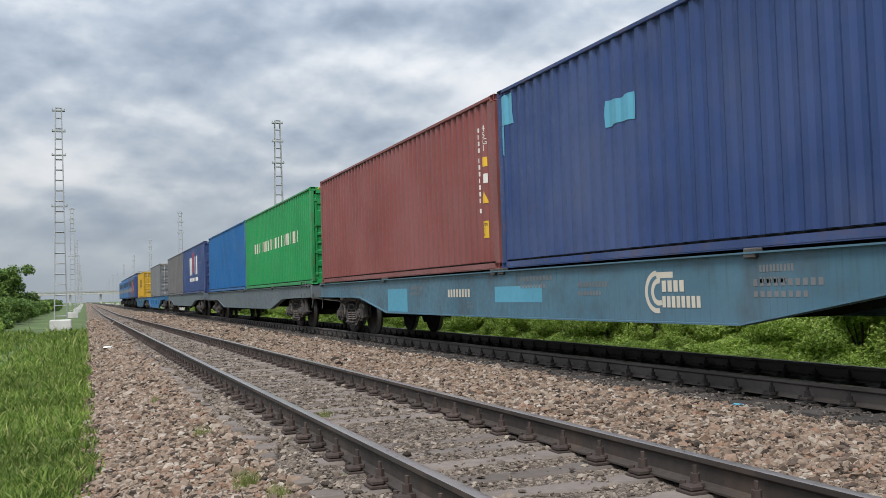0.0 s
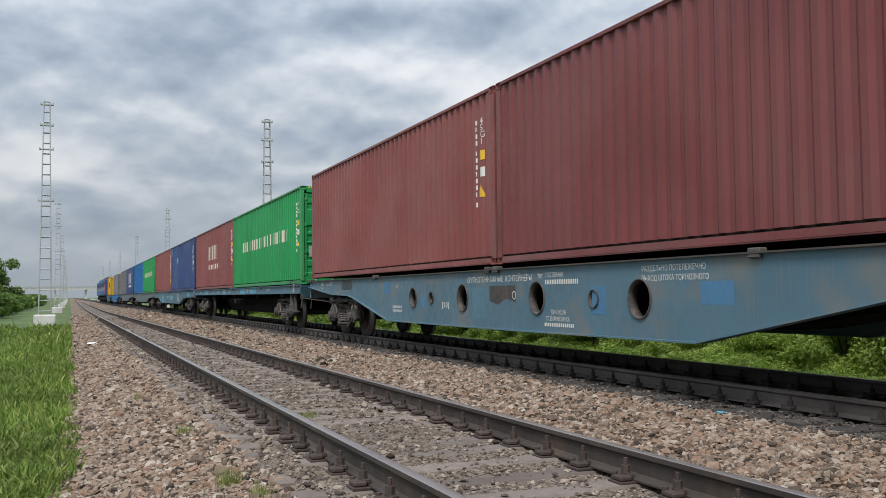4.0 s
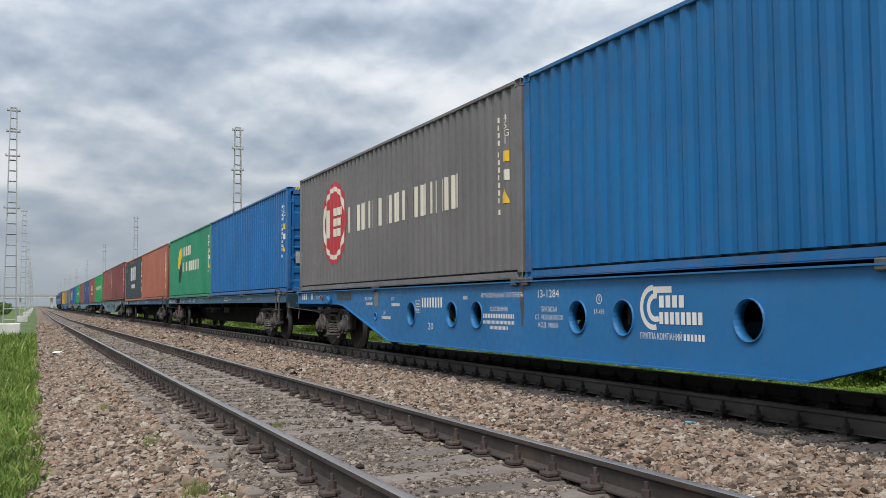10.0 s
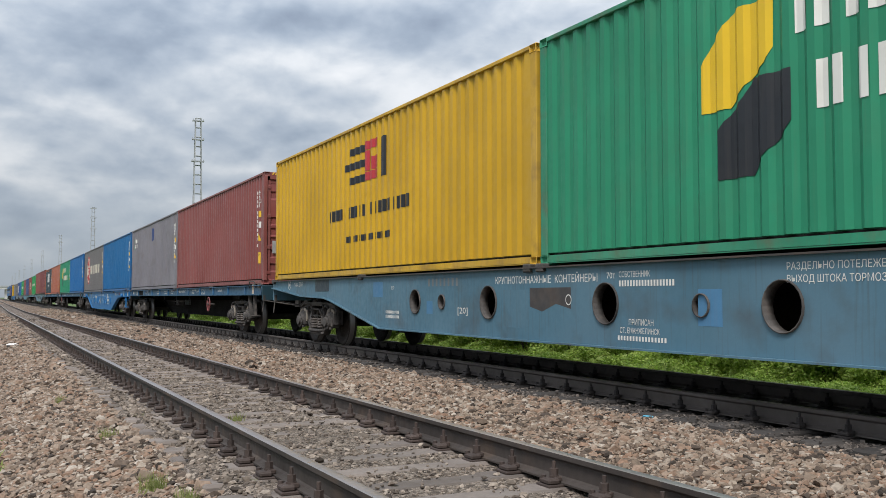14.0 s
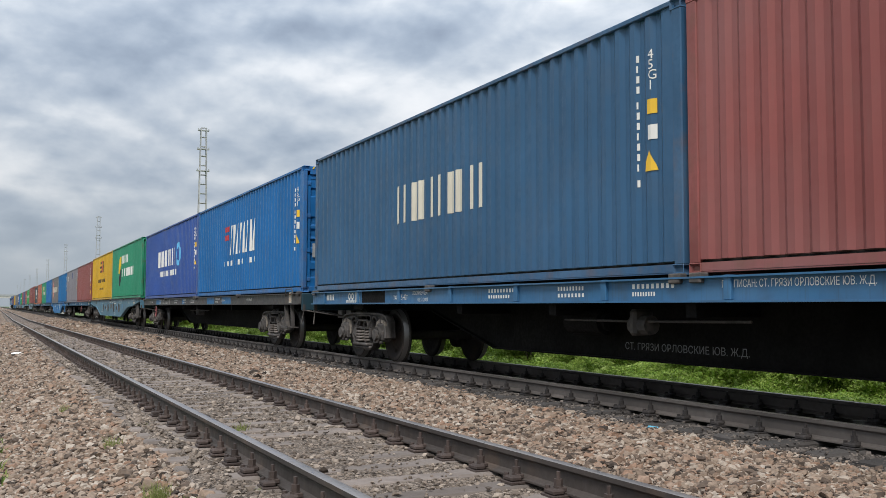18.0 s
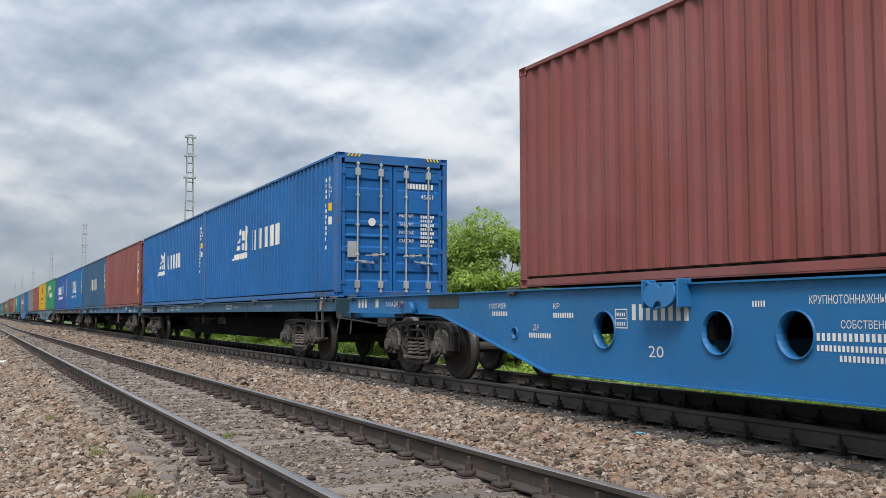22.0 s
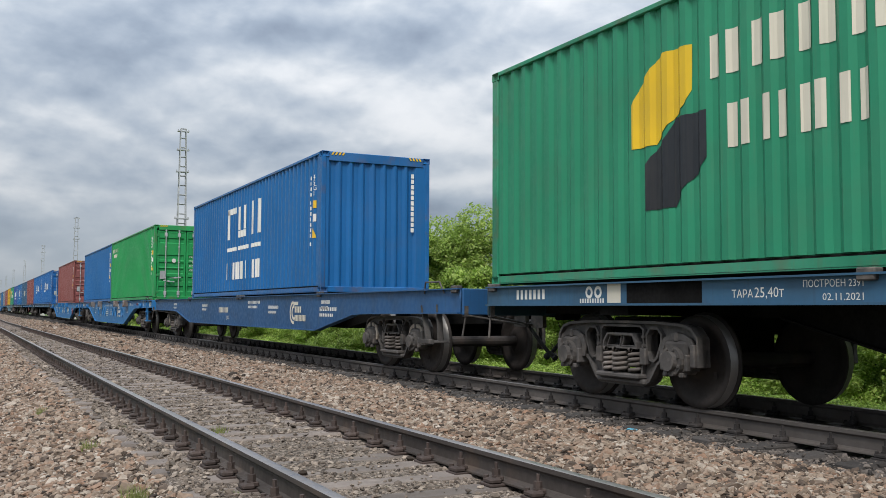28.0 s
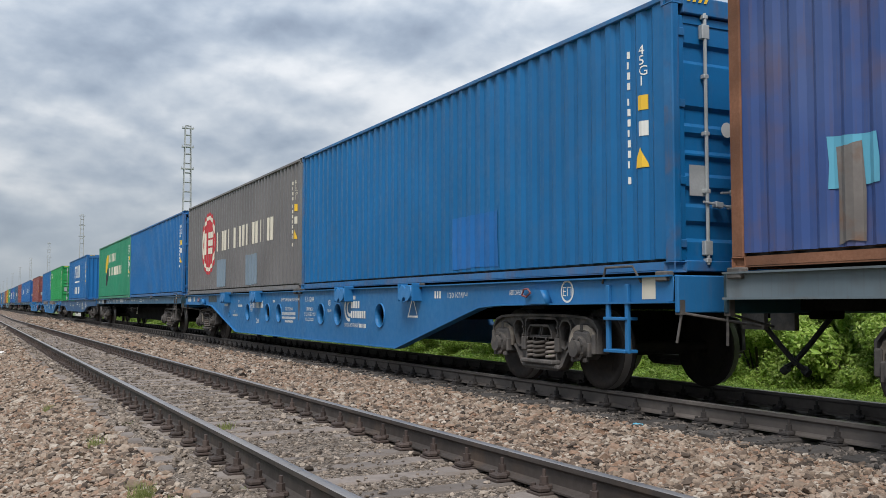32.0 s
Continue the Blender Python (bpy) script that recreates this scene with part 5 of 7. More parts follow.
def lever_mesh():
    """Uncoupling rod that runs from the corner to the coupler, with a hanging grip."""
    bm = bmesh.new()
    tube(bm, (-1.20, 0.05, 0.92), (-0.35, 0.30, 0.78), 0.014, 6)
    tube(bm, (-0.35, 0.30, 0.78), (-0.15, 0.45, 0.98), 0.014, 6)
    tube(bm, (-1.20, 0.05, 0.92), (-1.24, 0.02, 0.62), 0.014, 6)
    box(bm, -1.23, -1.17, -0.01, 0.07, 0.90, 1.05)
    box(bm, -0.38, -0.32, 0.02, 0.33, 0.75, 0.95)
    return mesh_of(bm, "uncoupling_lever")


def step_mesh():
    bm = bmesh.new()
    for dy, lean in ((-0.20, 0.06), (0.20, 0.20)):
        m = Matrix.Translation((-1.24, dy + lean * 0.5, 0.79)) @ Matrix.Rotation(-math.atan2(lean, 0.54), 4, "X")
        bmesh.ops.create_cube(bm, size=1, matrix=m @ Matrix.Diagonal((0.075, 0.03, 0.57, 1)))
        bmesh.ops.create_cube(bm, size=1, matrix=m @ Matrix.Translation((0.045, 0.02, 0)) @ Matrix.Diagonal((0.015, 0.06, 0.57, 1)))
    box(bm, -1.38, -1.10, -0.26, 0.26, 0.50, 0.53, 0.006)
    box(bm, -1.39, -1.37, -0.26, 0.26, 0.49, 0.555, 0.004)
    return mesh_of(bm, "step")


def ladder_mesh():
    bm = bmesh.new()
    for dy in (-0.17, 0.17):
        box(bm, -1.30, -1.26, dy - 0.03, dy + 0.03, 0.48, 1.22, 0.006)
    for z in (0.50, 0.85):
        box(bm, -1.34, -1.16, -0.19, 0.19, z - 0.015, z + 0.02, 0.005)
    return mesh_of(bm, "step")


def handwheel_meshes():
    """Round rim, one spoke (turned for the others) and the hub with its shaft."""
    bm = bmesh.new()
    r, n, k = 0.21, 24, 8
    rings = []
    for i in range(n):
        a = i * math.tau / n
        ring = []
        for q in range(k):
            b = q * math.tau / k
            d = r + 0.016 * math.cos(b)
            ring.append(bm.verts.new((-1.36 + 0.016 * math.sin(b), d * math.cos(a), d * math.sin(a))))
        rings.append(ring)
    for i in range(n):
        p, q = rings[i], rings[(i + 1) % n]
        for t in range(k):
            bm.faces.new((p[t], p[(t + 1) % k], q[(t + 1) % k], q[t]))
    bmesh.ops.recalc_face_normals(bm, faces=bm.faces)
    spoke = boxed(-1.368, -1.352, 0.02, r, -0.022, 0.022, 0.004)
    hub = tube(bmesh.new(), (-1.40, 0, 0), (-1.18, 0, 0), 0.03, 10)
    return mesh_of(bm, "handwheel", True), mesh_of(spoke, "spoke"), mesh_of(hub, "hub")


def handrail_mesh():
    bm = bmesh.new()
    pts = [(-1.27, -0.34, 1.24), (-1.30, -0.24, 1.41), (-1.30, 0.24, 1.41), (-1.27, 0.34, 1.24)]
    for a, b in zip(pts, pts[1:]):
        tube(bm, a, b, 0.013, 6)
    return mesh_of(bm, "handrail")


W_COUPLER, W_HOSE, W_LEVER, W_STEP, W_LADDER, W_HAND, W_GRIP = coupler_mesh(), hose_mesh(), lever_mesh(), step_mesh(), ladder_mesh(), handwheel_meshes(), handrail_mesh()
W_LOCK = mesh_of(boxed(-1.31, -1.20, -0.09, 0.09, 1.24, 1.345, 0.012), "container_lock")


def flap_mesh():
    """Folding container stop: a two-lobed plate that hangs from hinge lugs on the beam's edge."""
    half = [(0, 1.255), (0.07, 1.30), (0.15, 1.305), (0.215, 1.27), (0.24, 1.20), (0.22, 1.12), (0.14, 1.07), (0.07, 1.06), (0.05, 1.11), (0, 1.13)]
    bm = plate(mirrored(half), [], 0.05)
    for v in bm.verts:
        v.co.x += -1.40 + (1.3 - v.co.z) * -0.12
    for s in (-1, 1):
        box(bm, -1.43, -1.25, s * 0.255, s * 0.285, 1.06, 1.345, 0.008)
        tube(bm, (-1.37, s * 0.27, 1.32), (-1.39, s * 0.13, 1.28), 0.018, 6)
    tube(bm, (-1.34, -0.29, 1.30), (-1.34, 0.29, 1.30), 0.016, 6)
    tube(bm, (-1.42, -0.12, 1.075), (-1.42, 0.12, 1.045), 0.012, 6)
    return mesh_of(bm, "folding_stop")


W_FLAP = flap_mesh()
W_CYL = bmesh.new()
tube(W_CYL, (-0.75, -0.40, 0.82), (-0.75, 0.34, 0.82), 0.16, 16)
tube(W_CYL, (-0.75, 0.34, 0.82), (-0.75, 0.42, 0.82), 0.11, 12)
tube(W_CYL, (-0.75, -0.48, 0.82), (-0.75, -0.40, 0.82), 0.11, 12)
W_CYL = mesh_of(W_CYL, "air_reservoir")
W_VALVE = bmesh.new()
tube(W_VALVE, (-0.85, -0.2, 0.80), (-0.85, 0.12, 0.80), 0.11, 12)
box(W_VALVE, -0.98, -0.70, -0.06, 0.06, 0.68, 0.98, 0.03)
tube(W_VALVE, (-0.9, 0.1, 0.84), (-0.9, 1.5, 0.84), 0.014, 6)
tube(W_VALVE, (-0.9, -0.2, 0.84), (-0.9, -1.8, 0.86), 0.014, 6)
W_VALVE = mesh_of(W_VALVE, "brake_valve")


def beam_shape(kind):
    """Outline (half) and holes of the side beam."""
    if kind == "deep":
        half = [(HALF, 1.305), (HALF, 1.03), (8.75, 1.0), (8.25, 0.97), (7.85, 0.88), (5.35, 0.29), (0, 0.285)]
        holes = [(4.2, 0.82, 0.215), (2.4, 0.82, 0.215), (1.45, 0.82, 0.215), (-1.5, 0.82, 0.215), (-2.5, 0.82, 0.215), (-4.6, 0.82, 0.215), (6.15, 0.75, 0.08)]
    elif kind == "old":
        half = [(HALF, 1.385), (HALF, 1.22), (9.9, 1.02), (8.3, 0.98), (7.9, 0.93), (5.25, 0.45), (0, 0.44)]
        holes = [(3.73, 0.93, 0.20), (2.74, 0.93, 0.115), (1.24, 0.93, 0.235), (-1.52, 0.93, 0.24), (-3.1, 0.92, 0.12), (-4.15, 0.92, 0.24)]
    elif kind == "belly":
        half = [(HALF, 1.305), (HALF, 0.95), (8.6, 0.92), (8.1, 0.90), (6.0, 0.57), (0, 0.56)]
        holes = []
    else:
        half = [(HALF, 1.305), (HALF, 1.06), (0, 1.06)]
        holes = []
    return half, holes


def build_beams(kind):
    half, holes = beam_shape(kind)
    top = [(y, z) for y, z in half]
    outline = mirrored(top)
    bm = plate(outline, holes, 0.014, 22)
    low = half[1:]
    bmesh.ops.recalc_face_normals(bm, faces=bm.faces)
    beam = mesh_of(bm, "side_beam")
    # flange along the lower edge: one bent strip; a straight one along the upper edge
    chain = low + [(-y, z) for y, z in reversed(low) if y > 0]
    bm = bmesh.new()
    rows = [[bm.verts.new((x, y, z + dz)) for x, dz in ((-0.06, -0.01), (0.09, -0.01), (0.09, 0.01), (-0.06, 0.01))] for y, z in chain]
    for p, q in zip(rows, rows[1:]):
        for i in range(4):
            bm.faces.new((p[i], p[(i + 1) % 4], q[(i + 1) % 4], q[i]))
    bm.faces.new(rows[0])
    bm.faces.new(rows[-1][::-1])
    bmesh.ops.recalc_face_normals(bm, faces=bm.faces)
    lower = mesh_of(bm, "lower_flange")
    z1 = half[0][1]
    upper = mesh_of(boxed(-0.06, 0.10, -HALF, HALF, z1 - 0.018, z1), "upper_flange")
    rims = []
    for y, z, r in [h for h in holes if len(h) == 3]:
        bm = bmesh.new()
        n = 22
        for k in range(n):
            a, b = k * math.tau / n, (k + 1) * math.tau / n
            p = [(x, y + q * math.cos(w), z + q * math.sin(w)) for w in (a, b) for q, x in ((r, -0.03), (r, 0.10), (r - 0.012, 0.10), (r - 0.012, -0.03))]
            v = [bm.verts.new(c) for c in p]
            for f in ((0, 1, 5, 4), (1, 2, 6, 5), (2, 3, 7, 6), (3, 0, 4, 7)):
                bm.faces.new([v[i] for i in f])
        bmesh.ops.recalc_face_normals(bm, faces=bm.faces)
        rims.append(mesh_of(bm, "hole_rim", True))
    return beam, rims, lower, upper


def build_spine(kind):
    """The middle sill: a deep fish-bellied box on flat wagons, a plain one elsewhere."""
    low = {"flat": 0.37, "deep": 0.93, "old": 0.6, "belly": 0.62}[kind]
    half = [(HALF - 0.05, 1.28), (HALF - 0.05, 0.95), (7.9, 0.93), (5.6, low), (0, low)]
    bm = bmesh.new()
    for x in (-0.36, 0.36):
        pl = plate(mirrored(half), [], 0.02)
        bmesh.ops.translate(pl, verts=pl.verts, vec=(x, 0, 0))
        tmp = mesh_of(pl, "t")
        bm.from_mesh(tmp)
        bpy.data.meshes.remove(tmp)
    box(bm, -0.44, 0.44, -5.6, 5.6, low - 0.02, low)
    for s in (-1, 1):
        ln = math.hypot(2.3, 0.93 - low)
        m = Matrix.Translation((0, s * 6.75, (low + 0.93) / 2)) @ Matrix.Rotation(s * math.atan2(0.93 - low, 2.3), 4, "X")
        bmesh.ops.create_cube(bm, size=1, matrix=m @ Matrix.Diagonal((0.88, ln, 0.02, 1)))
    return mesh_of(bm, "centre_sill")


def build_cross(kind):
    return mesh_of(boxed(-1.22, 1.22, -0.08, 0.08, 0.90 if kind == "flat" else 0.75, 1.27), "cross_member"), mesh_of(boxed(-1.22, 1.22, -0.25, 0.25, 0.95, 1.28), "body_bolster")


W_BEAM = {k: build_beams(k) for k in ("deep", "old", "belly", "flat")}
W_SPINE = {k: build_spine(k) for k in W_BEAM}
W_CROSS = {k: build_cross(k) for k in W_BEAM}
W_END = mesh_of(boxed(-1.25, 1.25, -0.06, 0.0, 0.92, 1.30, 0.012), "end_beam")
W_RIB = mesh_of(boxed(-1.30, -1.24, -0.05, 0.05, 1.07, 1.31, 0.008), "rib")
RUNNING = []          # wheelsets with their wagon's place, for the motion


def bogie(wagon, y, place, arch):
    b = part("bogie", W_BOLSTER, GRIME_SHADE, wagon)
    b.location = (0, y, 0)
    for s in (-1, 1):
        turn = Matrix.Identity(4) if s < 0 else Matrix.Rotation(math.pi, 4, "Z")
        part("side_frame", W_FRAME, CAST, b).matrix_basis = Matrix.Translation((s * 1.03, 0, 0)) @ turn
        part("bolster_end", W_BOLEND, CAST, b).location = (s * 1.07, 0, 0)
        for dy in (-0.21, 0.0, 0.21):
            part("spring", W_SPRING, SPRING, b).location = (s * (1.075 if dy else 1.12), dy * 1.05, 0.335)
        for dy in (-0.925, 0.925):
            part("axle_box", W_BOX, CAST, b).matrix_basis = Matrix.Translation((s * 1.03, dy, 0.49)) @ turn
            if s < 0:
                part("bearing_adapter", W_ADAPTER, arch, b).matrix_basis = Matrix.Translation((s * 1.03, dy, 0.49)) @ turn
    for dy in (-0.925, 0.925):
        w = part("wheelset", W_SET, WHEEL, b)
        w.location = (0, dy, 0.478)
        RUNNING.append((w, dy, place + y + dy))


def wagon(label, kind, colour, place, ladder=False, handwheel=None, extras=None, flaps=(), locks=True, flap_mat=None, arch=None):
    root = tagged(new("container_wagon"), label, "wagon", "wagons of the train")
    beam, rims, lower, upper = W_BEAM[kind]
    for s in (-1, 1):
        ob = part("side_beam", beam, colour, root)
        turn = Matrix.Identity(4) if s < 0 else Matrix.Rotation(math.pi, 4, "Z")
        ob.matrix_basis = Matrix.Translation((s * BEAM_X, 0, 0)) @ turn
        for me in rims:
            part("hole_rim", me, CAST if kind == "old" else colour, ob)
        part("lower_flange", lower, colour, ob)
        part("upper_flange", upper, WAG_BROWN if kind == "old" else colour, ob)
        e = part("end_beam", W_END, END_TEAL if kind == "flat" else colour, root)
        e.matrix_basis = pose(0, s * (HALF + (0.06 if s > 0 else 0.0)), 0)
        c = part("coupler", W_COUPLER, GRIME_SHADE, root)
        c.matrix_basis = pose(0, s * HALF, 0, 0, 0, 0 if s > 0 else 180)
        for n, me, mt in (("brake_hose", W_HOSE, RUBBER), ("uncoupling_lever", W_LEVER, CAST)):
            ob = part(n, me, mt, root)
            ob.matrix_basis = pose(0, s * HALF, 0, 0, 0, 0 if s > 0 else 180)
            if n == "uncoupling_lever" and s < 0:
                ob.matrix_basis = Matrix.Translation((0, -HALF, 0)) @ Matrix.Diagonal((1, -1, 1, 1))
        bogie(root, s * (9.27 if kind == "old" else BOGIE_Y), place, arch or ADAPTER)
    part("centre_sill", W_SPINE[kind], GRIME_SHADE, root)
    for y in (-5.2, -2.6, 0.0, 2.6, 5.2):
        part("cross_member", W_CROSS[kind][0], GRIME_SHADE, root).location = (0, y, 0)
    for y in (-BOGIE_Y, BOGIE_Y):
        part("body_bolster", W_CROSS[kind][1], GRIME_SHADE, root).location = (0, y, 0)
    st = part("step", W_LADDER if ladder else W_STEP, colour if ladder and kind == "deep" else CAST, root)
    st.location = (0, -11.35, 0)
    part("handrail", W_GRIP, CAST, root).location = (0, -11.4, 0)
    if kind == "flat":
        part("air_reservoir", W_CYL, GRIME_SHADE, root).location = (0, 2.5, 0)
        part("brake_valve", W_VALVE, CAST, root).location = (0, 1.3, 0)
    if locks:
        for y in (-12.1, -6.2, -0.16, 0.16, 6.2, 12.1):
            part("container_lock", W_LOCK, CAST, root).location = (0, y, 0.08 if kind == "old" else 0)
    for y in flaps:
        part("folding_stop", W_FLAP, flap_mat or colour, root).location = (0, y, 0)
    if handwheel is not None:
        wheel = part("handwheel", W_HAND[0], RED_W, root, "faded red brake handwheel")
        wheel.location = (0, handwheel, 0.78)
        for k in range(3):
            part("spoke", W_HAND[1], RED_W, wheel).rotation_euler = (0.5 + k * math.tau / 3, 0, 0)
        part("hub", W_HAND[2], CAST, wheel)
    return root


def on_beam(root, name, bm, mat, u, v, label="", proud=0.0):
    """Marks on the camera's side of the beam: u metres behind the wagon's middle, v above the rails."""
    for w in bm.verts:
        w.co = (-BEAM_X - 0.0105 - proud, -(u + w.co.x), v + w.co.y)
    if not bm.verts:
        return None
    return part(name, bm, mat, root, label)


def beam_text(root, body, size, u, v, width=None, mat=None):
    on_beam(root, "lettering", text_bm(body, size, width), mat or WHITE, u, v)


def beam_bars(root, u, v, w, h, n, mat=None, gap=0.38, proud=0.0):
    tagged(on_beam(root, "stencil_line", flat_polys(blocks(0, 0, w, h, n, gap)), mat or WHITE, u, v, "", proud), kind="stuff")


def beam_patch(root, u, v, w, h, mat, label="", proud=0.0):
    on_beam(root, "painted_panel", flat_polys([[(0, 0), (w, 0), (w, h), (0, h)]]), mat, u, v, label, proud)


# ---------- the train, from the locomotive backwards; places are metres along the line at the clip's start
MOVING = []          # thing, place of its origin along the line, height


def load(root, front, rise=0.0):
    MOVING.append((root, front - LEN / 2, DECK_Z + rise))
    return root


def run(root, middle):
    MOVING.append((root, middle, 0.0))
    return root


def srt_logo(root, mat_word):
    """Two leaning shapes, yellow over black, and two lines of pale blocks."""
    y = [(3.95, 2.33), (3.54, 2.34), (3.40, 2.28), (3.12, 2.04), (3.02, 1.88), (3.02, 1.40), (3.40, 1.40), (3.58, 1.56), (3.86, 1.74), (3.94, 1.87)]
    on_side(root, "logo_shape", flat_polys([y[::-1]]), YELLOW_L, "yellow leaf-like logo shape")
    k = [(3.40, 1.34), (3.60, 1.48), (3.70, 1.63), (4.17, 1.63), (4.17, 1.16), (4.02, 1.02), (3.80, 0.88), (3.69, 0.72), (3.23, 0.72), (3.23, 1.20)]
    on_side(root, "logo_shape", flat_polys([k]), BLACK, "black leaf-like logo shape")
    word(root, blocks(4.19, 1.92, 2.76, 0.42, 5, 0.2), mat_word)
    word(root, blocks(4.44, 1.21, 1.72, 0.42, 4, 0.25) + blocks(6.35, 1.20, 2.85, 0.43, 5, 0.2), mat_word)


def ts_logo(root):
    on_side(root, "logo_disc", flat_polys(disc(2.97, 1.54, 0.95)), RED, "red round logo")
    on_side(root, "logo_ring", flat_polys(disc(2.97, 1.54, 0.85, 40, 0.74)), CREAM, "cream ring on the logo", 0.008)
    on_side(root, "logo_shape", flat_polys([[(2.40, 1.22), (2.66, 1.22), (2.66, 1.88), (2.40, 1.88)], [(2.88, 1.22), (3.56, 1.22), (3.56, 1.40), (2.88, 1.40)], [(2.88, 1.70), (3.62, 1.70), (3.62, 1.88), (2.88, 1.88)], [(2.94, 1.46), (3.58, 1.46), (3.58, 1.64), (2.94, 1.64)]]), CREAM, "", 0.012)
    word(root, blocks(4.07, 1.24, 2.3, 0.56, 5, 0.32) + blocks(6.5, 1.24, 3.65, 0.56, 8, 0.32), CREAM)


def build_train():
    """Containers and wagons."""
    flat_label = "flat container wagon, {} sill over a black fish-bellied spine"
    deep_label = "bright blue container wagon, deep beams pierced by round holes"

    # grey single and yellow single next to the locomotive
    y = load(container("yellow corrugated container with dark marks next to the locomotive", YELLOW), 123.6)
    word(y, blocks(5.0, 1.2, 3.0, 0.9, 4), BLACK)
    run(wagon("blue grey container wagon carrying one yellow container", "deep", WAG_MID, 117.4), 117.4)
    load(container("plain mid grey corrugated container", GREY_L), 99.6)
    run(wagon("blue container wagon carrying one grey container", "deep", WAG_BLUE, 93.5), 93.5)

    load(container("dark grey corrugated container with faded small marks", GREY_T), 78.6)
    c = load(container("navy container with a large white and red word mark", NAVY), 66.3)
    word(c, blocks(4.2, 1.15, 2.0, 1.1, 2, 0.3) + blocks(7.2, 1.15, 1.6, 1.1, 2, 0.3), WHITE)
    word(c, blocks(6.2, 1.3, 0.9, 1.2, 1, 0.3), RED)
    word(c, blocks(4.2, 0.75, 4.8, 0.22, 10), WHITE)
    run(wagon("dusty grey container wagon with shallow bellied side beams", "belly", WAG_GREY, 66.4), 66.4)

    load(container("plain mid blue corrugated container", BLUE), 51.9)
    c = load(container("bright green container with a line of cream block lettering", GREEN), 39.6)
    ita(c)
    run(wagon("dusty grey container wagon with pale patches on bellied beams", "belly", WAG_GREY, 39.75), 39.75)

    c = load(container("faded maroon container with yellow stickers at its end", MAROON), 26.2)
    codes(c)
    c = load(container("faded navy container with turquoise touch-up patches", NAVY, door_notes=True), 13.89)
    codes(c, caution=False)
    patch(c, 3.33, 1.73, 4.0, 2.06, TEAL_P, "turquoise patch of touch-up paint")
    patch(c, 0.13, 2.3, 0.55, 2.78, TEAL_P, "turquoise patch of touch-up paint")
    patch(c, 0.125, 1.83, 0.22, 2.29, TEAL_P, "turquoise patch of touch-up paint")
    w = run(wagon("weathered blue container wagon with repainted patches on its beams", "belly", WAG_TEAL, 13.93), 13.93)
    belly_marks(w)

    c = load(container("maroon container with white block marks in two lines", MAROON, hazards=False), 0.66)
    word(c, blocks(4.49, 1.40, 3.25, 0.66, 4, 0.22), CREAM)
    word(c, blocks(4.47, 0.95, 3.3, 0.22, 7, 0.42), CREAM)
    codes(c, caution=False)
    c = load(container("bright green container with a line of cream block lettering", GREEN, door_notes=True), -11.61)
    ita(c)
    codes(c, caution=False)
    w = run(wagon(flat_label.format("patched blue-black"), "flat", WAG_TEAL, -11.57), -11.57)
    flat_marks(w, 1)

    for f in (-25.1, -37.38):
        c = load(container("plain maroon container with white code marks", MAROON_B if f < -30 else MAROON, door_notes=True), f, 0.13)
        codes(c, caution=f < -30)
    w = run(wagon("weathered grey-blue container wagon with round holes and blue repainted areas", "old", WAG_PATCHY, -37.3, ladder=True), -37.3)
    old_marks(w)

    c = load(container("anthracite container with an orange frame and large white block letters", GREY_D, frame=ORANGE), -50.87)
    word(c, blocks(4.23, 1.40, 3.7, 0.92, 4, 0.16), WHITE)
    word(c, blocks(4.98, 0.87, 2.3, 0.26, 10, 0.28), WHITE)
    word(c, blocks(0.38, 2.12, 1.6, 0.26, 6, 0.5, 0.0), WHITE)
    for k in range(8):
        on_side(c, "lashing_mark", flat_polys([[(0.75 + k * 1.05, 2.62), (0.87 + k * 1.05, 2.62), (0.87 + k * 1.05, 2.80), (0.75 + k * 1.05, 2.80)]]), ORANGE)
    codes(c)
    c = load(container("red-brown container with yellow stickers at its end", BROWN, frame=BROWN, door_notes=True), -63.11)
    codes(c)
    w = run(wagon(flat_label.format("light blue"), "flat", WAG_MID, -63.1, ladder=True), -63.1)
    flat_marks(w, 2)

    c = load(container("sea green container with a yellow and black logo and pale blocks", GREEN_S), -76.53)
    srt_logo(c, CREAM)
    codes(c, caution=False)
    c = load(container("mid blue container with white code marks and a yellow triangle", BLUE, door_notes=True), -88.78)
    codes(c, caution=False)
    w = run(wagon(flat_label.format("dark blue"), "flat", WAG_MID, -88.76, ladder=True, handwheel=7.6), -88.76)
    flat_marks(w, 3)

    c = load(container("warm grey container with a red round logo and cream blocks", GREY_T), -102.26)
    ts_logo(c)
    codes(c, CREAM, caution=False)
    c = load(container("teal blue container with white code marks", BLUE_T, door_notes=True), -114.54)
    codes(c, caution=False)
    w = run(wagon(deep_label, "deep", WAG_BLUE, -114.50, ladder=True), -114.50)
    deep_marks(w, primed=True)

    c = load(container("faded lilac grey container with rust scuffs and a small green logo", GREY_C), -127.33)
    on_side(c, "logo_shape", flat_polys([[(0.62, 2.0), (0.86, 1.95), (0.80, 2.28), (0.76, 2.56), (0.60, 2.38)]]), GREEN_S, "green half-round logo")
    on_side(c, "logo_shape", flat_polys([[(0.84, 2.0), (1.04, 2.10), (0.88, 2.24)], [(0.86, 2.34), (1.05, 2.46), (0.88, 2.54)]]), WHITE, "", 0.006)
    word(c, blocks(1.1, 2.24, 0.78, 0.17, 4) + blocks(1.1, 2.0, 0.78, 0.17, 5), WHITE)
    codes(c, caution=False)
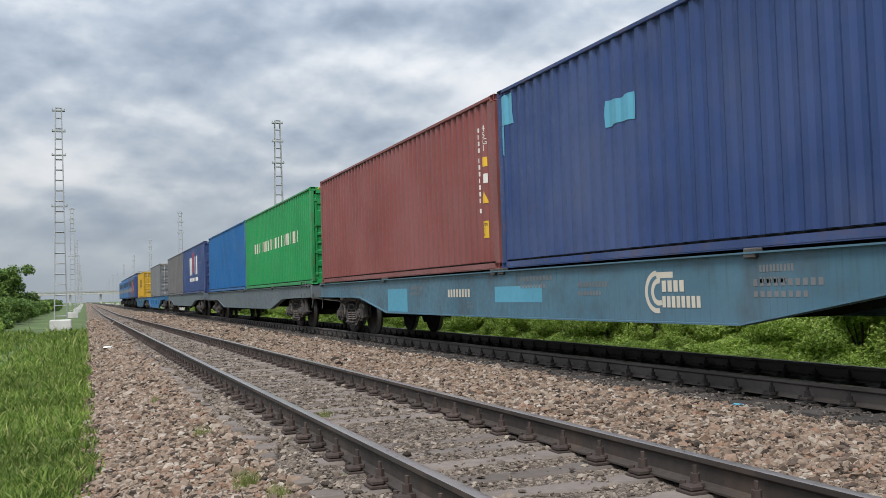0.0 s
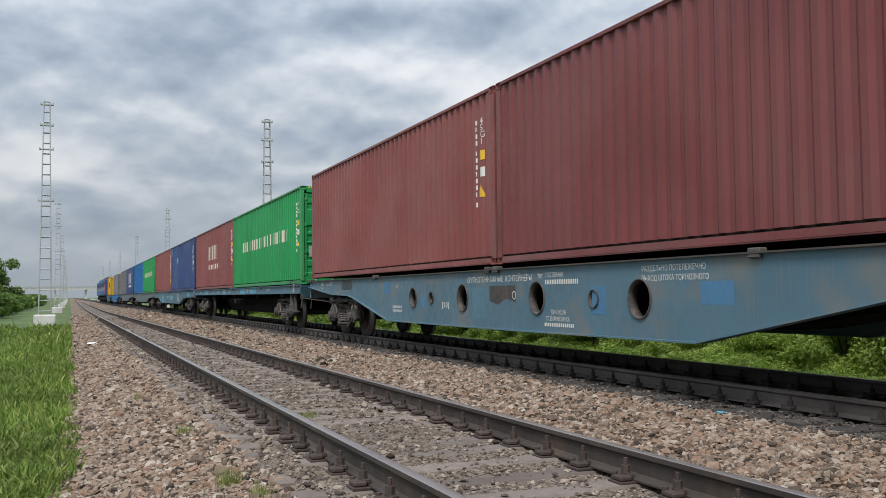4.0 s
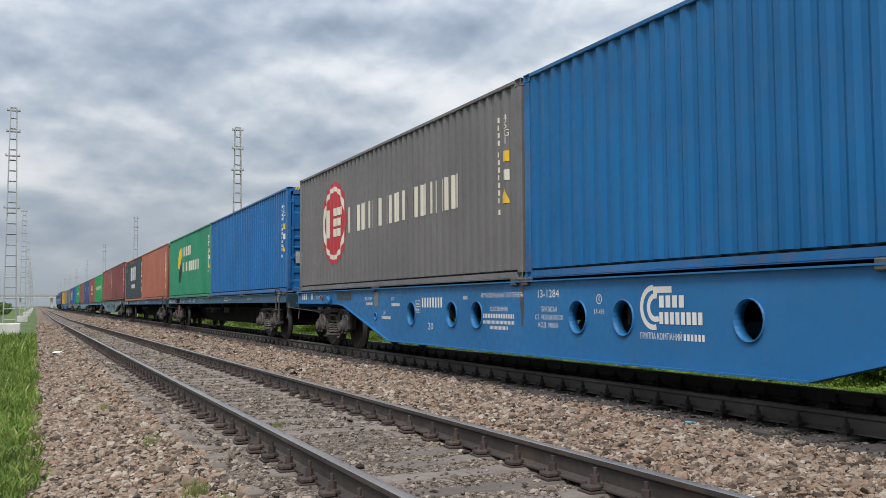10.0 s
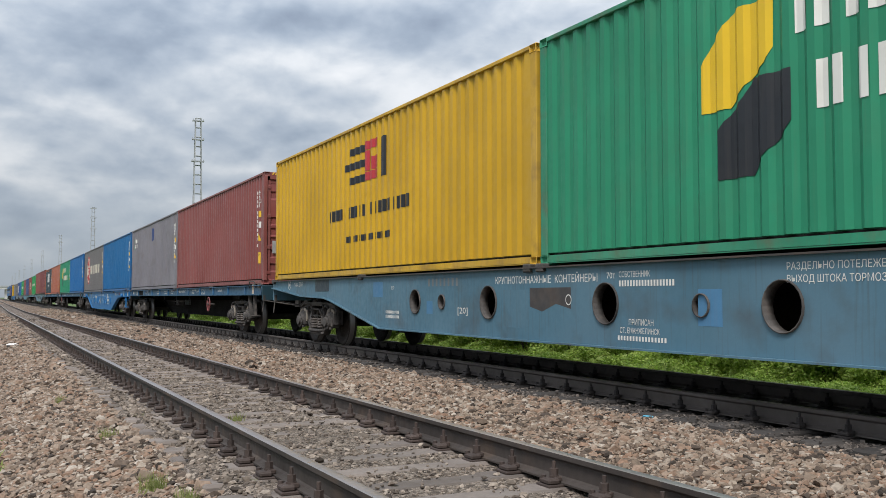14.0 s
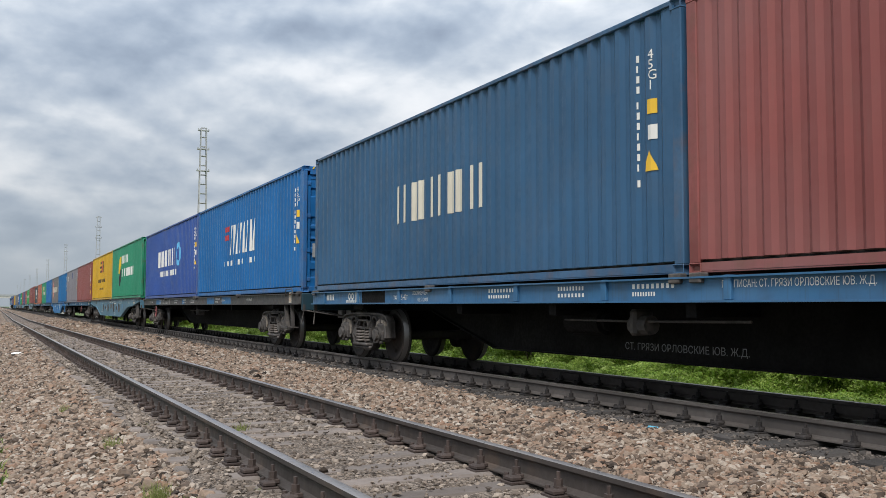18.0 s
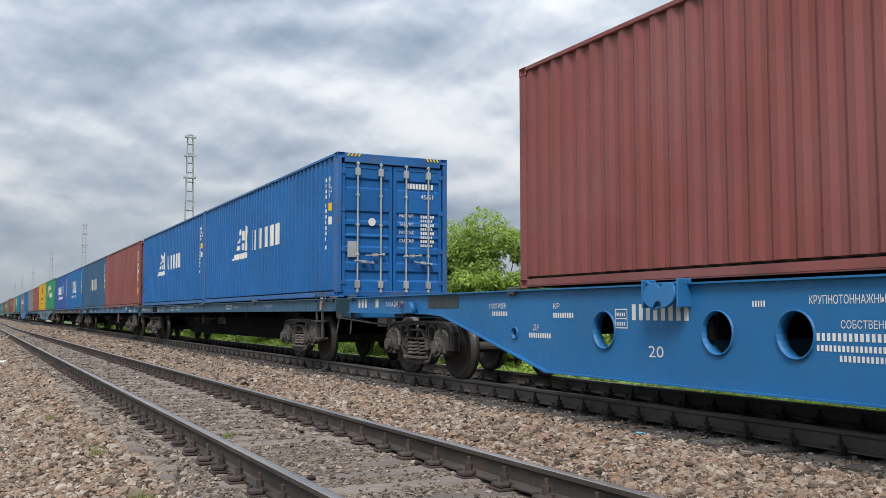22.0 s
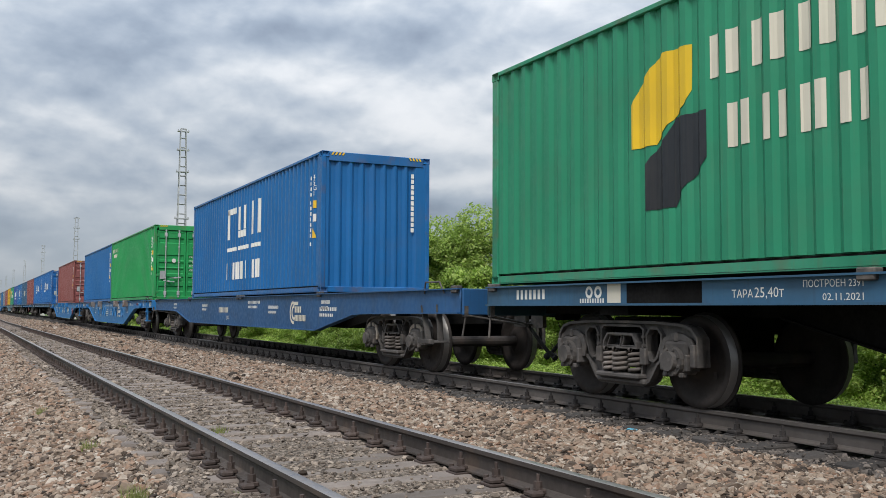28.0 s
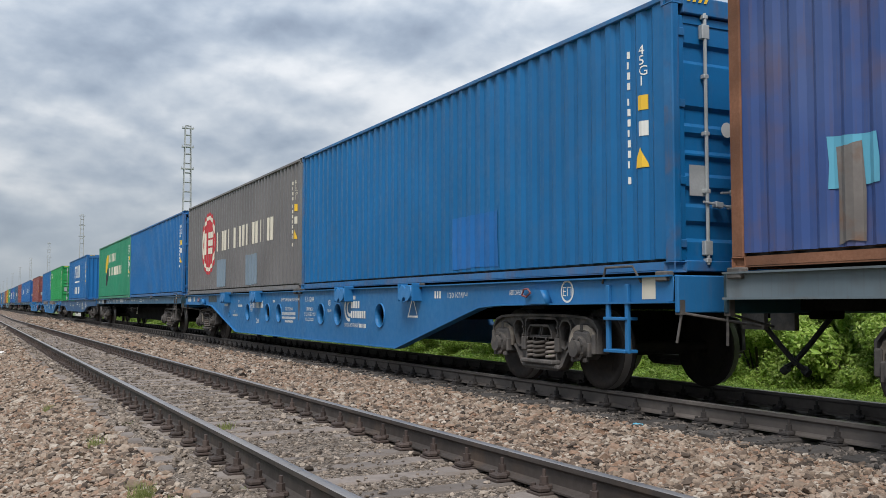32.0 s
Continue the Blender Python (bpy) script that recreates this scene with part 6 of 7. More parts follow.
    patch(c, 6.1, 2.1, 6.55, 2.62, NAVY, "dark blue touch-up patch")
    c = load(container("faded maroon container with yellow stickers at its end", MAROON, door_notes=True), -139.62)
    codes(c)
    w = run(wagon(flat_label.format("ribbed blue"), "flat", WAG_MID, -139.56, handwheel=-6.35), -139.56)
    flat_marks(w, 4)

    c = load(container("yellow container with a black and red mark and dark block lines", YELLOW), -152.92, 0.08)
    on_side(c, "logo_shape", flat_polys(blocks(5.1, 1.78, 1.0, 0.14, 1, 0.1) + blocks(4.9, 2.06, 1.2, 0.14, 1, 0.1) + blocks(5.1, 2.34, 1.0, 0.14, 1, 0.1) + blocks(6.75, 1.78, 0.25, 0.72, 1, 0.0)), BLACK)
    on_side(c, "logo_shape", flat_polys(blocks(6.0, 1.78, 0.62, 0.16, 1, 0.0) + blocks(6.0, 2.36, 0.62, 0.16, 1, 0.0) + blocks(6.0, 1.96, 0.2, 0.38, 1, 0.0) + blocks(6.34, 1.96, 0.28, 0.24, 1, 0.0)), RED)
    word(c, blocks(3.93, 1.13, 0.9, 0.22, 4, 0.3) + blocks(5.05, 1.13, 1.0, 0.22, 5, 0.3) + blocks(6.25, 1.13, 1.9, 0.22, 9, 0.3), BLACK)
    word(c, blocks(5.0, 0.66, 2.3, 0.12, 14, 0.35), BLACK)
    c = load(container("sea green container with a yellow and black logo and pale blocks", GREEN_S, door_notes=True), -165.2, 0.08)
    srt_logo(c, WHITE)
    w = run(wagon("weathered teal container wagon with round holes in its side beams", "old", WAG_TEAL, -165.15), -165.15)
    old_marks(w)

    c = load(container("royal blue container with white blocks and a light blue ring", BLUE_R), -178.77)
    word(c, blocks(3.45, 1.30, 4.3, 0.66, 5, 0.24), WHITE)
    on_side(c, "logo_ring", flat_polys(disc(8.25, 1.68, 0.46, 30, 0.27)), SKY_L, "light blue ring mark")
    word(c, blocks(3.95, 0.90, 4.0, 0.22, 11, 0.3), WHITE)
    codes(c, caution=False)
    c = load(container("mid blue container with white slanted blocks and a red one", BLUE, door_notes=True), -191.03)
    word(c, blocks(3.99, 1.66, 0.85, 0.16, 1, 0.2, 0.12) + blocks(4.05, 1.92, 0.9, 0.15, 1, 0.2, 0.12), RED)
    word(c, blocks(4.71, 1.2, 3.2, 0.87, 4, 0.22, 0.10), WHITE)
    word(c, blocks(3.99, 0.88, 4.1, 0.15, 9, 0.68), WHITE)
    codes(c, caution=False)
    w = run(wagon(flat_label.format("grimy brown"), "flat", WAG_BROWN, -191.0, handwheel=8.0), -191.0)
    flat_marks(w, 5)

    c = load(container("slate blue container with a short line of cream blocks", BLUE_D), -204.1)
    word(c, blocks(4.52, 1.12, 3.5, 0.65, 5, 0.26), CREAM)
    codes(c, caution=False)
    c = load(container("faded maroon container with stickers, scratches and white code marks", MAROON, door_notes=True), -216.37)
    codes(c)
    w = run(wagon(flat_label.format("ribbed blue"), "flat", WAG_DUSTY, -216.4, handwheel=-6.75), -216.4)
    flat_marks(w, 6)
    makers_marks(w)
    beam_text(w, "ПРИПИСАН: СТ. ГРЯЗИ ОРЛОВСКИЕ ЮВ. Ж.Д.", 0.10, 0.5, 1.19, 1.75)
    bm = text_bm("СТ. ГРЯЗИ ОРЛОВСКИЕ ЮВ. Ж.Д.", 0.12, 2.15)
    for v in bm.verts:
        v.co = (-0.375, 2.24 - v.co.x, 0.48 + v.co.y)
    part("lettering", bm, GREY_L, w)

    for f in (-229.55, -241.78):
        c = load(container("clear blue container with a white striped mark and white blocks", BLUE_B, door_notes=True), f)
        becta(c)
        codes(c, caution=False, triangle=False)
    w = run(wagon(flat_label.format("dark blue"), "flat", WAG_MID, -241.8, ladder=True, arch=CAST), -241.8)
    flat_marks(w, 3)

    c = load(container("maroon container standing alone, doors with galvanised locking bars", MAROON, door_notes=True), -260.97)
    codes(c, caution=False)
    w = run(wagon(deep_label + ", half empty", "deep", WAG_BLUE, -267.07, ladder=True, handwheel=-7.45, flaps=(3.05, 0.0, -3.05)), -267.07)
    deep_marks(w)

    c = load(container("plain dark blue container with white code marks", BLUE), -279.93)
    codes(c, caution=False)
    c = load(container("bright green container with small cream lines and marked doors", GREEN, door_notes=True), -292.2)
    word(c, blocks(0.35, 2.36, 1.9, 0.18, 14, 0.3) + blocks(0.8, 2.12, 1.0, 0.16, 7, 0.3), CREAM)
    codes(c, caution=False)
    on_end(c, "height_sign", flat_polys([[(0.62, 0.95), (0.92, 0.95), (0.92, 1.42), (0.62, 1.42)]]), STICKER, "yellow height warning sign", -(LEN / 2 - 0.055) - 0.018)
    w = run(wagon(deep_label, "deep", WAG_BLUE, -292.16, ladder=True, flaps=(6.07, 3.02, -3.0, -6.0), flap_mat=FLAP_RUST, arch=CAST), -292.16)
    deep_marks(w)

    c = load(container("mid blue container with white line mark and blocks, closed end", BLUE, doors="front"), -311.48)
    on_side(c, "logo_shape", flat_polys(blocks(4.4, 1.55, 0.22, 0.8, 1, 0.0) + blocks(4.4, 2.22, 0.9, 0.16, 1, 0.0) + blocks(5.55, 1.75, 0.22, 0.62, 1, 0.0) + blocks(6.1, 1.75, 0.22, 0.62, 1, 0.0) + blocks(5.55, 1.55, 0.77, 0.18, 1, 0.0) + blocks(6.75, 1.55, 0.22, 0.85, 1, 0.0) + blocks(7.4, 1.55, 0.22, 0.85, 1, 0.0)), WHITE)
    on_side(c, "logo_shape", flat_polys(blocks(4.38, 1.22, 3.5, 0.10, 3, 0.2)), WHITE)
    word(c, blocks(4.3, 0.45, 3.4, 0.46, 7, 0.24), WHITE)
    codes(c, caution=False)
    rows = []
    for i in range(11):
        rows.append([(0.78, 2.45 - 0.115 * i), (0.85, 2.45 - 0.115 * i), (0.85, 2.54 - 0.115 * i), (0.78, 2.54 - 0.115 * i)])
    on_end(c, "code_marks", flat_polys(rows), WHITE, "", -(LEN / 2) - 0.004 + 0.018)
    w = run(wagon("blue container wagon with shallow bellied beams, half empty", "belly", WAG_DEEP, -317.58), -317.58)
    belly_marks(w, plain=True)

    c = load(container("sea green container with a yellow and black logo and pale blocks", GREEN_S), -330.64)
    srt_logo(c, CREAM)
    codes(c, caution=False)
    c = load(container("mid blue container with white code marks and a yellow triangle", BLUE, door_notes=True), -342.91)
    codes(c, caution=False)
    w = run(wagon(flat_label.format("steel blue"), "flat", WAG_MID, -342.87, ladder=True, arch=CAST), -342.87)
    flat_marks(w, 3, True)

    c = load(container("warm grey container with red round logo and grey patches", GREY_T), -355.99)
    ts_logo(c)
    codes(c, CREAM, caution=False)
    patch(c, 4.14, 0.2, 5.25, 0.98, GREY_P, "grey-blue touch-up patch")
    patch(c, 7.33, 0.2, 8.4, 0.98, GREY_P, "grey-blue touch-up patch")
    c = load(container("teal blue container with a brighter blue patch and small dents", BLUE_T, door_notes=True), -368.2)
    codes(c, caution=False)
    patch(c, 7.2, 0.2, 8.57, 0.96, BLUE_B, "brighter blue touch-up patch")
    w = run(wagon(deep_label, "deep", WAG_BLUE, -368.17, ladder=True, flaps=(6.37, 3.21, -3.0, -6.0)), -368.17)
    deep_marks(w, "ДЯГИЛЕВО МОСК", "220203")

    c = load(container("rusted, scraped navy container with pale patched spots", OLD_NAVY, frame=RUST), -381.18)
    patch(c, 1.12, 0.63, 1.62, 1.06, TEAL_P, "turquoise touch-up patch")
    patch(c, 1.2, 0.18, 1.46, 0.99, FLAP_RUST, "bare rust-brown scraped patch", 0.009)
    load(container("plain maroon container with white code marks", MAROON), -393.45)
    w = run(wagon(flat_label.format("dusty grey"), "flat", WAG_GREY, -393.4), -393.4)
    flat_marks(w, 5)


def word(root, polys, mat, label=""):
    """Plain blocks in a row, each laid on the sheet by itself; a tall one is parted by a narrow slit."""
    for poly in polys:
        (ua, va), (ub, _), (uc, vc), (ud, _) = poly
        w, h = ub - ua, vc - va
        quads = [[(ua + 0.04 * w, va), (ub - 0.1 * w, va), (uc - 0.1 * w, vc), (ud + 0.04 * w, vc)]]
        if h > 0.3 and w > 0.16:
            cut = lambda p, q: [(ua + p * w, va), (ua + q * w, va), (ud + q * w, vc), (ud + p * w, vc)]
            quads = [cut(0.04, 0.36), cut(0.58, 0.90)]
        on_side(root, "letter_block", flat_polys(quads), mat, label)


def ita(c):
    word(c, blocks(2.1, 1.35, 3.2, 0.38, 10, 0.38) + blocks(5.54, 1.36, 1.75, 0.38, 5, 0.34) + blocks(7.49, 1.37, 2.9, 0.38, 8, 0.36), CREAM)


def becta(c):
    """White mark of stacked slanted strips, then a line of blocks."""
    strips = [[(3.52, 1.15), (5.05, 1.15), (5.2, 1.30), (3.85, 1.30)], [(3.98, 1.40), (4.45, 1.40), (4.45, 1.52), (4.14, 1.52)], [(4.14, 1.60), (4.45, 1.60), (4.45, 1.72), (4.26, 1.72)], [(4.28, 1.80), (4.48, 1.80), (4.48, 1.96), (4.40, 1.96)], [(4.62, 1.38), (4.92, 1.38), (4.92, 1.56), (4.62, 1.56)], [(4.62, 1.64), (4.90, 1.64), (4.90, 1.90), (4.62, 1.90)], [(5.0, 1.34), (5.22, 1.40), (5.22, 1.58), (5.08, 1.66), (5.22, 1.74), (5.22, 1.92), (5.0, 2.02)]]
    on_side(c, "logo_shape", flat_polys(strips), WHITE, "white striped mark")
    word(c, blocks(5.66, 1.32, 2.65, 0.51, 5, 0.34), WHITE)


def makers_marks(w):
    """Marks and fittings at the rear of the dusty blue wagon's beam."""
    beam_text(w, "(ДБ)", 0.10, 8.35, 1.13, 0.18)
    part("toggle_box", boxed(-0.05, 0.02, -0.13, 0.13, -0.05, 0.05, 0.012), CAST, w).location = (-BEAM_X - 0.02, -8.08, 1.17)
    beam_text(w, "ИЗГОТОВИТЕЛЬ", 0.075, 9.5, 1.205, 0.55)
    beam_bars(w, 9.5, 1.11, 1.25, 0.065, 24, None, 0.35)
    on_beam(w, "logo_ring", flat_polys([[(u * 1.5, v) for u, v in q] for q in disc(0, 0, 0.10, 28, 0.085)]), WHITE, 11.1, 1.18, "white oval mark")
    beam_bars(w, 11.02, 1.15, 0.18, 0.06, 3, None, 0.3)
    bracket = plate([(-0.26, 0.12), (0.10, 0.12), (0.26, -0.12), (-0.26, -0.12)], [], 0.10)
    part("slanted_bracket", bracket, WAG_PALE, w).location = (-BEAM_X - 0.055, -9.08, 1.185)


def frame_polys(w, h, b):
    """A thin rectangular outline."""
    return flat_polys([[(0, 0), (w, 0), (w, b), (0, b)], [(0, h - b), (w, h - b), (w, h), (0, h)], [(0, b), (b, b), (b, h - b), (0, h - b)], [(w - b, b), (w, b), (w, h - b), (w - b, h - b)]])


def flat_marks(w, style, badge=False):
    rng = random.Random(style * 7)
    if style == 3 and not badge:
        beam_bars(w, -11.85, 1.12, 0.72, 0.12, 7, None, 0.42)
        on_beam(w, "stencil_frame", frame_polys(0.30, 0.13, 0.014), WHITE, -11.05, 1.115, "white stencilled frame")
        beam_bars(w, -11.01, 1.15, 0.22, 0.06, 5, None, 0.4)
        beam_text(w, "120 КМ/Ч", 0.12, -10.7, 1.12, 0.48)
        beam_text(w, "EAC", 0.19, -10.12, 1.09, 0.2)
        beam_text(w, "t", 0.12, -9.42, 1.10, 0.05)
        beam_patch(w, -9.24, 1.075, 1.08, 0.22, GRIME_SHADE, "dark painted panel", -0.002)
        beam_text(w, "ДР 1429", 0.10, -8.08, 1.20, 0.36)
        beam_text(w, "01.09.23-25", 0.11, -8.2, 1.09, 0.54)
        beam_text(w, "ТОРМОЗ →", 0.05, -7.6, 1.19, 0.27)
        beam_text(w, "ОТПУСК ←", 0.05, -7.6, 1.12, 0.27)
        beam_text(w, "ПОСТРОЕН 1899", 0.105, -7.12, 1.195, 0.62)
        beam_text(w, "13.09.20", 0.105, -7.12, 1.09, 0.34)
    elif style in (2, 3, 4, 6):
        beam_bars(w, -11.5, 1.13, 0.70, 0.12, 7, None, 0.42)
        on_beam(w, "logo_shape", flat_polys(disc(0.1, 0.12, 0.07, 16, 0.035) + disc(0.27, 0.12, 0.07, 16, 0.035)), WHITE, -10.02, 1.08, "white double ring mark")
        beam_bars(w, -10.1, 1.08, 0.48, 0.05, 10, None, 0.42)
        beam_patch(w, -9.58, 1.08, 0.24, 0.21, CREAM, "pale square notice")
        beam_patch(w, -9.24, 1.075, 1.16, 0.22, GRIME_SHADE, "dark painted panel", -0.002)
        beam_text(w, "ТАРА", 0.10, -7.68, 1.12, 0.26)
        beam_text(w, "25,40т", 0.13, -7.40, 1.12, 0.34)
        beam_text(w, "ПОСТРОЕН 2391", 0.085, -6.85, 1.20, 0.60)
        beam_text(w, "02.11.2021", 0.085, -6.65, 1.09, 0.40)
        if style != 6:
            beam_text(w, "КРУПНОТОННАЖНЫЕ  КОНТЕЙНЕРЫ", 0.10, 0.72, 1.16, 1.27)
            beam_text(w, "68,5т", 0.12, 2.40, 1.16, 0.28)
    else:
        beam_text(w, "ТАРА", 0.09, -10.3, 1.13, 0.33)
        beam_text(w, "25", 0.14, -9.93, 1.13, 0.17)
        beam_bars(w, -9.72, 1.13, 0.22, 0.06, 4, None, 0.45)
        beam_text(w, "ПОСТРОЕН", 0.085, -7.8, 1.21, 0.44)
        beam_bars(w, -7.33, 1.21, 0.12, 0.06, 3, None, 0.45)
        beam_bars(w, -7.72, 1.11, 0.42, 0.055, 7, None, 0.45)
        beam_text(w, "КР", 0.085, -6.82, 1.205, 0.12)
        beam_text(w, "01.03.31", 0.09, -6.92, 1.09, 0.35)
        beam_text(w, "ДР 1324", 0.085, -6.14, 1.205, 0.34)
        beam_text(w, "26.01.2023-2025", 0.085, -6.35, 1.10, 0.66)
        for k in range(3):
            on_beam(w, "stencil_frame", flat_polys([[(0, 0), (0.2, 0), (0.2, 0.012), (0, 0.012)], [(0, 0), (0.012, 0), (0.012, 0.062), (0, 0.062)], [(0.188, 0), (0.2, 0), (0.2, 0.062), (0.188, 0.062)]]), WHITE, -5.44, 1.085 + 0.062 * k, "")
            beam_bars(w, -5.41, 1.11 + 0.062 * k, 0.14, 0.03, 5, None, 0.5)
    for u in (-5.3, -4.2, 3.2) if style == 3 else (-4.2, -2.4, -0.9, 3.2):
        beam_bars(w, u, 1.20, rng.uniform(0.5, 0.9), 0.05, rng.randrange(9, 14), None, 0.45)
        beam_bars(w, u, 1.12, rng.uniform(0.4, 0.7), 0.045, rng.randrange(8, 12), None, 0.45)
    beam_text(w, "120 КМ/Ч", 0.09, -8.0 + 12.0, 1.15, 0.5)
    beam_text(w, "АВТОРЕЖИМ", 0.08, 7.2, 1.16, 0.6)
    on_beam(w, "white_badge", flat_polys([[(0, 0), (0.22, 0), (0.22, 0.24), (0, 0.24)]]), CREAM, 11.3, 1.09, "pale square notice plate")
    on_beam(w, "red_frame", flat_polys([[(0.04, 0.04), (0.18, 0.04), (0.18, 0.055), (0.04, 0.055)], [(0.04, 0.185), (0.18, 0.185), (0.18, 0.20), (0.04, 0.20)], [(0.04, 0.055), (0.053, 0.055), (0.053, 0.185), (0.04, 0.185)], [(0.167, 0.055), (0.18, 0.055), (0.18, 0.185), (0.167, 0.185)]]), ORANGE, 11.3, 1.085, "thin red frame", 0.003)
    if style == 4:
        beam_text(w, "ПРИПИСАН", 0.09, 0.5, 1.16, 0.5)
        beam_text(w, "КРУПНОТОННАЖНЫЕ", 0.085, 4.6, 1.19, 0.8)
        beam_text(w, "КОНТЕЙНЕРЫ", 0.085, 4.75, 1.09, 0.6)
    if style == 3:
        if badge:
            beam_bars(w, -2.81, 1.12, 1.15, 0.18, 8)
            beam_text(w, "20", 0.16, -1.17, 1.13, 0.22)
        else:
            beam_text(w, "КРУПНОТОННАЖНЫЕ КОНТЕЙНЕРЫ", 0.085, -2.6, 1.19, 1.2)
            bm = flat_polys(blocks(0, 0, 1.15, 0.22, 8, 0.4))
            for v in bm.verts:
                v.co = (-0.375, 1.7 - v.co.x, 0.68 + v.co.y)
            tagged(part("stencil_line", bm, GREY_L, w), kind="stuff")
    if style in (1, 2, 5):
        for u, wd in ((-8.6, 1.2), (-2.6, 0.5), (1.9, 1.1), (4.1, 1.2)):
            beam_patch(w, u, 1.08, wd, 0.21, TEAL_P if style == 1 else WAG_BLUE, "brighter repainted area", -0.002)
    if style in (4, 6):
        for u in range(-11, 12, 2):
            part("rib", W_RIB, WAG_DUSTY, w).location = (0, u + 0.4, 0)
    if badge:
        for name, polys, mat, label, out in (("sill_badge", [[(0, 0), (0.52, 0), (0.52, 0.40), (0, 0.40)]], CREAM, "pale painted badge on the sill", 0.375),
                                             ("badge_arc", disc(0.17, 0.24, 0.12, 20, 0.085)[4:17], BLACK, "", 0.379),
                                             ("badge_block", blocks(0.2, 0.26, 0.25, 0.07, 4) + blocks(0.2, 0.15, 0.3, 0.07, 6) + blocks(0.05, 0.05, 0.42, 0.03, 10), BLACK, "", 0.379)):
            bm = flat_polys(polys)
            for v in bm.verts:
                v.co = (-out, 3.7 - v.co.x, 0.56 + v.co.y)
            part(name, bm, mat, w, label)
    if style == 4:
        bm = flat_polys(blocks(0, 0, 1.25, 0.24, 8, 0.45))
        for v in bm.verts:
            v.co = (-0.375, 2.8 - v.co.x, 0.70 + v.co.y)
        tagged(part("stencil_line", bm, WAG_GREY, w), kind="stuff")


def deep_marks(w, station="ЧЕХОВ МОСК", code="190506", primed=False):
    beam_bars(w, -11.78, 1.11, 0.48, 0.15, 3)
    beam_patch(w, -10.95, 1.11, 0.14, 0.14, CREAM, "pale square mark")
    beam_text(w, "ТАРА", 0.10, -10.49, 1.12, 0.33)
    beam_text(w, "24.16т", 0.14, -10.13, 1.12, 0.42)
    beam_patch(w, -8.79, 1.08, 1.05, 0.19, GREY_D, "dark grey painted panel")
    beam_text(w, "ПОСТРОЕН", 0.09, -6.83, 1.07, 0.45)
    beam_bars(w, -6.75, 0.97, 0.42, 0.06, 9, None, 0.42)
    beam_bars(w, -3.70, 0.93, 0.95, 0.17, 8, None, 0.45)
    beam_text(w, "20", 0.17, -3.43, 0.55, 0.24)
    beam_text(w, "КР", 0.09, -5.24, 1.06, 0.14)
    beam_bars(w, -5.24, 0.95, 0.45, 0.06, 9, None, 0.4)
    beam_text(w, "ДР", 0.09, -5.70, 0.80, 0.14)
    beam_bars(w, -5.80, 0.70, 0.52, 0.06, 10, None, 0.4)
    on_beam(w, "stencil_frame", flat_polys([[(0, 0), (0.22, 0), (0.22, 0.012), (0, 0.012)], [(0, 0.1), (0.22, 0.1), (0.22, 0.112), (0, 0.112)], [(0, 0.2), (0.22, 0.2), (0.22, 0.212), (0, 0.212)], [(0, 0.012), (0.012, 0.012), (0.012, 0.2), (0, 0.2)], [(0.208, 0.012), (0.22, 0.012), (0.22, 0.2), (0.208, 0.2)]]), WHITE, -4.0, 0.84, "white stencilled frame")
    beam_bars(w, -3.97, 0.97, 0.16, 0.04, 5, None, 0.45)
    beam_bars(w, -3.97, 0.87, 0.16, 0.04, 5, None, 0.45)
    beam_bars(w, -1.95, 1.06, 0.17, 0.055, 5, None, 0.45)
    beam_text(w, "КРУПНОТОННАЖНЫЕ  КОНТЕЙНЕРЫ", 0.10, -1.30, 1.08, 1.36)
    beam_text(w, "СОБСТВЕННИК", 0.09, -0.98, 0.88, 0.57)
    beam_bars(w, -1.23, 0.775, 1.03, 0.065, 19, None, 0.4)
    beam_bars(w, -1.23, 0.69, 1.03, 0.05, 24, None, 0.4)
    beam_bars(w, -1.0, 0.61, 0.6, 0.05, 14, None, 0.4)
    beam_text(w, "13-1284", 0.15, 0.48, 1.07, 0.56)
    beam_text(w, "ПРИПИСАН", 0.095, 0.56, 0.88, 0.42)
    beam_text(w, "СТ. " + station, 0.09, 0.40, 0.775, 0.74)
    beam_text(w, "КОД " + code, 0.09, 0.49, 0.67, 0.52)
    on_beam(w, "round_mark", flat_polys(disc(0, 0, 0.062, 20, 0.05)), WHITE, 1.99, 1.04, "small white ring")
    beam_text(w, "К", 0.085, 1.965, 1.012, 0.05)
    beam_text(w, "М-493", 0.08, 1.88, 0.86, 0.22)
    if primed:
        beam_patch(w, -6.25, 0.95, 0.26, 0.30, GREY_L, "pale grey primed patch")
    for u in (-0.42, 0.0, 3.6, -5.3):
        on_beam(w, "rust_stain", flat_polys([[(0, 0), (0.05, 0.02), (0.08, 0.35), (0.06, 0.62), (-0.04, 0.62), (-0.03, 0.3)]]), RUST_P, u, 0.66 - 0.1 * (u > 1), "", -0.002) if u == 0.0 else None
    arcs = disc(0.25, 0.21, 0.25, 28, 0.19)[7:22] + disc(0.29, 0.21, 0.16, 28, 0.10)[6:23] + [[(0.25, 0.37), (0.58, 0.37), (0.58, 0.44), (0.25, 0.44)]]
    on_beam(w, "logo_shape", flat_polys(arcs), WHITE, 2.83, 0.73, "white double arc logo shape")
    for q in blocks(0.36, 0.21, 0.46, 0.13, 4, 0.28) + blocks(0.36, 0.03, 0.75, 0.13, 8, 0.28):
        on_beam(w, "word_shape", flat_polys([q]), WHITE, 2.83, 0.73, "", 0.003)
    beam_text(w, "ГРУППА КОМПАНИЙ", 0.10, 2.83, 0.59, 0.74)
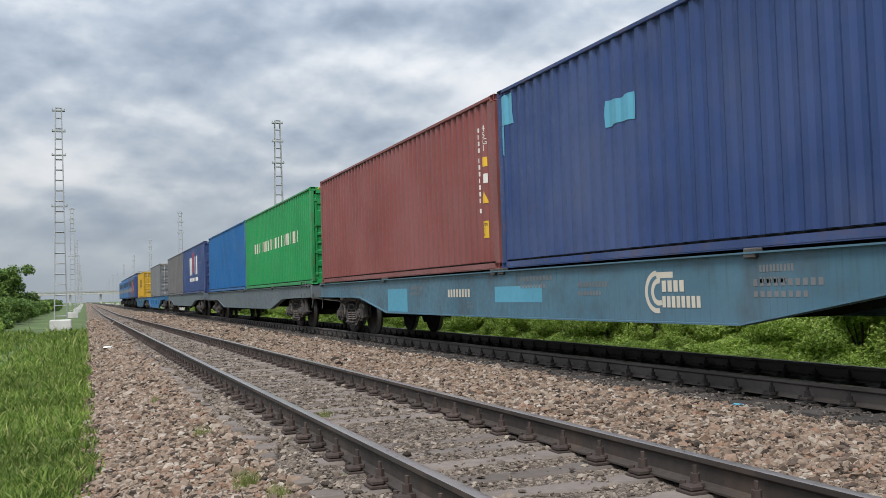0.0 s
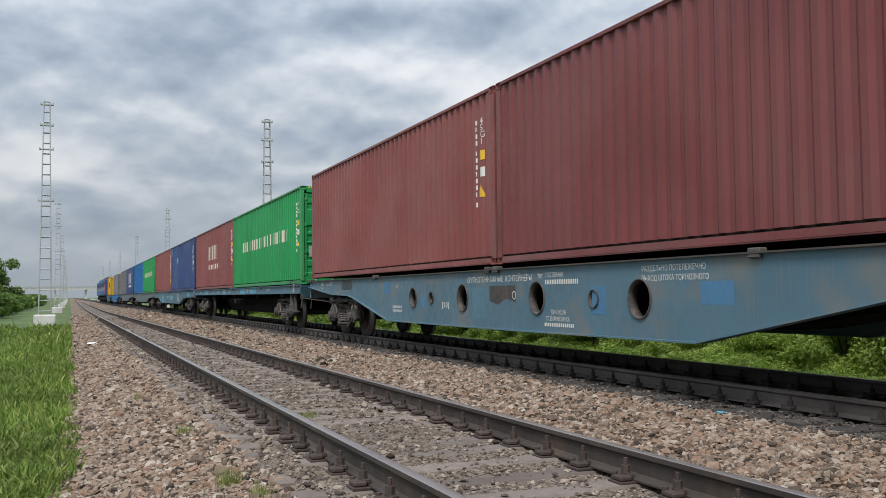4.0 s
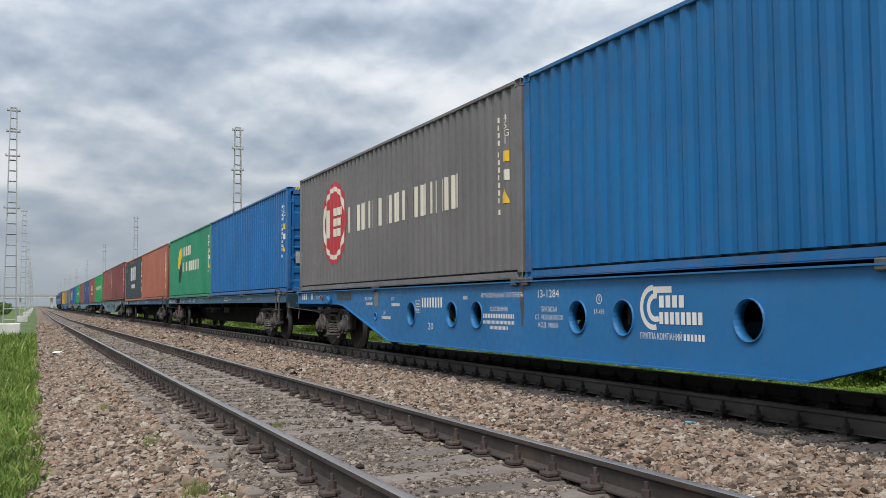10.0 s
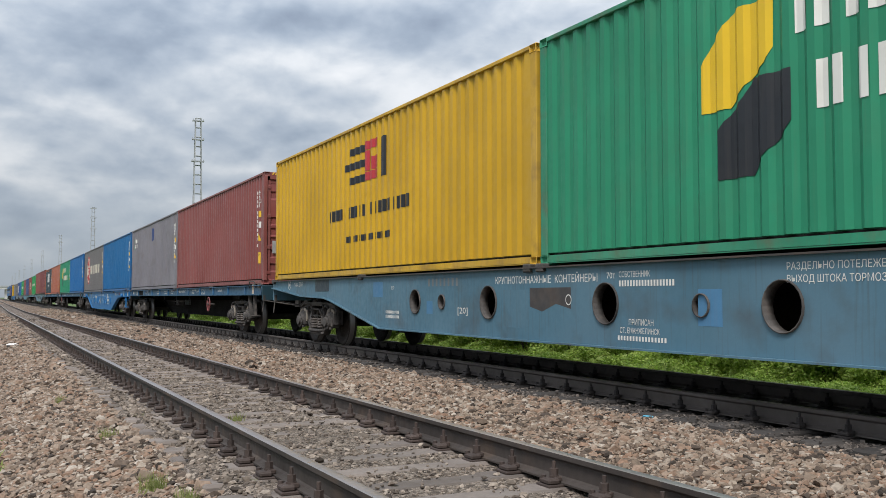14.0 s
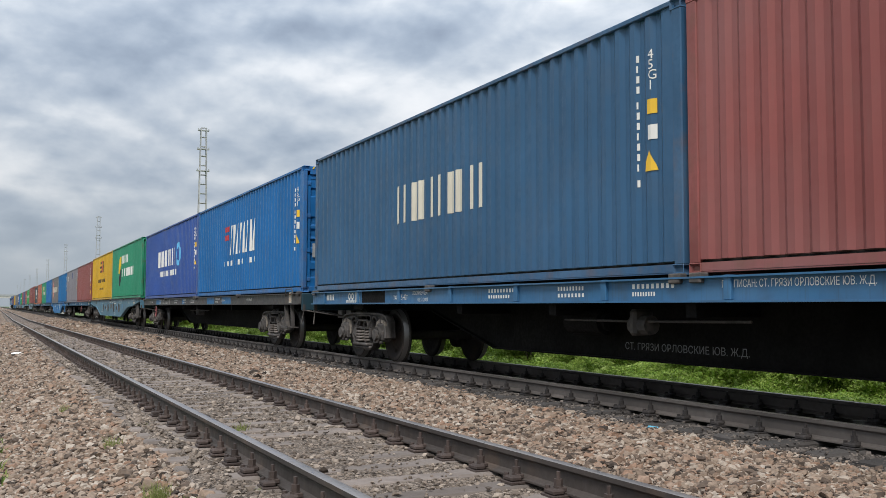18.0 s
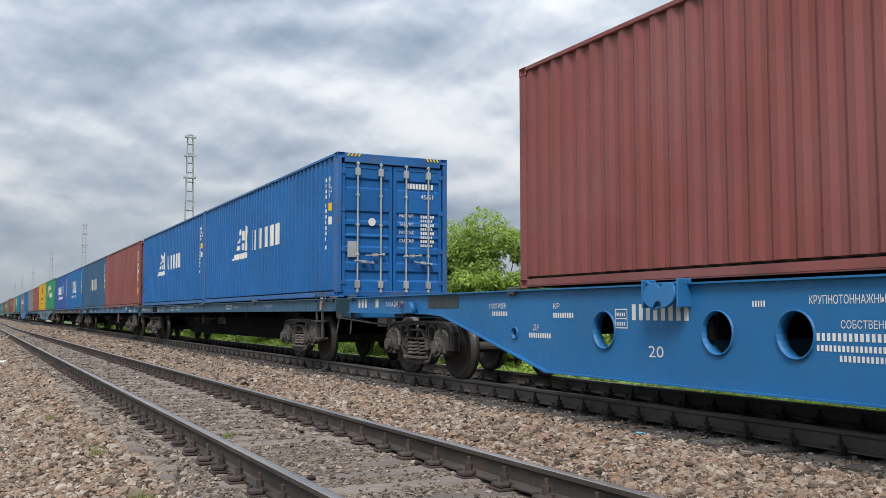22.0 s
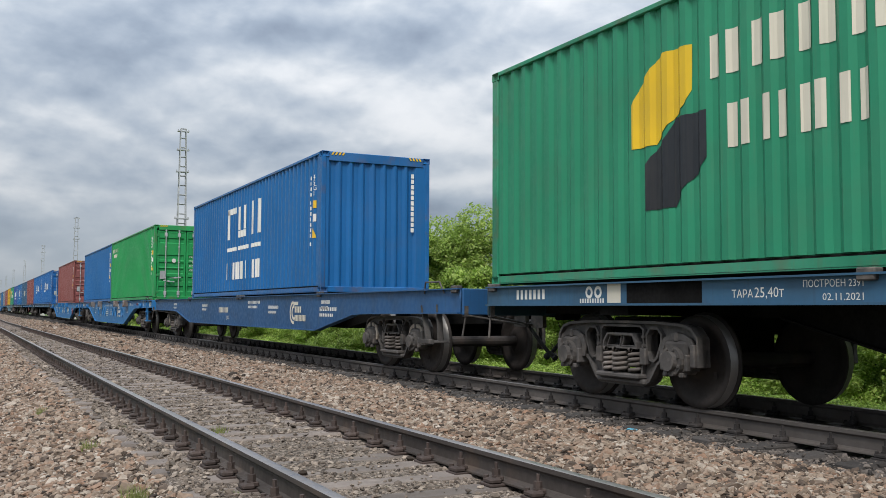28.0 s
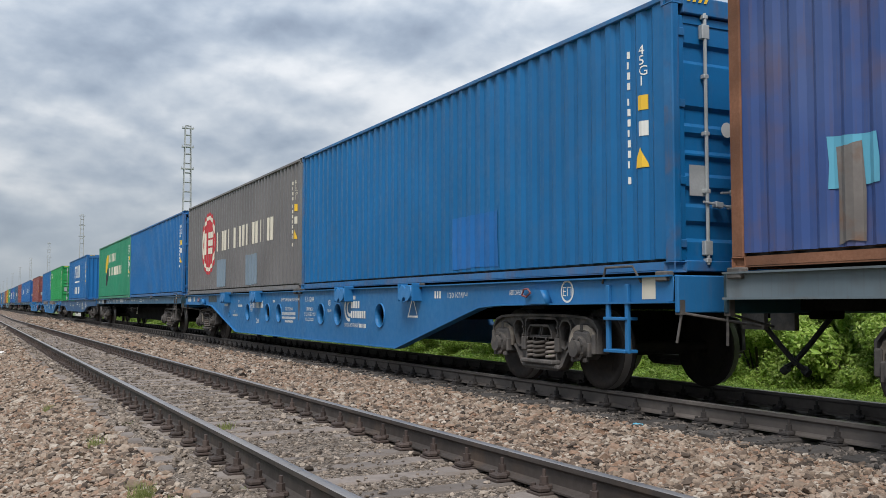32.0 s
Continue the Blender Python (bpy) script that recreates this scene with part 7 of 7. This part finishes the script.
    beam_bars(w, 3.60, 0.59, 0.36, 0.07, 6, None, 0.35)
    if not primed:
        on_beam(w, "warning_outline", flat_polys([[(0, 0), (0.40, 0), (0.36, 0.03), (0.05, 0.03)], [(0, 0), (0.05, 0.03), (0.20, 0.30), (0.20, 0.36)], [(0.40, 0), (0.20, 0.36), (0.20, 0.30), (0.36, 0.03)]]), WHITE, 5.75, 0.80, "white triangle outline")
    beam_text(w, "120 КМ/Ч", 0.12, 7.2, 1.10, 0.62)
    beam_bars(w, 6.75, 1.10, 0.25, 0.11, 3)
    beam_text(w, "АВТОРЕЖИМ", 0.09, 9.0, 1.13, 0.45)
    on_beam(w, "round_mark", flat_polys(disc(0, 0, 0.135, 28, 0.11)), WHITE, 10.35, 1.16, "white ring round the letters")
    beam_text(w, "ЕП", 0.15, 10.26, 1.105, 0.18)
    on_beam(w, "white_badge", flat_polys([[(0, 0), (0.22, 0), (0.22, 0.24), (0, 0.24)]]), CREAM, 11.75, 1.06, "pale square notice plate")
    for y in (-9.7, 9.5):
        bm = plate([(-0.22, 0.085), (0.20, 0.085), (0.10, -0.085), (-0.34, -0.085)], [], 0.11)
        part("lifting_bracket", bm, WAG_BLUE, w).location = (-BEAM_X - 0.06, y, 1.10)
        ring = bmesh.new()
        pts = [(-0.10, 0.05), (-0.04, 0.10), (0.06, 0.09), (0.10, 0.02), (0.0, 0.0)]
        for a, b in zip(pts, pts[1:] + pts[:1]):
            tube(ring, (-0.09, a[0], a[1]), (-0.09, b[0], b[1]), 0.012, 5)
        part("shunting_hook", ring, RED_W, w, "red painted hook").location = (-BEAM_X - 0.06, y + 0.05, 1.10)


def old_marks(w):
    beam_bars(w, -3.24, 1.17, 1.12, 0.12, 8, GREY_L, 0.55)
    beam_text(w, "[20]", 0.13, -2.2, 0.76, 0.32)
    beam_text(w, "КРУПНОТОННАЖНЫЕ  КОНТЕЙНЕРЫ", 0.13, -1.04, 1.18, 2.4)
    beam_text(w, "70т", 0.10, 1.54, 1.21, 0.16)
    beam_text(w, "СОБСТВЕННИК", 0.09, 1.77, 1.22, 0.54)
    beam_bars(w, 1.77, 1.12, 0.95, 0.065, 19, None, 0.4)
    beam_text(w, "ПРИПИСАН", 0.09, 1.94, 0.70, 0.42)
    beam_text(w, "СТ. ЕМАНЖЕЛИНСК", 0.085, 1.78, 0.61, 0.68)
    beam_bars(w, 1.74, 0.53, 0.85, 0.05, 16, None, 0.42)
    beam_text(w, "КР", 0.08, -4.75, 1.13, 0.12)
    beam_bars(w, -5.0, 0.72, 0.6, 0.05, 12, None, 0.42)
    beam_bars(w, -5.0, 0.64, 0.6, 0.05, 12, None, 0.42)
    on_beam(w, "round_mark", flat_polys(disc(0, 0, 0.065, 20, 0.053)), WHITE, 0.76, 0.97, "small white ring")
    beam_patch(w, -0.83, 0.60, 0.66, 0.50, WAG_TEAL, "paler repainted area", -0.0025)
    on_beam(w, "painted_panel", flat_polys([[(0, 0.06), (0.3, 0.0), (0.62, 0.10), (0.95, 0.04), (0.95, 0.30), (0.0, 0.30)]]), WAG_BROWN, -0.14, 0.82, "brown scraped area", -0.0025)
    beam_text(w, "ТАРА", 0.10, -10.47, 1.24, 0.30)
    beam_text(w, "23,6т", 0.15, -10.12, 1.24, 0.32)
    on_beam(w, "round_mark", flat_polys(disc(0, 0, 0.11, 24, 0.095)), WHITE, -10.85, 1.28, "small white ring")
    beam_bars(w, -10.92, 1.25, 0.14, 0.06, 3, None, 0.3)
    beam_patch(w, -8.95, 1.12, 0.9, 0.24, GREY_D, "dark grey painted panel")
    beam_text(w, "РАЗДЕЛЬНО ПОТЕЛЕЖЕЧНО", 0.09, 4.2, 1.24, 1.2)
    beam_text(w, "ВЫХОД ШТОКА ТОРМОЗНОГО", 0.09, 4.2, 1.13, 1.25)
    beam_text(w, "АВТОРЕЖИМ", 0.08, 9.27, 1.27, 0.38)
    for u, v, wd, h in ((-5.6, 1.0, 0.45, 0.27), (-3.3, 0.74, 0.22, 0.2), (3.05, 0.72, 0.34, 0.36), (5.3, 0.86, 0.55, 0.25)):
        beam_patch(w, u, v, wd, h, WAG_PALE, "paler blue repainted area", -0.002)
    arcs = disc(0.13, 0.12, 0.125, 24, 0.095)[5:20] + disc(0.16, 0.12, 0.075, 24, 0.045)[5:20]
    on_beam(w, "logo_shape", flat_polys(arcs), CREAM, 9.9, 1.10, "cream double arc logo shape")
    for q in blocks(0.18, 0.15, 0.28, 0.075, 5, 0.3) + blocks(0.18, 0.035, 0.50, 0.075, 8, 0.3):
        on_beam(w, "word_shape", flat_polys([q]), CREAM, 9.9, 1.10, "", 0.003)
    beam_text(w, "(ДБ)", 0.13, 8.15, 1.13, 0.24)
    beam_patch(w, 7.78, 1.13, 0.26, 0.13, END_TEAL, "dark teal painted panel")


def belly_marks(w, plain=False):
    tone = WHITE if plain else GREY_L
    beam_bars(w, -2.3, 0.89, 1.1, 0.14, 8, CREAM)
    beam_text(w, "[22]", 0.12, -1.4, 0.72, 0.26, tone)
    if not plain:
        for u, v, wd, h in ((-6.0, 0.60, 1.35, 0.48), (-0.18, 0.80, 1.7, 0.25), (9.6, 1.0, 0.9, 0.2)):
            beam_patch(w, u, v, wd, h, TEAL_P, "turquoise repainted area", -0.002)
    arcs = disc(0.25, 0.21, 0.25, 28, 0.19)[7:22] + disc(0.29, 0.21, 0.16, 28, 0.10)[6:23] + [[(0.25, 0.37), (0.58, 0.37), (0.58, 0.44), (0.25, 0.44)]]
    on_beam(w, "logo_shape", flat_polys(arcs), CREAM, 4.24, 0.71, "cream double arc logo shape")
    for q in blocks(0.36, 0.21, 0.46, 0.13, 4, 0.28) + blocks(0.36, 0.03, 0.75, 0.13, 8, 0.28):
        on_beam(w, "word_shape", flat_polys([q]), CREAM, 4.24, 0.71, "", 0.003)
    for u, v, wd in ((-4.4, 1.05, 0.7), (0.8, 1.12, 1.1), (2.6, 1.0, 0.8), (6.3, 1.1, 0.5), (6.2, 0.96, 1.0), (-8.8, 1.1, 0.6)):
        beam_bars(w, u, v, wd, 0.07, 10, tone)
        beam_bars(w, u, v - 0.11, wd * 0.8, 0.06, 8, tone)


def locomotive():
    """Three-section diesel far ahead."""
    root = tagged(new("diesel_locomotive"), "blue and grey diesel locomotive with a red panel", "locomotive")
    for k in range(3):
        y = (k - 1) * 18.2
        part("body", boxed(-1.55, 1.55, y - 8.7, y + 8.7, 1.3, 4.2, 0.15), BLUE if k else NAVY, root)
        part("roof", boxed(-1.25, 1.25, y - 8.5, y + 8.5, 4.2, 4.75, 0.3), GREY_L, root)
        part("stripe", boxed(-1.57, -1.55, y - 8.4, y + 8.4, 2.2, 2.7), GREY_L, root)
        for q in range(7):
            part("window", boxed(-1.575, -1.55, y - 7.5 + q * 2.2, y - 6.6 + q * 2.2, 3.0, 3.7), BLACK, root)
        for q in (-5.6, 5.6):
            part("bogie", boxed(-1.35, 1.35, y + q - 2.2, y + q + 2.2, 0.35, 1.05, 0.1), GRIME_SHADE, root)
            for d in (-1.85, 0, 1.85):
                bm = bmesh.new()
                tube(bm, (-0.88, y + q + d, 0.525), (0.88, y + q + d, 0.525), 0.525, 20)
                part("wheelset", bm, WHEEL, root)
        part("fuel_tank", boxed(-1.4, 1.4, y - 2.6, y + 2.6, 0.45, 1.3, 0.15), GRIME_SHADE, root)
    part("red_panel", boxed(-1.58, -1.55, -24.5, -21.5, 1.9, 3.4), RED, root, "red painted side panel")
    return root


build_train()
run(locomotive(), 152.6)


# ---------- motion
def motions():
    times = [float(t) for t in range(0, 33)]
    for thing, place, z in MOVING:
        walk(thing, [(t, pose(TRAIN_X, place + travel(t), z)) for t in times])
    # wheels roll without slip while their wagon is near; farther off their turning cannot be seen
    step = 1.0 / FPS
    for wheel, dy, place in RUNNING:
        near = [k for k in range(int(32 / step) + 1) if -4.0 < place + travel(k * step) < 30.0]
        rows, angle = [(0.0, pose(0, dy, 0.478))], 0.0
        if near:
            a = max(1, near[0])
            if a > 1:
                rows.append((a * step, pose(0, dy, 0.478)))
            for k in range(a + 1, near[-1] + 1):
                angle -= math.degrees((travel(k * step) - travel((k - 1) * step)) / 0.475)
                rows.append((k * step, pose(0, dy, 0.478, angle)))
        if rows[-1][0] < 31.99:
            rows.append((32.0, pose(0, dy, 0.478, angle)))
        walk(wheel, rows)


motions()
